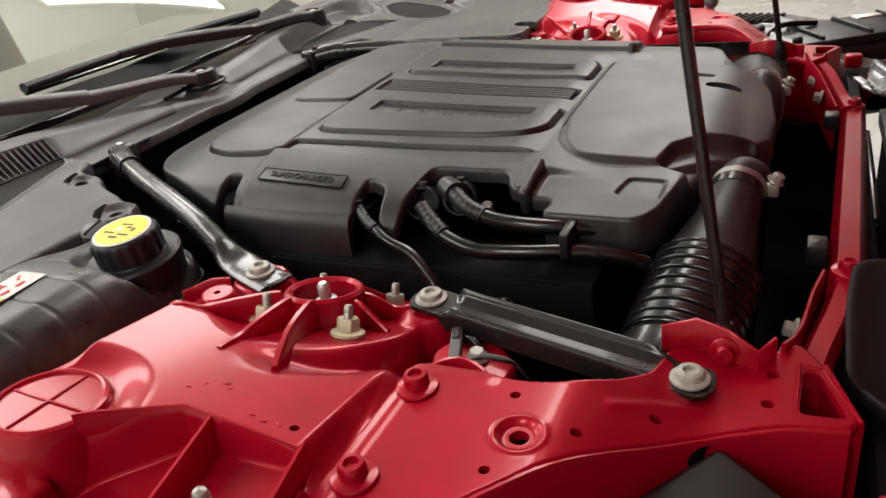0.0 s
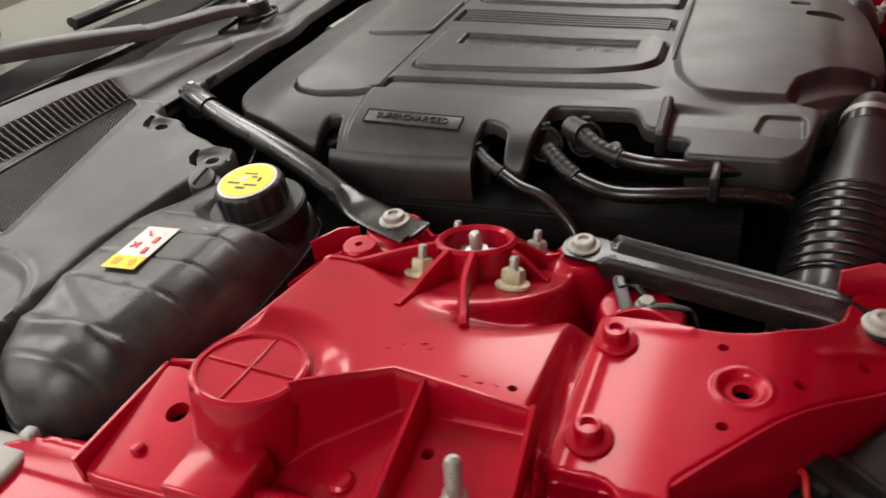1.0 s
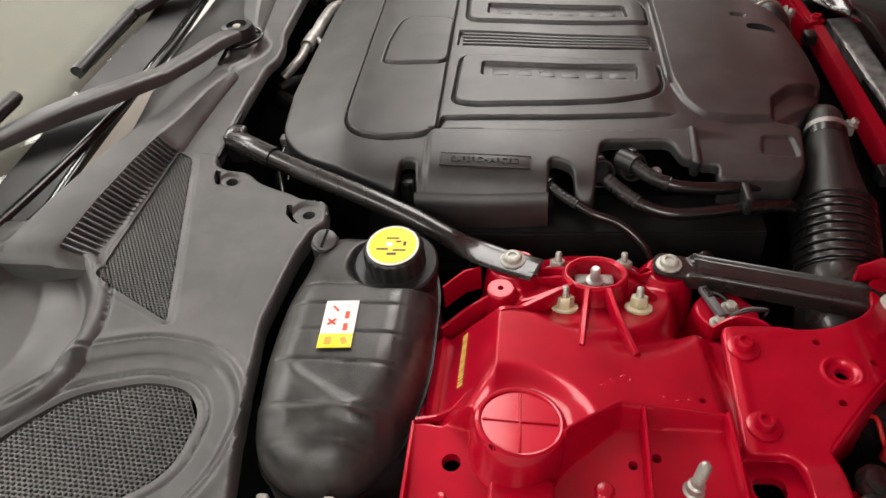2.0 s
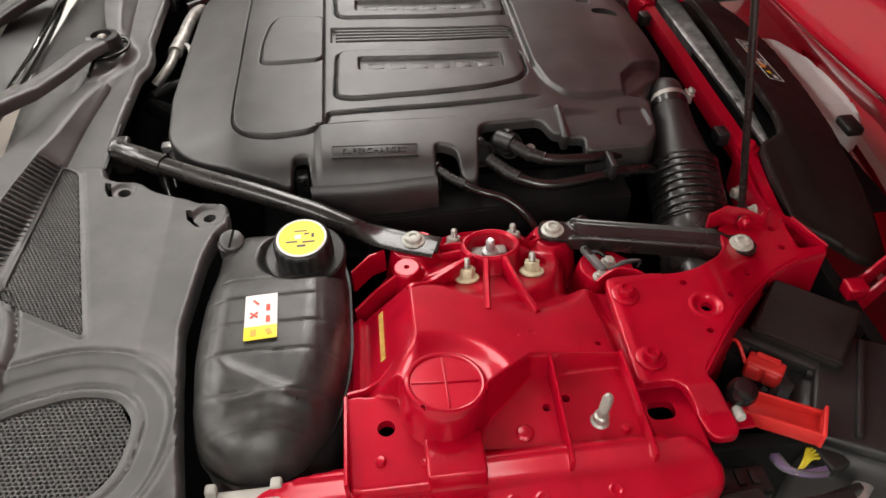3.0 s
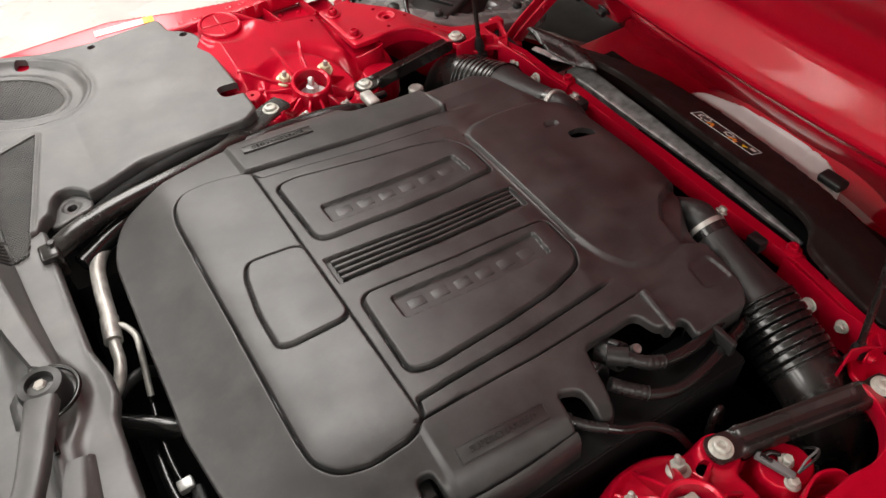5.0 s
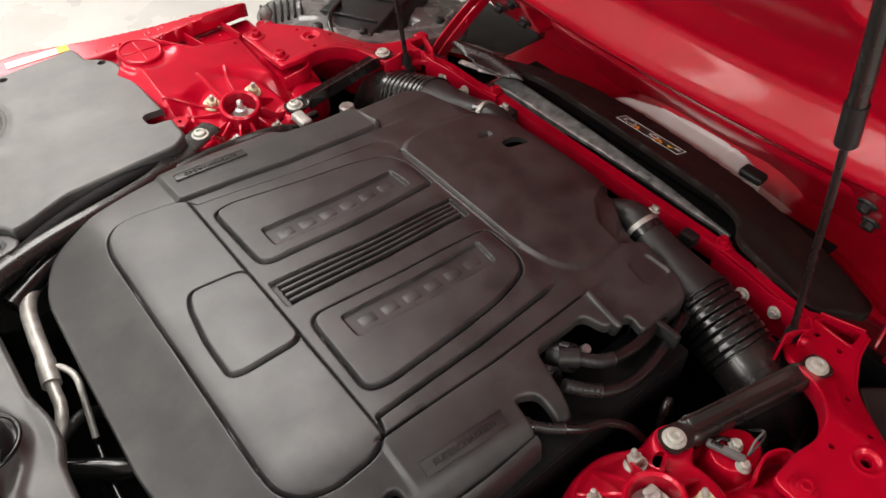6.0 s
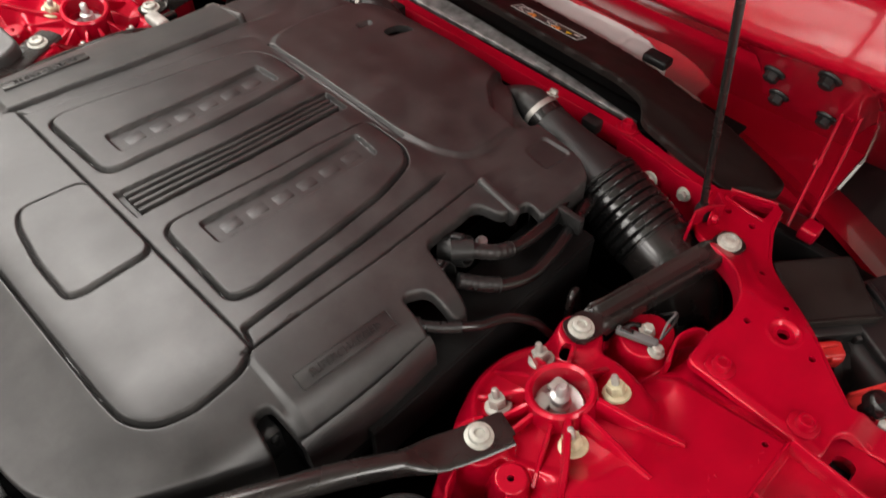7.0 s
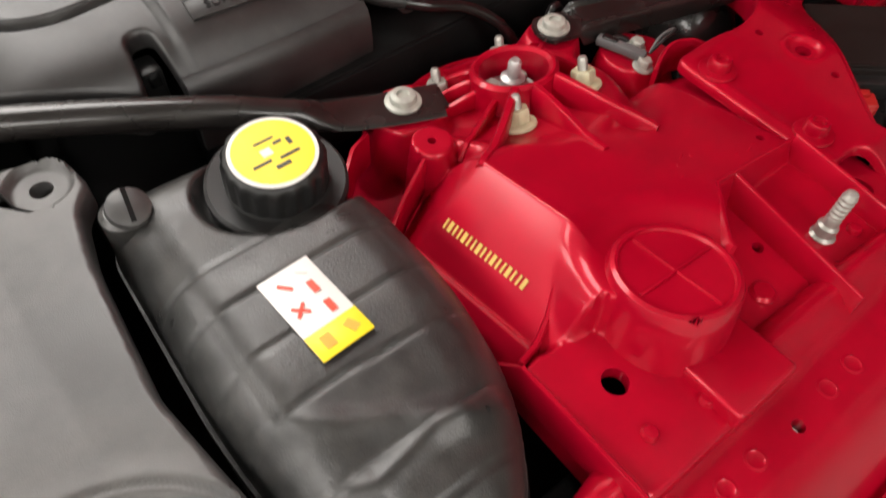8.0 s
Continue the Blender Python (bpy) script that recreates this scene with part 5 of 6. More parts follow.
frit = link_part("black_border", sheet_mesh("black_border", fillet([(-0.822, -0.45), (-0.90, -0.698), (-0.95, -0.69), (-0.875, -0.44), (-0.850, 0), (-0.875, 0.44), (-0.95, 0.69), (-0.90, 0.698), (-0.822, 0.45), (-0.808, 0)], 0.02), lambda x, y: screen_height(x, y) + 0.0035, 0.012, 0.001, 0.0), BLACK, screen, "black painted border of the glass")
link_part("base_seal", tube_mesh("base_seal", [(-0.80 - 0.22 * y * y, y, 0.925) for y in (-0.62, -0.45, -0.3, -0.15, 0, 0.15, 0.3, 0.45, 0.62)], 0.008, 8, 6), RUBBER, screen, "black rubber seal")
cabin = thing("cabin", (-1.3, 0, 0.5), "beige cabin interior with dashboard behind the windscreen", "car interior")
part("dashboard", box_bm(-1.12, 0, 0.86, 0.40, 1.30, 0.16, 0.05, 4), SEAT, cabin)
part("cabin_floor", box_bm(-1.7, 0, 0.42, 1.6, 1.4, 0.06, 0.01), SEAT, cabin)
wheel = [(-1.40 + 0.07 * math.sin(a), -0.36 + 0.18 * math.cos(a), 1.02 + 0.17 * math.sin(a)) for a in [2 * math.pi * i / 14 for i in range(15)]]
link_part("steering_wheel", tube_mesh("steering_wheel", wheel, 0.016, 10, 4), RED_PLASTIC, cabin, "dark red leather steering wheel")
for s in (-1, 1):
    part("seat", box_bm(-1.95, s * 0.36, 0.80, 0.18, 0.46, 0.70, 0.06, 4, Matrix.Rotation(-0.25, 4, "Y")), SEAT, cabin, "beige padded seat")

# ---------------------------------------------------------------- front cross rail and radiator
rail = thing("cross_rail", (0.38, 0, 0.76), "red painted steel rail across the front of the engine bay", "cross rail")
link_part("rail_beam", strip_mesh("rail_beam", [(0.371, -0.300, 0.803), (0.3835, 0.02, 0.790), (0.396, 0.335, 0.776)], 0.036, 0.028), RED, rail)
for x, y, z in ((0.372, -0.281, 0.8025), (0.395, 0.316, 0.7768)):
    bolt(RED_BOLT, rail, (x, y, z), (0, 0, 1), RED, "bolt", "red painted hexagon bolt", 0.95)
for s in (-1, 1):
    dz, dx = (0.0, 0.0) if s < 0 else (-0.018, 0.018)
    link_part("rail_end", strip_mesh("rail_end", [(0.371 + dx, 0.300, 0.8015 + dz), (0.360 + dx, 0.36, 0.803 + dz), (0.348 + dx * 0.5, 0.42, 0.808), (0.338, 0.475, 0.814)], 0.028, 0.018, s), RED, rail)
    link_part("rail_web", strip_mesh("rail_web", [(0.350 + dx, 0.285, 0.806 + dz), (0.340 + dx, 0.34, 0.812 + dz), (0.332 + dx * 0.5, 0.40, 0.812), (0.326, 0.435, 0.822), (0.318, 0.460, 0.830)], 0.004, 0.075, s), RED, rail)
    bolt(HEX_BOLT, rail, (0.326 + dx * 0.5, 0.420 * s, 0.790), (-1, 0, 0.2), ZINC, "bolt", "zinc bolt", 0.9)
    bolt(HEX_BOLT, rail, (0.329 + dx, 0.361 * s, 0.778), (-1, 0, 0.2), ZINC, "bolt", "zinc bolt", 1.0)
    part("sensor_clip", box_bm(0.343 + dx, 0.235 * s, 0.800 + dz, 0.022, 0.030, 0.024, 0.004, 2), BLACK, rail, "black plastic clip")

rad = thing("radiator", (0.44, 0, 0.5), "grey metal radiator core behind the cross rail", "radiator")
part("core", box_bm(0.465, 0, 0.60, 0.05, 0.62, 0.30, 0.004), DEEP, rad)
link_part("top_tank", sheet_mesh("top_tank", fillet([(0.436, 0.37), (0.482, 0.37), (0.476, 0.12), (0.464, -0.10), (0.448, -0.26), (0.441, -0.26), (0.444, -0.05), (0.440, 0.14)], 0.004), lambda x, y: 0.757 + 0.10 * (x - 0.44), 0.004, 0.02, 0.002), CAST, rad, "weathered silver alloy top tank")
part("seal_strip", box_bm(0.4130, 0.10, 0.748, 0.010, 0.32, 0.022, 0.004, 2), RUBBER, rad, "black foam seal")
part("label_patch", box_bm(0.446, -0.055, 0.7610, 0.010, 0.030, 0.002, 0.0005), ALLOY, rad, "pale metal tag")

SHROUD_EDGE = fillet([(0.455, 0.47), (0.462, 0.30), (0.456, 0.10), (0.447, -0.07), (0.437, -0.22), (0.425, -0.270), (0.374, -0.302), (0.367, -0.36), (0.367, -0.455), (0.398, -0.470), (0.456, -0.512), (0.508, -0.506), (0.532, -0.40), (0.546, -0.25),
                      (0.568, -0.09), (0.578, 0.07), (0.562, 0.19), (0.520, 0.345), (0.490, 0.45)], 0.02)


def shroud_height(x, y):
    z = 0.822 - 0.35 * np.maximum(0, np.abs(y) - 0.20) ** 1.5 - 0.36 * (x - 0.455)
    z = z - 0.008 * step_up(0.44, 0.39, x)
    return z


shroud = thing("radiator_shroud", (0.52, 0, 0.78), "dark brown-black plastic panel over the radiator with a warning label", "shroud")
link_part("panel", sheet_mesh("panel", SHROUD_EDGE, shroud_height, 0.004, 0.012, 0.003), SHROUD, shroud)
# Added near-black sheet that gives the gap under the shroud its shade.
part("under_panel", box_bm(0.520, 0.0, 0.735, 0.14, 0.78, 0.006, 0.002), DEEP, shroud)
dm = frame_at((0.505, -0.012, 0.8048), (0.02, -1, 0), (0.36, 0, 1))
decal = part("decal", box_bm(0, 0, 0, 0.150, 0.034, 0.0006, 0.0002), BLACK, shroud, "black warning label with pictograms", dm)
for u, v, w, h in ((0, 0.0165, 0.150, 0.0013), (0, -0.0165, 0.150, 0.0013), (-0.0745, 0, 0.0013, 0.034), (0.0745, 0, 0.0013, 0.034)):
    part("decal_border", box_bm(u, v, 0.0006, w, h, 0.0004, 0), MARK_GREY, decal, smooth=False, at=dm)
for cx, cr in ((-0.052, 0.0125), (0.008, 0.009)):
    for i in range(7):
        a = 2 * math.pi * i / 7
        part("decal_mark", box_bm(cx + cr * math.cos(a), 0.002 + cr * 0.8 * math.sin(a), 0.0006, 0.0085, 0.0030, 0.0004, 0, 1, Matrix.Rotation(a + 1.2, 4, "Z")), MARK_GREY, decal, smooth=False, at=dm)
for u, v in ((-0.036, -0.007), (-0.030, -0.003), (-0.026, -0.010), (0.018, -0.008), (0.024, -0.004), (0.030, -0.009)):
    part("decal_mark", box_bm(u, v, 0.0007, 0.010, 0.0055, 0.0004, 0, 1, Matrix.Rotation(u * 50, 4, "Z")), MARK_ORANGE, decal, smooth=False, at=dm)
link_part("decal_mark", lathe_mesh("decal_mark", [(0.0075, 0.0004), (0.0075, 0.0009), (0.001, 0.0009)], 3, True), YELLOW, decal, "yellow warning triangle", dm @ Matrix.Translation((0.048, -0.004, 0)) @ Matrix.Rotation(-math.pi / 2, 4, "Z"))
part("decal_mark", box_bm(0.063, 0.004, 0.0007, 0.012, 0.008, 0.0004, 0), MARK_GREY, decal, smooth=False, at=dm)
link_part("plug", lathe_mesh("plug", [(0.009, 0), (0.009, 0.003), (0.006, 0.005)], 18), BLACK, shroud, at=pose(0.400, -0.33, 0.770))

LEAF = fillet([(0.424, 0.505), (0.470, 0.455), (0.480, 0.352), (0.447, 0.283), (0.425, 0.335), (0.414, 0.400)], 0.010)
link_part("loose_leaf", sheet_mesh("loose_leaf", LEAF, lambda x, y: 0.797 + 0.010 * np.exp(-(to_line([(0.43, 0.49), (0.455, 0.40), (0.450, 0.30)], x, y) / 0.014) ** 2), 0.004, 0.003, 0.002), GLOSS, shroud, "glossy dark leaf at the end of the shroud")
for x, y, turn in ((0.408, 0.420, 0.3), (0.424, 0.372, 0.5)):
    part("metal_tab", box_bm(x, y, 0.788, 0.014, 0.050, 0.005, 0.002, 2, Matrix.Rotation(turn, 4, "Z")), ALLOY, shroud, "pale metal tab")

duct = thing("grille_duct", (0.63, 0, 0.69), "silver grey plastic duct behind the grille", "duct")
link_part("duct_body", sheet_mesh("duct_body", fillet([(0.580, 0.165), (0.622, 0.150), (0.650, 0.075), (0.658, -0.06), (0.652, -0.150), (0.632, -0.195), (0.602, -0.215), (0.575, -0.200)], 0.03), lambda x, y: 0.757 + 0.004 * step_up(0.640, 0.652, x) - 0.003 * np.exp(-((y + 0.11) / 0.004) ** 2), 0.004, 0.03, 0.008), SILVER, duct)
link_part("duct_end", sheet_mesh("duct_end", fillet([(0.560, -0.330), (0.548, -0.360), (0.522, -0.425), (0.512, -0.428), (0.530, -0.375), (0.544, -0.330)], 0.006), lambda x, y: 0.748 + 0 * x, 0.004, 0.02, 0.003), SILVER, duct)
part("latch", box_bm(0.606, -0.190, 0.763, 0.03, 0.050, 0.018, 0.006, 3), BLACK, duct, "black latch")

# ---------------------------------------------------------------- bonnet, hinged at the nose and tipped forward
BON = Matrix(((0.0, -0.588, -0.809, 0.68), (1.0, 0.0, 0.0, 0.0), (0.0, 0.809, -0.588, 0.69), (0, 0, 0, 1)))
BON_EDGE = fillet([(-0.93, 0.12), (-0.68, 0.08), (-0.60, -0.20), (-0.29, -0.22), (-0.238, -0.09), (-0.222, 0.005), (-0.185, 0.056), (-0.10, 0.046), (0.04, 0.062), (0.15, 0.012), (0.22, -0.07), (0.29, -0.22), (0.60, -0.20), (0.68, 0.08), (0.93, 0.12), (0.95, 0.6), (0.88, 1.20), (0.60, 1.30), (0.0, 1.33), (-0.60, 1.30), (-0.88, 1.20), (-0.95, 0.6)], 0.03)
WELLS = [fillet([(-0.33, 0.80), (-0.34, 0.70), (-0.40, 0.655), (-0.62, 0.68), (-0.66, 1.12), (-0.33, 1.16)], 0.05), fillet([(0.33, 0.80), (0.34, 0.70), (0.40, 0.655), (0.62, 0.68), (0.66, 1.12), (0.33, 1.16)], 0.05),
         fillet([(-0.30, 0.72), (-0.18, 0.66), (0.18, 0.66), (0.30, 0.72), (0.27, 1.16), (-0.27, 1.16)], 0.03)]


def bend(t):
    return 0.5 * (t + np.sqrt(t * t + 0.00005))


def bonnet_height(u, v):
    h = -0.05 * (u / 0.9) ** 2 - 0.03 * ((v - 0.7) / 0.7) ** 2
    for w in WELLS:
        d = sdf(w, u, v)
        h = h - 0.022 * (1 - step_up(-0.016, 0.006, d))
    # front band tilted down, a steep face above it, then the flat back
    top = 0.365 + 0.12 * np.abs(u) ** 2
    h = h + 0.20 * (bend(v - 0.20) - bend(v - top)) - 1.5 * (bend(v - top) - bend(v - top - 0.056))
    h = h - 0.020 * np.exp(-((v - 0.195) / 0.030) ** 2) * step_up(0.46, 0.40, np.abs(u))
    pad = sdf(fillet([(-0.550, 0.13), (-0.550, 0.39), (-0.385, 0.33), (-0.385, 0.13)], 0.02), -np.abs(u), v)
    k = 1 - step_up(-0.006, 0.010, pad)
    h = h * (1 - k)
    r = np.hypot(u + 0.024, v - 0.286)
    h = h - 0.008 * (1 - step_up(0.010, 0.020, r))
    return h


bonnet = thing("bonnet", (0.68, 0, 0.69), "red painted clamshell bonnet tipped forward on its hinges", "bonnet")
link_part("inner_panel", sheet_mesh("inner_panel", BON_EDGE, bonnet_height, 0.006, 0.03, 0.008, [circle(-0.024, 0.286, 0.009)], 1, BON), RED_GLOSS, bonnet)
link_part("outer_skin", sheet_mesh("outer_skin", BON_EDGE, lambda u, v: bonnet_height(u, v) * 0 - 0.075 - 0.06 * (u / 0.9) ** 2, 0.05, 0.0, 0.0, (), 1, BON), RED_GLOSS, bonnet)
for s in (-1, 1):
    for u, v in ((0.415, 0.258), (0.499, 0.330), (0.421, 0.175), (0.501, 0.179)):
        p = BON @ Vector((s * u, v, float(bonnet_height(np.array([s * u]), np.array([v]))[0])))
        bolt(HEX_BOLT, bonnet, p, BON.to_3x3() @ Vector((0, 0, 1)), BLACK, "bolt", "black flange bolt", 1.35, u * 20)
    for off in (0.0, 0.026):
        bar = [(0.405, 0.555 + off, 0.700), (0.450, 0.545 + off, 0.760), (0.520, 0.530 + off, 0.830), (0.585, 0.515 + off, 0.885)]
        link_part("hinge_arm", bar_mesh("hinge_arm", [(x, y * s, z) for x, y, z in bar], (0.006,) * 4, (0.022, 0.024, 0.022, 0.018)), RED, bonnet, "red painted hinge bar")
    for x, z in ((0.430, 0.735), (0.500, 0.812), (0.560, 0.865)):
        bolt(HEX_BOLT, bonnet, (x, s * 0.538, z), (-0.2, -s, 0.1), RED, "bolt", "red painted hinge bolt", 0.8)
    part("hinge_block", box_bm(0.400, s * 0.585, 0.780, 0.03, 0.026, 0.024, 0.005, 3), RED, bonnet)


# ---------------------------------------------------------------- gas struts
def gas_strut(side):
    root = thing("gas_strut", (0.276, side * 0.471, 0.815), "black gas strut holding the bonnet open", "gas strut", "gas struts")
    a = Vector((0.276, side * 0.471, 0.822))
    d = Vector((-0.154, -0.079 * side, 0.985)).normalized()
    link_part("rod", tube_mesh("rod", [a, a + d * 0.21, a + d * 0.42], 0.0052, 14, 3), GLOSS, root)
    link_part("collar", tube_mesh("collar", [a + d * 0.385, a + d * 0.44], 0.0130, 18, 3), BLACK, root)
    link_part("cylinder", tube_mesh("cylinder", [a + d * 0.435, a + d * 0.64], 0.0112, 18, 3), GLOSS, root)
    link_part("end_socket", lathe_mesh("end_socket", [(0.009, -0.008), (0.011, -0.004), (0.011, 0.014), (0.008, 0.022), (0.006, 0.028)], 16), BLACK, root, at=frame_at(a, (1, 0, 0), d))
    part("ball_bracket", box_bm(a.x, a.y, a.z - 0.018, 0.03, 0.022, 0.02, 0.004, 2), BLACK, root)
    return root


for side in (-1, 1):
    gas_strut(side)


# ---------------------------------------------------------------- intake pipes
def intake_pipe(side):
    root = thing("intake_pipe", (0.24, side * 0.32, 0.76), "black moulded intake pipe with a ribbed rubber bellows", "intake pipe", "intake pipes")
    a, b = Vector((0.262, -0.170, 0.857)), Vector((0.222, -0.470, 0.768))

    def at(u, lift=0.0):
        p = a.lerp(b, u)
        return Vector((p.x, p.y * -side, p.z + lift))

    link_part("neck", tube_mesh("neck", [(0.226, 0.030 * side, 0.760), (0.246, 0.055 * side, 0.780), (0.260, 0.090 * side, 0.803), (0.268, 0.130 * side, 0.828), (0.267, 0.158 * side, 0.845), at(0.03), at(0.12)], 0.0255, 22, 8), BLACK, root)
    link_part("clamp", tube_mesh("clamp", [at(0.065), at(0.092)], 0.0300, 28, 3), PIPE, root, "steel hose clamp")
    link_part("clamp_cuff", tube_mesh("clamp_cuff", [at(0.090), at(0.135)], 0.0295, 28, 3), RUBBER, root)
    link_part("pipe", tube_mesh("pipe", [at(0.12), at(0.33), at(0.54)], lambda u: 0.0285 + 0.0265 * u ** 1.6, 26, 10), BLACK, root)

    def bellows(u):
        return 0.0560 - 0.0055 * math.exp(-(((u * 9) % 1 - 0.5) / 0.10) ** 2)

    link_part("bellows", tube_mesh("bellows", [at(0.53), at(0.70), at(0.88)], bellows, 30, 64), RUBBER, root, "ribbed black rubber bellows")
    link_part("elbow", tube_mesh("elbow", [at(0.87), at(0.97), at(1.08, -0.01), at(1.16, -0.06), at(1.18, -0.16)], 0.053, 24, 8), GLOSS, root)
    bolt(HEX_BOLT, root, at(0.05) + Vector((0.036, 0, 0.004)), (0.6, 0, 1), STEEL, "clamp_screw", "steel clamp screw", 0.8)
    part("clamp_block", box_bm(at(0.05).x + 0.033, at(0.05).y, at(0.05).z - 0.006, 0.016, 0.012, 0.016, 0.003), STEEL, root)
    return root


for side in (-1, 1):
    intake_pipe(side)


# ---------------------------------------------------------------- hoses and plugs beside the cover
def hose(name, pts, r, label, mat=None, ribs=None, sleeve=None):
    root = thing(name, (pts[0][0], pts[0][1], pts[0][2] - r), label, "hose", "engine hoses")
    link_part("pipe", tube_mesh("pipe", pts, r, 14, 8), mat or RUBBER, root)
    if ribs:
        link_part("ribbed_end", tube_mesh("ribbed_end", ribs, lambda u: r * (1.10 + 0.05 * math.cos(2 * math.pi * 7 * u)), 14, 12), BLACK, root, "ribbed plastic connector")
    if sleeve:
        link_part("collar", tube_mesh("collar", sleeve, r * 1.55, 14, 3), BLACK, root)
    return root


hose("breather_hose", [(-0.145, -0.352, 0.872), (-0.120, -0.372, 0.866), (-0.090, -0.392, 0.858), (-0.055, -0.402, 0.848), (-0.025, -0.420, 0.828), (-0.008, -0.436, 0.800)], 0.0062,
     "thin black hose with a ribbed plug under the cover edge", None, [(-0.150, -0.345, 0.874), (-0.130, -0.365, 0.868), (-0.110, -0.380, 0.864)], [(-0.162, -0.335, 0.876), (-0.146, -0.350, 0.874)])
hose("coolant_hose", [(-0.062, -0.345, 0.868), (-0.035, -0.366, 0.858), (0.010, -0.382, 0.850), (0.060, -0.380, 0.850), (0.120, -0.366, 0.848), (0.170, -0.352, 0.838), (0.205, -0.335, 0.81)], 0.0088,
     "black rubber coolant hose below the cover cut-out", None, [(-0.070, -0.336, 0.874), (-0.052, -0.352, 0.866), (-0.030, -0.368, 0.858)])
hose("coolant_hose", [(-0.036, -0.318, 0.888), (-0.015, -0.338, 0.880), (0.020, -0.350, 0.872), (0.070, -0.352, 0.868), (0.130, -0.338, 0.862), (0.180, -0.320, 0.848)], 0.0088,
     "black rubber coolant hose joined at the cover cut-out", None, [(-0.034, -0.322, 0.888), (-0.012, -0.340, 0.880), (0.012, -0.349, 0.874)], [(-0.050, -0.305, 0.886), (-0.030, -0.324, 0.887)])
clipt = thing("hose_clip", (0.11, -0.365, 0.845), "black plastic clip joining two hoses", "clip")
part("clip_body", box_bm(0.110, -0.360, 0.862, 0.010, 0.050, 0.028, 0.003, 2), BLACK, clipt)
for x, y, z in ((-0.076, -0.322, 0.872), (-0.032, -0.313, 0.876)):
    pl = thing("pipe_union", (x, y, z - 0.02), "black plastic pipe socket in the cover cut-out", "pipe union", "pipe unions")
    m = frame_at((x, y, z), (1, 0, 0), (0.35, -1, 0.35))
    link_part("socket_ring", lathe_mesh("socket_ring", [(0.0200, -0.03), (0.0205, 0.0), (0.0195, 0.004), (0.0170, 0.004), (0.0160, 0.0), (0.0160, -0.010), (0.001, -0.012)], 28), BLACK, pl, at=m)
    part("clip_tab", box_bm(0, 0.022, -0.006, 0.010, 0.006, 0.016, 0.002, 2), BLACK, pl, at=m)
pl = thing("bleed_screw", (0.000, -0.312, 0.84), "small steel bleed screw in the cover cut-out", "screw")
link_part("screw_head", lathe_mesh("screw_head", [(0.0075, -0.03), (0.0075, 0.0), (0.006, 0.002), (0.001, 0.002)], 16), CAST, pl, at=frame_at((0.000, -0.312, 0.868), (1, 0, 0), (0, -0.5, 1)))
for x in (-0.150, -0.346):
    pl = thing("coil_connector", (x, -0.325, 0.80), "black wiring plug in the shadow of the cover", "connector", "connectors")
    part("plug_body", box_bm(x, -0.325, 0.845, 0.020, 0.026, 0.05, 0.004, 2), BLACK, pl)
    part("latch", box_bm(x, -0.340, 0.862, 0.010, 0.006, 0.014, 0.002, 1), DEEP, pl)
# Shade below the hoses is put into the shield's near-black colour.
heat = thing("side_shield", (-0.05, -0.39, 0.74), "black plastic shield below the hoses, darkened for the shade there", "shield")
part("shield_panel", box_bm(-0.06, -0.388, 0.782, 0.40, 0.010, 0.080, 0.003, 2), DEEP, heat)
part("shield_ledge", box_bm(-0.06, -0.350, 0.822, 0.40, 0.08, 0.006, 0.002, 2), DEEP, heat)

# plugs and wiring by the front brace
loom = thing("sensor_loom", (0.06, -0.53, 0.78), "dark connectors and twisted wires below the front brace", "wiring")
plug = part("connector", box_bm(0.046, -0.524, 0.828, 0.052, 0.011, 0.010, 0.003, 2, Matrix.Rotation(-1.24, 4, "Z")), WIRES[2], loom, "slim grey plastic connector")
part("latch", box_bm(0.042, -0.512, 0.8335, 0.016, 0.007, 0.003, 0.001, 1, Matrix.Rotation(-1.24, 4, "Z")), RUBBER, plug)
for x, y in ((0.067, -0.526), (0.050, -0.551)):
    bolt(HEX_BOLT, loom, (x, y, 0.819), (0.1, -0.1, 1), ZINC, "bolt", "pale zinc bolt", 0.85)
for k in range(2):
    link_part("wire", tube_mesh("wire", [(0.062, -0.547, 0.828), (0.080, -0.548 + 0.006 * k, 0.838 - 0.002 * k), (0.098, -0.545 + 0.004 * k, 0.836), (0.108, -0.537, 0.828), (0.112, -0.52, 0.80)], 0.0016, 8, 6), WIRES[2] if k else BLACK, loom)
link_part("conduit", tube_mesh("conduit", [(0.040, -0.505, 0.822), (0.056, -0.508, 0.826), (0.066, -0.516, 0.822)], 0.0036, 12, 6), RUBBER, loom, "black corrugated conduit")
hook = thing("lifting_eye", (-0.02, -0.445, 0.83), "small dark steel eye bolted beside the tower", "lifting eye")
link_part("eye", tube_mesh("eye", [(0.045, -0.430, 0.76), (0.044, -0.428, 0.800), (0.052, -0.425, 0.814), (0.062, -0.424, 0.808), (0.066, -0.428, 0.77)], 0.0055, 10, 6), GLOSS, hook)

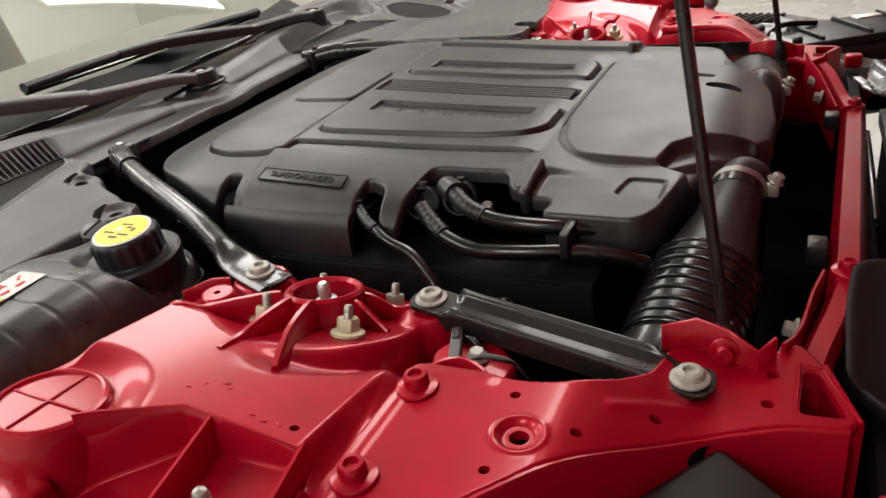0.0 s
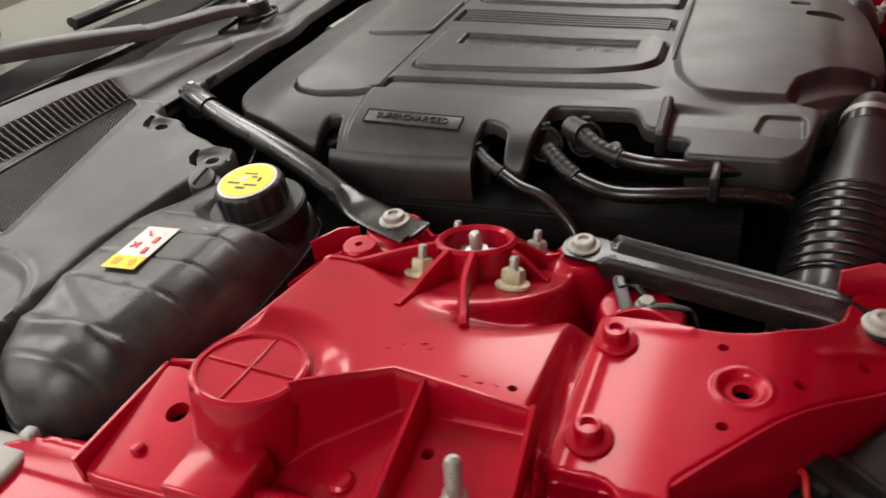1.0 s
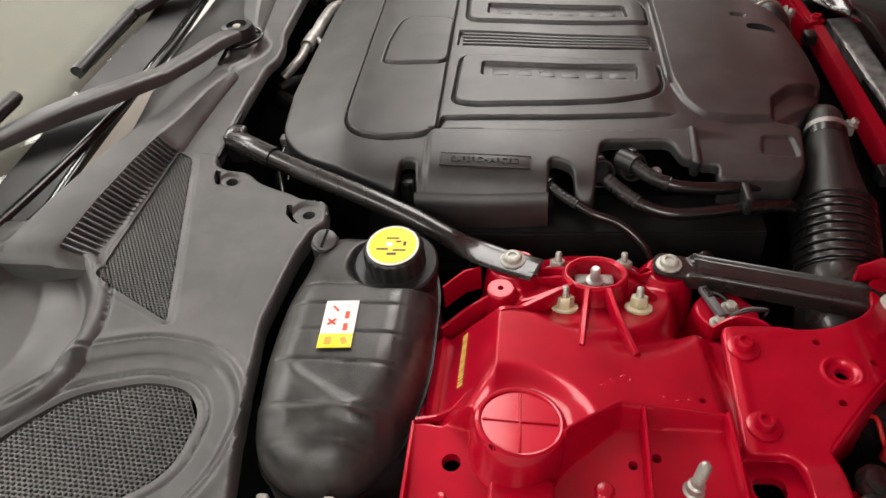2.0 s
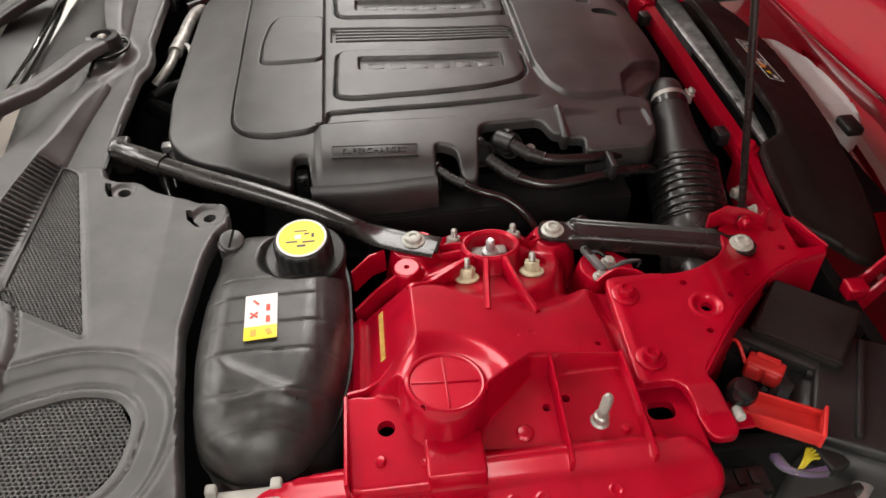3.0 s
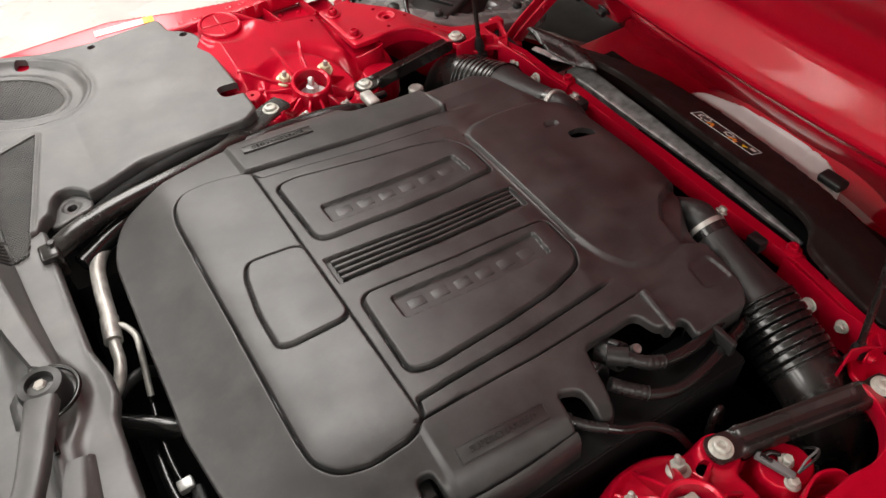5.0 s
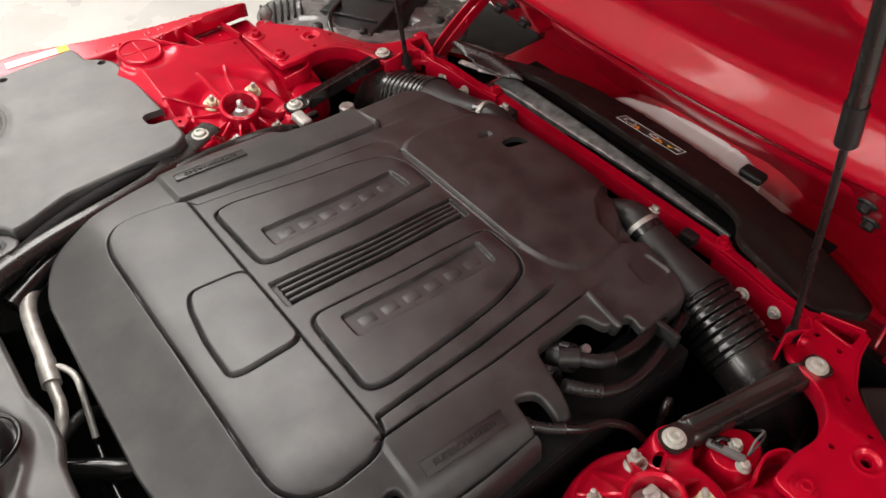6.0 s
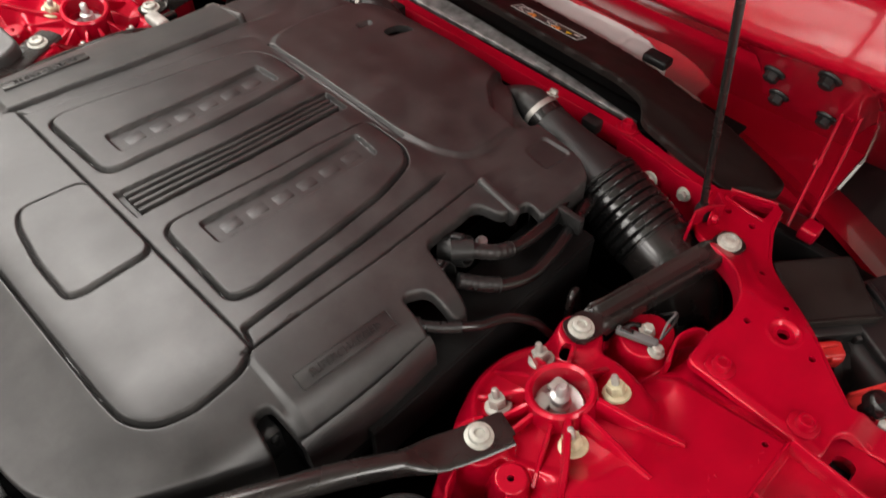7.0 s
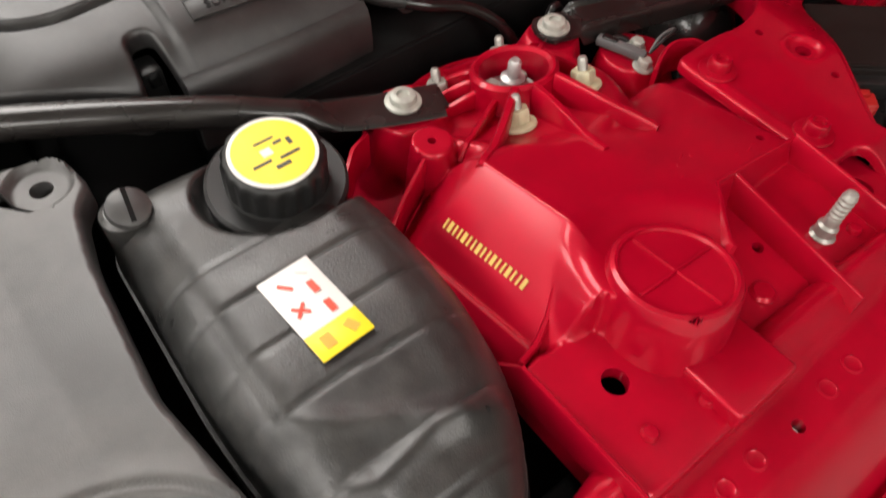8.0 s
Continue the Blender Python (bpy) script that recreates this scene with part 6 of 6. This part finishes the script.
# pipes at the back of the engine
for pts, r, mat, lab in (([(-0.520, 0.355, 0.835), (-0.558, 0.326, 0.850), (-0.582, 0.286, 0.852), (-0.591, 0.230, 0.852), (-0.596, 0.175, 0.850), (-0.602, 0.135, 0.848)], 0.0120, PIPE, "dull grey metal pipe behind the engine cover"),
                         ([(-0.602, 0.140, 0.848), (-0.604, 0.110, 0.848), (-0.606, 0.088, 0.846), (-0.616, 0.064, 0.840), (-0.634, 0.050, 0.826)], 0.0088, PIPE, "narrow end of the grey metal pipe behind the cover"),
                         ([(-0.602, 0.152, 0.848), (-0.585, 0.150, 0.850), (-0.573, 0.124, 0.849), (-0.575, 0.096, 0.842), (-0.590, 0.046, 0.80)], 0.0050, PIPE, "thin grey metal pipe behind the engine cover"),
                         ([(-0.648, 0.034, 0.790), (-0.610, 0.004, 0.792), (-0.572, -0.022, 0.790), (-0.50, -0.04, 0.77)], 0.0175, RUBBER, "black hose behind the engine cover"),
                         ([(-0.646, 0.056, 0.800), (-0.620, 0.074, 0.806), (-0.590, 0.092, 0.800), (-0.56, 0.10, 0.77)], 0.0090, BLACK, "black plastic strap behind the engine cover"),
                         ([(-0.590, 0.060, 0.790), (-0.600, -0.030, 0.785), (-0.599, -0.090, 0.782), (-0.590, -0.140, 0.780), (-0.575, -0.200, 0.770)], 0.0045, RUBBER, "thin black cable behind the engine cover"),
                         ([(-0.612, 0.02, 0.76), (-0.616, -0.08, 0.755), (-0.604, -0.16, 0.76), (-0.58, -0.23, 0.76)], 0.0085, RUBBER, "black corrugated loom behind the engine cover")):
    hose("rear_pipe", pts, r, lab, mat)
pipe_cuff = hose("pipe_sleeve", [(-0.5965, 0.172, 0.850), (-0.600, 0.150, 0.849), (-0.603, 0.128, 0.848)], 0.0138, "grey metal sleeve on the pipe behind the cover", PIPE)
cs = thing("rear_connector", (-0.575, -0.115, 0.74), "pale grey wiring plug behind the engine cover", "connector")
part("plug_body", box_bm(-0.594, -0.112, 0.795, 0.022, 0.018, 0.014, 0.003, 2), ALLOY, cs)
part("plug_tail", box_bm(-0.584, -0.135, 0.788, 0.016, 0.034, 0.014, 0.003, 2), BLACK, cs)
pf = [(-0.60, 0.30, 0.855), (-0.52, 0.345, 0.860), (-0.40, 0.395, 0.858), (-0.28, 0.425, 0.852), (-0.16, 0.430, 0.845), (-0.06, 0.415, 0.840), (0.02, 0.40, 0.80)]
hose("bay_hose", pf, 0.016, "thick black hose along the far side of the cover")
hose("wing_hose", [(-0.60, 0.345, 0.855), (-0.54, 0.392, 0.862), (-0.45, 0.428, 0.862), (-0.34, 0.455, 0.858), (-0.25, 0.470, 0.845), (-0.20, 0.47, 0.80)], 0.0165, "black hose running below the edge of the scuttle cover", DEEP)
fc = thing("pipe_fitting", (0.09, 0.432, 0.79), "grey metal fitting by the far tower", "pipe fitting")
link_part("neck", lathe_mesh("neck", [(0.012, -0.03), (0.012, 0.010), (0.016, 0.011), (0.016, 0.024), (0.012, 0.027)], 8), PIPE, fc, at=pose(0.095, 0.436, 0.792))
fk = thing("far_connector", (-0.06, 0.40, 0.84), "grey electrical plug at the far edge of the cover", "connector")
part("plug_body", box_bm(-0.026, 0.398, 0.864, 0.024, 0.044, 0.016, 0.005, 3), PIPE, fk)
part("plug_tail", box_bm(-0.004, 0.402, 0.860, 0.03, 0.014, 0.012, 0.004, 2), RUBBER, fk)

# ---------------------------------------------------------------- wings (fender edges) and corners
def fender(side):
    label = "red painted front wing edge with small holes" if side < 0 else "red painted far front wing with a paper label"
    root = thing("front_wing", (-0.1, side * 0.9, 0.6), label, "car wing", "front wings")
    if side < 0:
        edge = fillet([(-0.345, 0.818), (-0.290, 0.806), (-0.180, 0.804), (0.0, 0.812), (0.075, 0.822), (0.10, 0.845), (0.09, 0.88), (-0.02, 0.90), (-0.02, 0.96), (-0.50, 0.96), (-0.48, 0.86)], 0.015)
        lift, turn = 0.0, 0.885
    else:
        edge = fillet([(-0.78, 0.870), (-0.40, 0.862), (-0.20, 0.848), (0.0, 0.822), (0.075, 0.822), (0.105, 0.838), (0.06, 0.862), (-0.10, 0.888), (-0.22, 0.920), (-0.40, 0.985), (-0.78, 1.010)], 0.015)
        lift, turn = 0.032, 0.965

    def h(x, y):
        return 0.846 + lift + 0.010 * np.exp(-((y - 0.822) / 0.010) ** 2) - 0.05 * step_up(turn, turn + 0.055, y) - 0.006 * step_up(0.83, 0.85, y)

    holes = [circle(-0.164, 0.870, 0.0050, 14)] if side < 0 else []
    link_part("edge_flange", sheet_mesh("edge_flange", edge, h, 0.004, 0.03, 0.005, holes, side), RED, root)
    for x in (-0.235, -0.205, -0.125, -0.095, -0.02):
        link_part("spot_weld", lathe_mesh("spot_weld", [(0.008, -0.002), (0.008, 0.0008), (0.006, 0.0012), (0.005, 0.0006), (0.001, 0.0006)], 18), RED, root, at=pose(x, (0.866 if side < 0 else 0.866) * side, 0.8395 + lift))
    verts, faces = [], []
    xs = [-1.0, -0.7, -0.48, -0.3, -0.1, 0.0, 0.06, 0.10]
    prof = [(0.935, 0.80), (0.955, 0.74), (0.962, 0.60), (0.955, 0.40), (0.93, 0.25)] if side < 0 else [(0.985, 0.81), (1.000, 0.74), (1.002, 0.60), (0.990, 0.40), (0.96, 0.25)]
    for x in xs:
        k = max(0, (x + 0.1) / 0.2)
        for y, z in prof:
            verts.append((x, (y - 0.03 * k * k) * side, z - 0.05 * k))
    for i in range(len(xs) - 1):
        for k in range(len(prof) - 1):
            f = (i * 5 + k, i * 5 + k + 1, (i + 1) * 5 + k + 1, (i + 1) * 5 + k)
            faces.append(f if side > 0 else f[::-1])
    link_part("wing_side", mesh_of("wing_side", verts, faces, True, 40), RED_GLOSS, root)
    return root


for side in (-1, 1):
    fender(side)
tagw = thing("paper_label", (-0.345, 0.945, 0.86), "white and yellow paper label on the far wing", "label")
tm = frame_at((-0.352, 0.929, 0.8730), (1, -0.10, 0), (0, 0.0, 1))
lab = part("label", box_bm(0, 0, 0, 0.105, 0.024, 0.0010, 0.0004), WHITE, tagw, at=tm)
part("label_end", box_bm(0.062, 0, 0.0002, 0.022, 0.024, 0.0012, 0.0004), YELLOW, lab, "yellow end of the label", tm)
for v in (-0.007, 0.0, 0.007):
    part("label_line", box_bm(-0.006, v, 0.0007, 0.080, 0.0012, 0.0004, 0), MARK_GREY, lab, "grey unreadable line", tm, smooth=False)

# fuse box near the front corner
fuse = thing("fuse_box", (0.27, -0.68, 0.70), "black plastic fuse box with a red terminal cover", "fuse box")
turn = Matrix.Rotation(-0.70, 4, "Z")
fm = Matrix.Translation((0.284, -0.657, 0.782)) @ turn @ Matrix.Rotation(0.10, 4, "X")
lid = part("lid", box_bm(0.002, 0.012, 0.012, 0.112, 0.098, 0.030, 0.007, 3), SHROUD, fuse, at=fm)
part("lid_rib", box_bm(0.002, -0.0345, 0.027, 0.112, 0.006, 0.005, 0.002, 2), SHROUD, lid, at=fm)
part("lid_step", box_bm(0, -0.040, 0.004, 0.140, 0.02, 0.024, 0.004, 2), BLACK, fuse, at=fm)
part("case", box_bm(0, 0, -0.045, 0.140, 0.132, 0.08, 0.006, 2), DEEP, fuse, at=fm)
for u in (-0.055, 0.035, 0.055):
    part("latch", box_bm(u, -0.050, 0.000, 0.022, 0.014, 0.022, 0.004, 2), BLACK, fuse, at=fm)
cap = part("terminal_cover", box_bm(-0.020, -0.066, -0.004, 0.046, 0.022, 0.032, 0.004, 3), RED_PLASTIC, fuse, "bright red terminal cover", fm)
for u in (-0.032, -0.009):
    part("lobe", box_bm(u, -0.075, -0.003, 0.020, 0.012, 0.026, 0.005, 3), RED_PLASTIC, cap, at=fm)
part("ridge", box_bm(-0.020, -0.060, 0.013, 0.030, 0.008, 0.006, 0.002, 2), RED_PLASTIC, cap, at=fm)
link_part("terminal_strap", tube_mesh("terminal_strap", [(-0.035, -0.075, -0.01), (-0.048, -0.070, 0.012), (-0.062, -0.058, 0.020), (-0.072, -0.055, 0.004), (-0.070, -0.066, -0.016)], 0.0026, 8, 6), RED_PLASTIC, fuse, "red plastic strap", fm)
bolt(HEX_BOLT, fuse, fm @ Vector((0.086, -0.02, -0.01)), (1, -0.6, 0.4), ZINC, "bolt", "zinc bolt", 0.9)
# rubber buffer on its bracket
buf = thing("bonnet_buffer", (0.118, -0.80, 0.82), "round black rubber buffer on a red bracket", "buffer")
link_part("buffer_head", lathe_mesh("buffer_head", [(0.010, -0.02), (0.012, -0.006), (0.019, -0.002), (0.0195, 0.008), (0.016, 0.016), (0.009, 0.019), (0.001, 0.0195)], 24), RUBBER, buf, at=frame_at((0.150, -0.768, 0.838), (1, 0, 0), (0.2, -0.3, 1)) @ Matrix.Scale(0.85, 4))
link_part("spigot", lathe_mesh("spigot", [(0.006, 0), (0.006, 0.014), (0.004, 0.016)], 12), NATURAL, buf, "white plastic spigot", at=frame_at((0.142, -0.782, 0.828), (1, 0, 0), (-0.1, -1, 0.3)))
part("bracket", box_bm(0.140, -0.782, 0.816, 0.04, 0.035, 0.006, 0.002), RED, buf)
link_part("bracket_web", strip_mesh("bracket_web", [(0.100, -0.765, 0.842), (0.104, -0.785, 0.836), (0.100, -0.80, 0.826)], 0.004, 0.03), RED, buf)
chan = thing("cable_channel", (0.19, -0.80, 0.78), "red plastic cable channel below the fuse box", "cable channel")
cm = Matrix.Translation((0.196, -0.782, 0.800)) @ Matrix.Rotation(-0.52, 4, "Z") @ Matrix.Diagonal((0.78, 1, 1, 1))
part("base", box_bm(0, 0, 0, 0.120, 0.040, 0.005, 0.002), RED_PLASTIC, chan, at=cm)
part("side", box_bm(0, -0.019, 0.010, 0.120, 0.004, 0.022, 0.0015), RED_PLASTIC, chan, at=cm)
part("side", box_bm(0, 0.019, 0.006, 0.120, 0.004, 0.014, 0.0015), RED_PLASTIC, chan, at=cm)
part("end", box_bm(0.060, 0, 0.010, 0.006, 0.044, 0.024, 0.002), RED_PLASTIC, chan, at=cm)
wl = thing("wire_bundle", (0.2, -0.86, 0.72), "violet and yellow wires below the cable channel", "wiring")
for k in range(9):
    j, h = (k % 3) * 0.0036, (k // 3) * 0.0036
    link_part("wire", tube_mesh("wire", [(0.193 + 0.6 * j, -0.794, 0.748 + h), (0.185 + j, -0.812, 0.766 + h), (0.191 + j, -0.829 - 0.4 * j, 0.768 + h), (0.212 + 0.5 * j, -0.836 - 0.4 * j, 0.766 + h), (0.240, -0.832 - j, 0.762 + h)], 0.0017, 6, 8), WIRES[0] if k % 4 else WIRES[2], wl)
for k in range(5):
    link_part("wire", tube_mesh("wire", [(0.203, -0.836, 0.768), (0.214, -0.830 + 0.001 * k, 0.773 + 0.001 * k), (0.225, -0.824 + 0.003 * k, 0.776), (0.236, -0.822 + 0.005 * k, 0.772)], 0.0017, 6, 6), WIRES[1], wl, "yellow wire")
part("plug", box_bm(0.250, -0.818, 0.764, 0.026, 0.040, 0.022, 0.004, 3, Matrix.Rotation(0.3, 4, "Z")), BLACK, wl, "black plastic plug")
part("casing_edge", box_bm(0.215, -0.868, 0.752, 0.110, 0.010, 0.036, 0.003, 2, Matrix.Rotation(0.18, 4, "Z")), BLACK, wl, "black plastic casing edge")
plug = part("connector_block", box_bm(0.128, -0.838, 0.760, 0.084, 0.036, 0.032, 0.005, 3), BLACK, wl, "black plastic connector block")
link_part("button", lathe_mesh("button", [(0.010, 0), (0.010, 0.003), (0.008, 0.004), (0.001, 0.0042)], 20), BLACK, plug, at=pose(0.112, -0.838, 0.776))
for u in (0.136, 0.152):
    part("latch_rib", box_bm(u, -0.836, 0.7765, 0.010, 0.020, 0.005, 0.002, 2), BLACK, plug)


# headlamp backs at both front corners
def headlamp(side):
    root = thing("headlamp", (0.36, side * 0.80, 0.55), "black plastic back of a headlamp unit", "headlamp", "headlamps")
    m = Matrix.Translation((0.40, side * 0.80, 0.70)) @ Matrix.Rotation(side * 0.5, 4, "Z")
    part("housing", box_bm(0, 0, 0, 0.34, 0.20, 0.16, 0.03, 4), BLACK, root, at=m)
    part("top_panel", box_bm(-0.02, 0.0, 0.086, 0.26, 0.17, 0.018, 0.006, 3), BLACK, root, at=m)
    link_part("bulb_cap", lathe_mesh("bulb_cap", [(0.050, -0.03), (0.050, 0.02), (0.044, 0.028), (0.040, 0.022), (0.02, 0.022), (0.018, 0.03)], 28), BLACK, root, at=m @ frame_at((-0.17, side * -0.02, 0.02), (0, 1, 0), (-1, 0, 0.2)))
    for u in (-0.10, 0.0, 0.10):
        part("rib", box_bm(u, 0, 0.098, 0.008, 0.15, 0.010, 0.003), BLACK, root, at=m)
    part("silver_trim", box_bm(0.10, side * 0.06, 0.092, 0.12, 0.03, 0.012, 0.004, 2), ALLOY, root, "silver grey trim", m)
    if side < 0:
        link_part("edge_trim", tube_mesh("edge_trim", [(0.352, -0.790, 0.744), (0.318, -0.818, 0.749), (0.268, -0.861, 0.750), (0.225, -0.905, 0.745)], 0.008, 12, 8, lambda u: (1.3, 0.5)), ALLOY, root, "silver grey edge trim")
    if side > 0:
        edge = fillet([(0.125, 0.850), (0.170, 0.770), (0.240, 0.690), (0.360, 0.600), (0.470, 0.590), (0.600, 0.640), (0.680, 0.760), (0.600, 0.890), (0.360, 0.950), (0.160, 0.940)], 0.04)

        def lamp_top(x, y):
            z = 0.800 - 0.22 * np.maximum(0, x - 0.25) - 0.05 * np.maximum(0, 0.25 - x)
            z = z - 0.022 * (1 - step_up(-0.03, 0.0, sdf(fillet([(0.26, 0.72), (0.40, 0.66), (0.50, 0.68), (0.46, 0.80), (0.30, 0.83)], 0.03), x, y)))
            z = z + 0.010 * np.exp(-(to_line([(0.25, 0.87), (0.40, 0.80), (0.56, 0.72)], x, y) / 0.010) ** 2) + 0.007 * np.exp(-(to_line([(0.22, 0.82), (0.36, 0.71), (0.56, 0.66)], x, y) / 0.007) ** 2)
            z = z + 0.008 * np.exp(-(to_line([(0.20, 0.76), (0.34, 0.645), (0.50, 0.63), (0.60, 0.70)], x, y) / 0.008) ** 2)
            return z

        link_part("trim_panel", sheet_mesh("trim_panel", edge, lamp_top, 0.005, 0.03, 0.006, [circle(0.36, 0.76, 0.022)]), MOULD, root, "glossy grey trim panel")
        for q, r in (((0.22, 0.745), 0.014), ((0.30, 0.675), 0.010), ((0.52, 0.665), 0.012)):
            z = float(lamp_top(np.array([q[0]]), np.array([q[1]]))[0])
            link_part("fixing", lathe_mesh("fixing", [(r, -0.002), (r, 0.006), (r * 0.7, 0.010), (r * 0.3, 0.011)], 18), BLACK, root, at=pose(q[0], q[1], z))
        for k in range(7):
            part("vent_rib", box_bm(0.150 + 0.016 * k, 0.885 - 0.004 * k, 0.800, 0.006, 0.085, 0.018, 0.002, 1, Matrix.Rotation(-0.5, 4, "Z")), BLACK, root)
        link_part("cable", tube_mesh("cable", [m @ Vector(q) for q in ((-0.16, -0.04, 0.05), (-0.20, -0.02, 0.09), (-0.14, 0.03, 0.11), (-0.05, 0.05, 0.10))], 0.006, 8, 8), RUBBER, root)
    return root


for side in (-1, 1):
    headlamp(side)
# box in the near corner by the wing
ecu = thing("control_box", (0.10, -0.90, 0.70), "black plastic control box with a round cap at the wing edge", "control box")
part("case", box_bm(0.100, -0.895, 0.780, 0.09, 0.06, 0.05, 0.006, 3, Matrix.Rotation(0.1, 4, "Z")), BLACK, ecu)
link_part("round_cap", lathe_mesh("round_cap", [(0.011, 0), (0.011, 0.006), (0.008, 0.009)], 20), BLACK, ecu, at=pose(0.088, -0.893, 0.805))
part("cover_plate", box_bm(0.180, -0.905, 0.790, 0.12, 0.06, 0.012, 0.003, 2), BLACK, ecu)

# nose of the car
nose = thing("front_bumper", (0.8, 0, 0.3), "red painted front bumper below the bonnet", "bumper")
verts, faces = [], []
ys = np.linspace(-0.80, 0.80, 17)
prof = [(0.62, 0.66), (0.74, 0.62), (0.82, 0.52), (0.84, 0.40), (0.80, 0.28), (0.70, 0.22)]
for y in ys:
    for x, z in prof:
        verts.append((x + 0.08 - 0.25 * (y / 0.8) ** 2, y, z))
for i in range(len(ys) - 1):
    for k in range(5):
        faces.append((i * 6 + k, i * 6 + k + 1, (i + 1) * 6 + k + 1, (i + 1) * 6 + k))
bm = bmesh.new()
bm.from_mesh(mesh_of("m", verts, faces))
bmesh.ops.recalc_face_normals(bm, faces=bm.faces)
bmesh.ops.solidify(bm, geom=bm.faces[:], thickness=0.01)
part("bumper_skin", bm, RED_GLOSS, nose)
part("nose_panel", box_bm(0.70, 0, 0.640, 0.24, 1.10, 0.02, 0.006), RED_GLOSS, nose)
# Added black sheets cover the bright floor so both corners stay dark.
for side in (-1, 1):
    part("corner_panel", box_bm(0.66, side * 0.72, 0.600, 0.36, 0.34, 0.02, 0.006), BLACK, nose, "added black sheet keeping the bumper corner dark")
# round buffer on the tip of the far plate
buffer = thing("rubber_buffer", (0.118, 0.785, 0.83), "grey rubber buffer on the tip of the bracket plate", "buffer")
link_part("stem", lathe_mesh("stem", [(0.007, 0), (0.007, 0.018), (0.004, 0.022)], 16), ZINC, buffer, at=pose(0.118, 0.785, 0.832))
link_part("knob", lathe_mesh("knob", [(0.004, -0.015), (0.011, -0.011), (0.0155, -0.002), (0.0145, 0.006), (0.009, 0.013), (0.001, 0.0155)], 24), SEAL, buffer, at=pose(0.118, 0.785, 0.864))
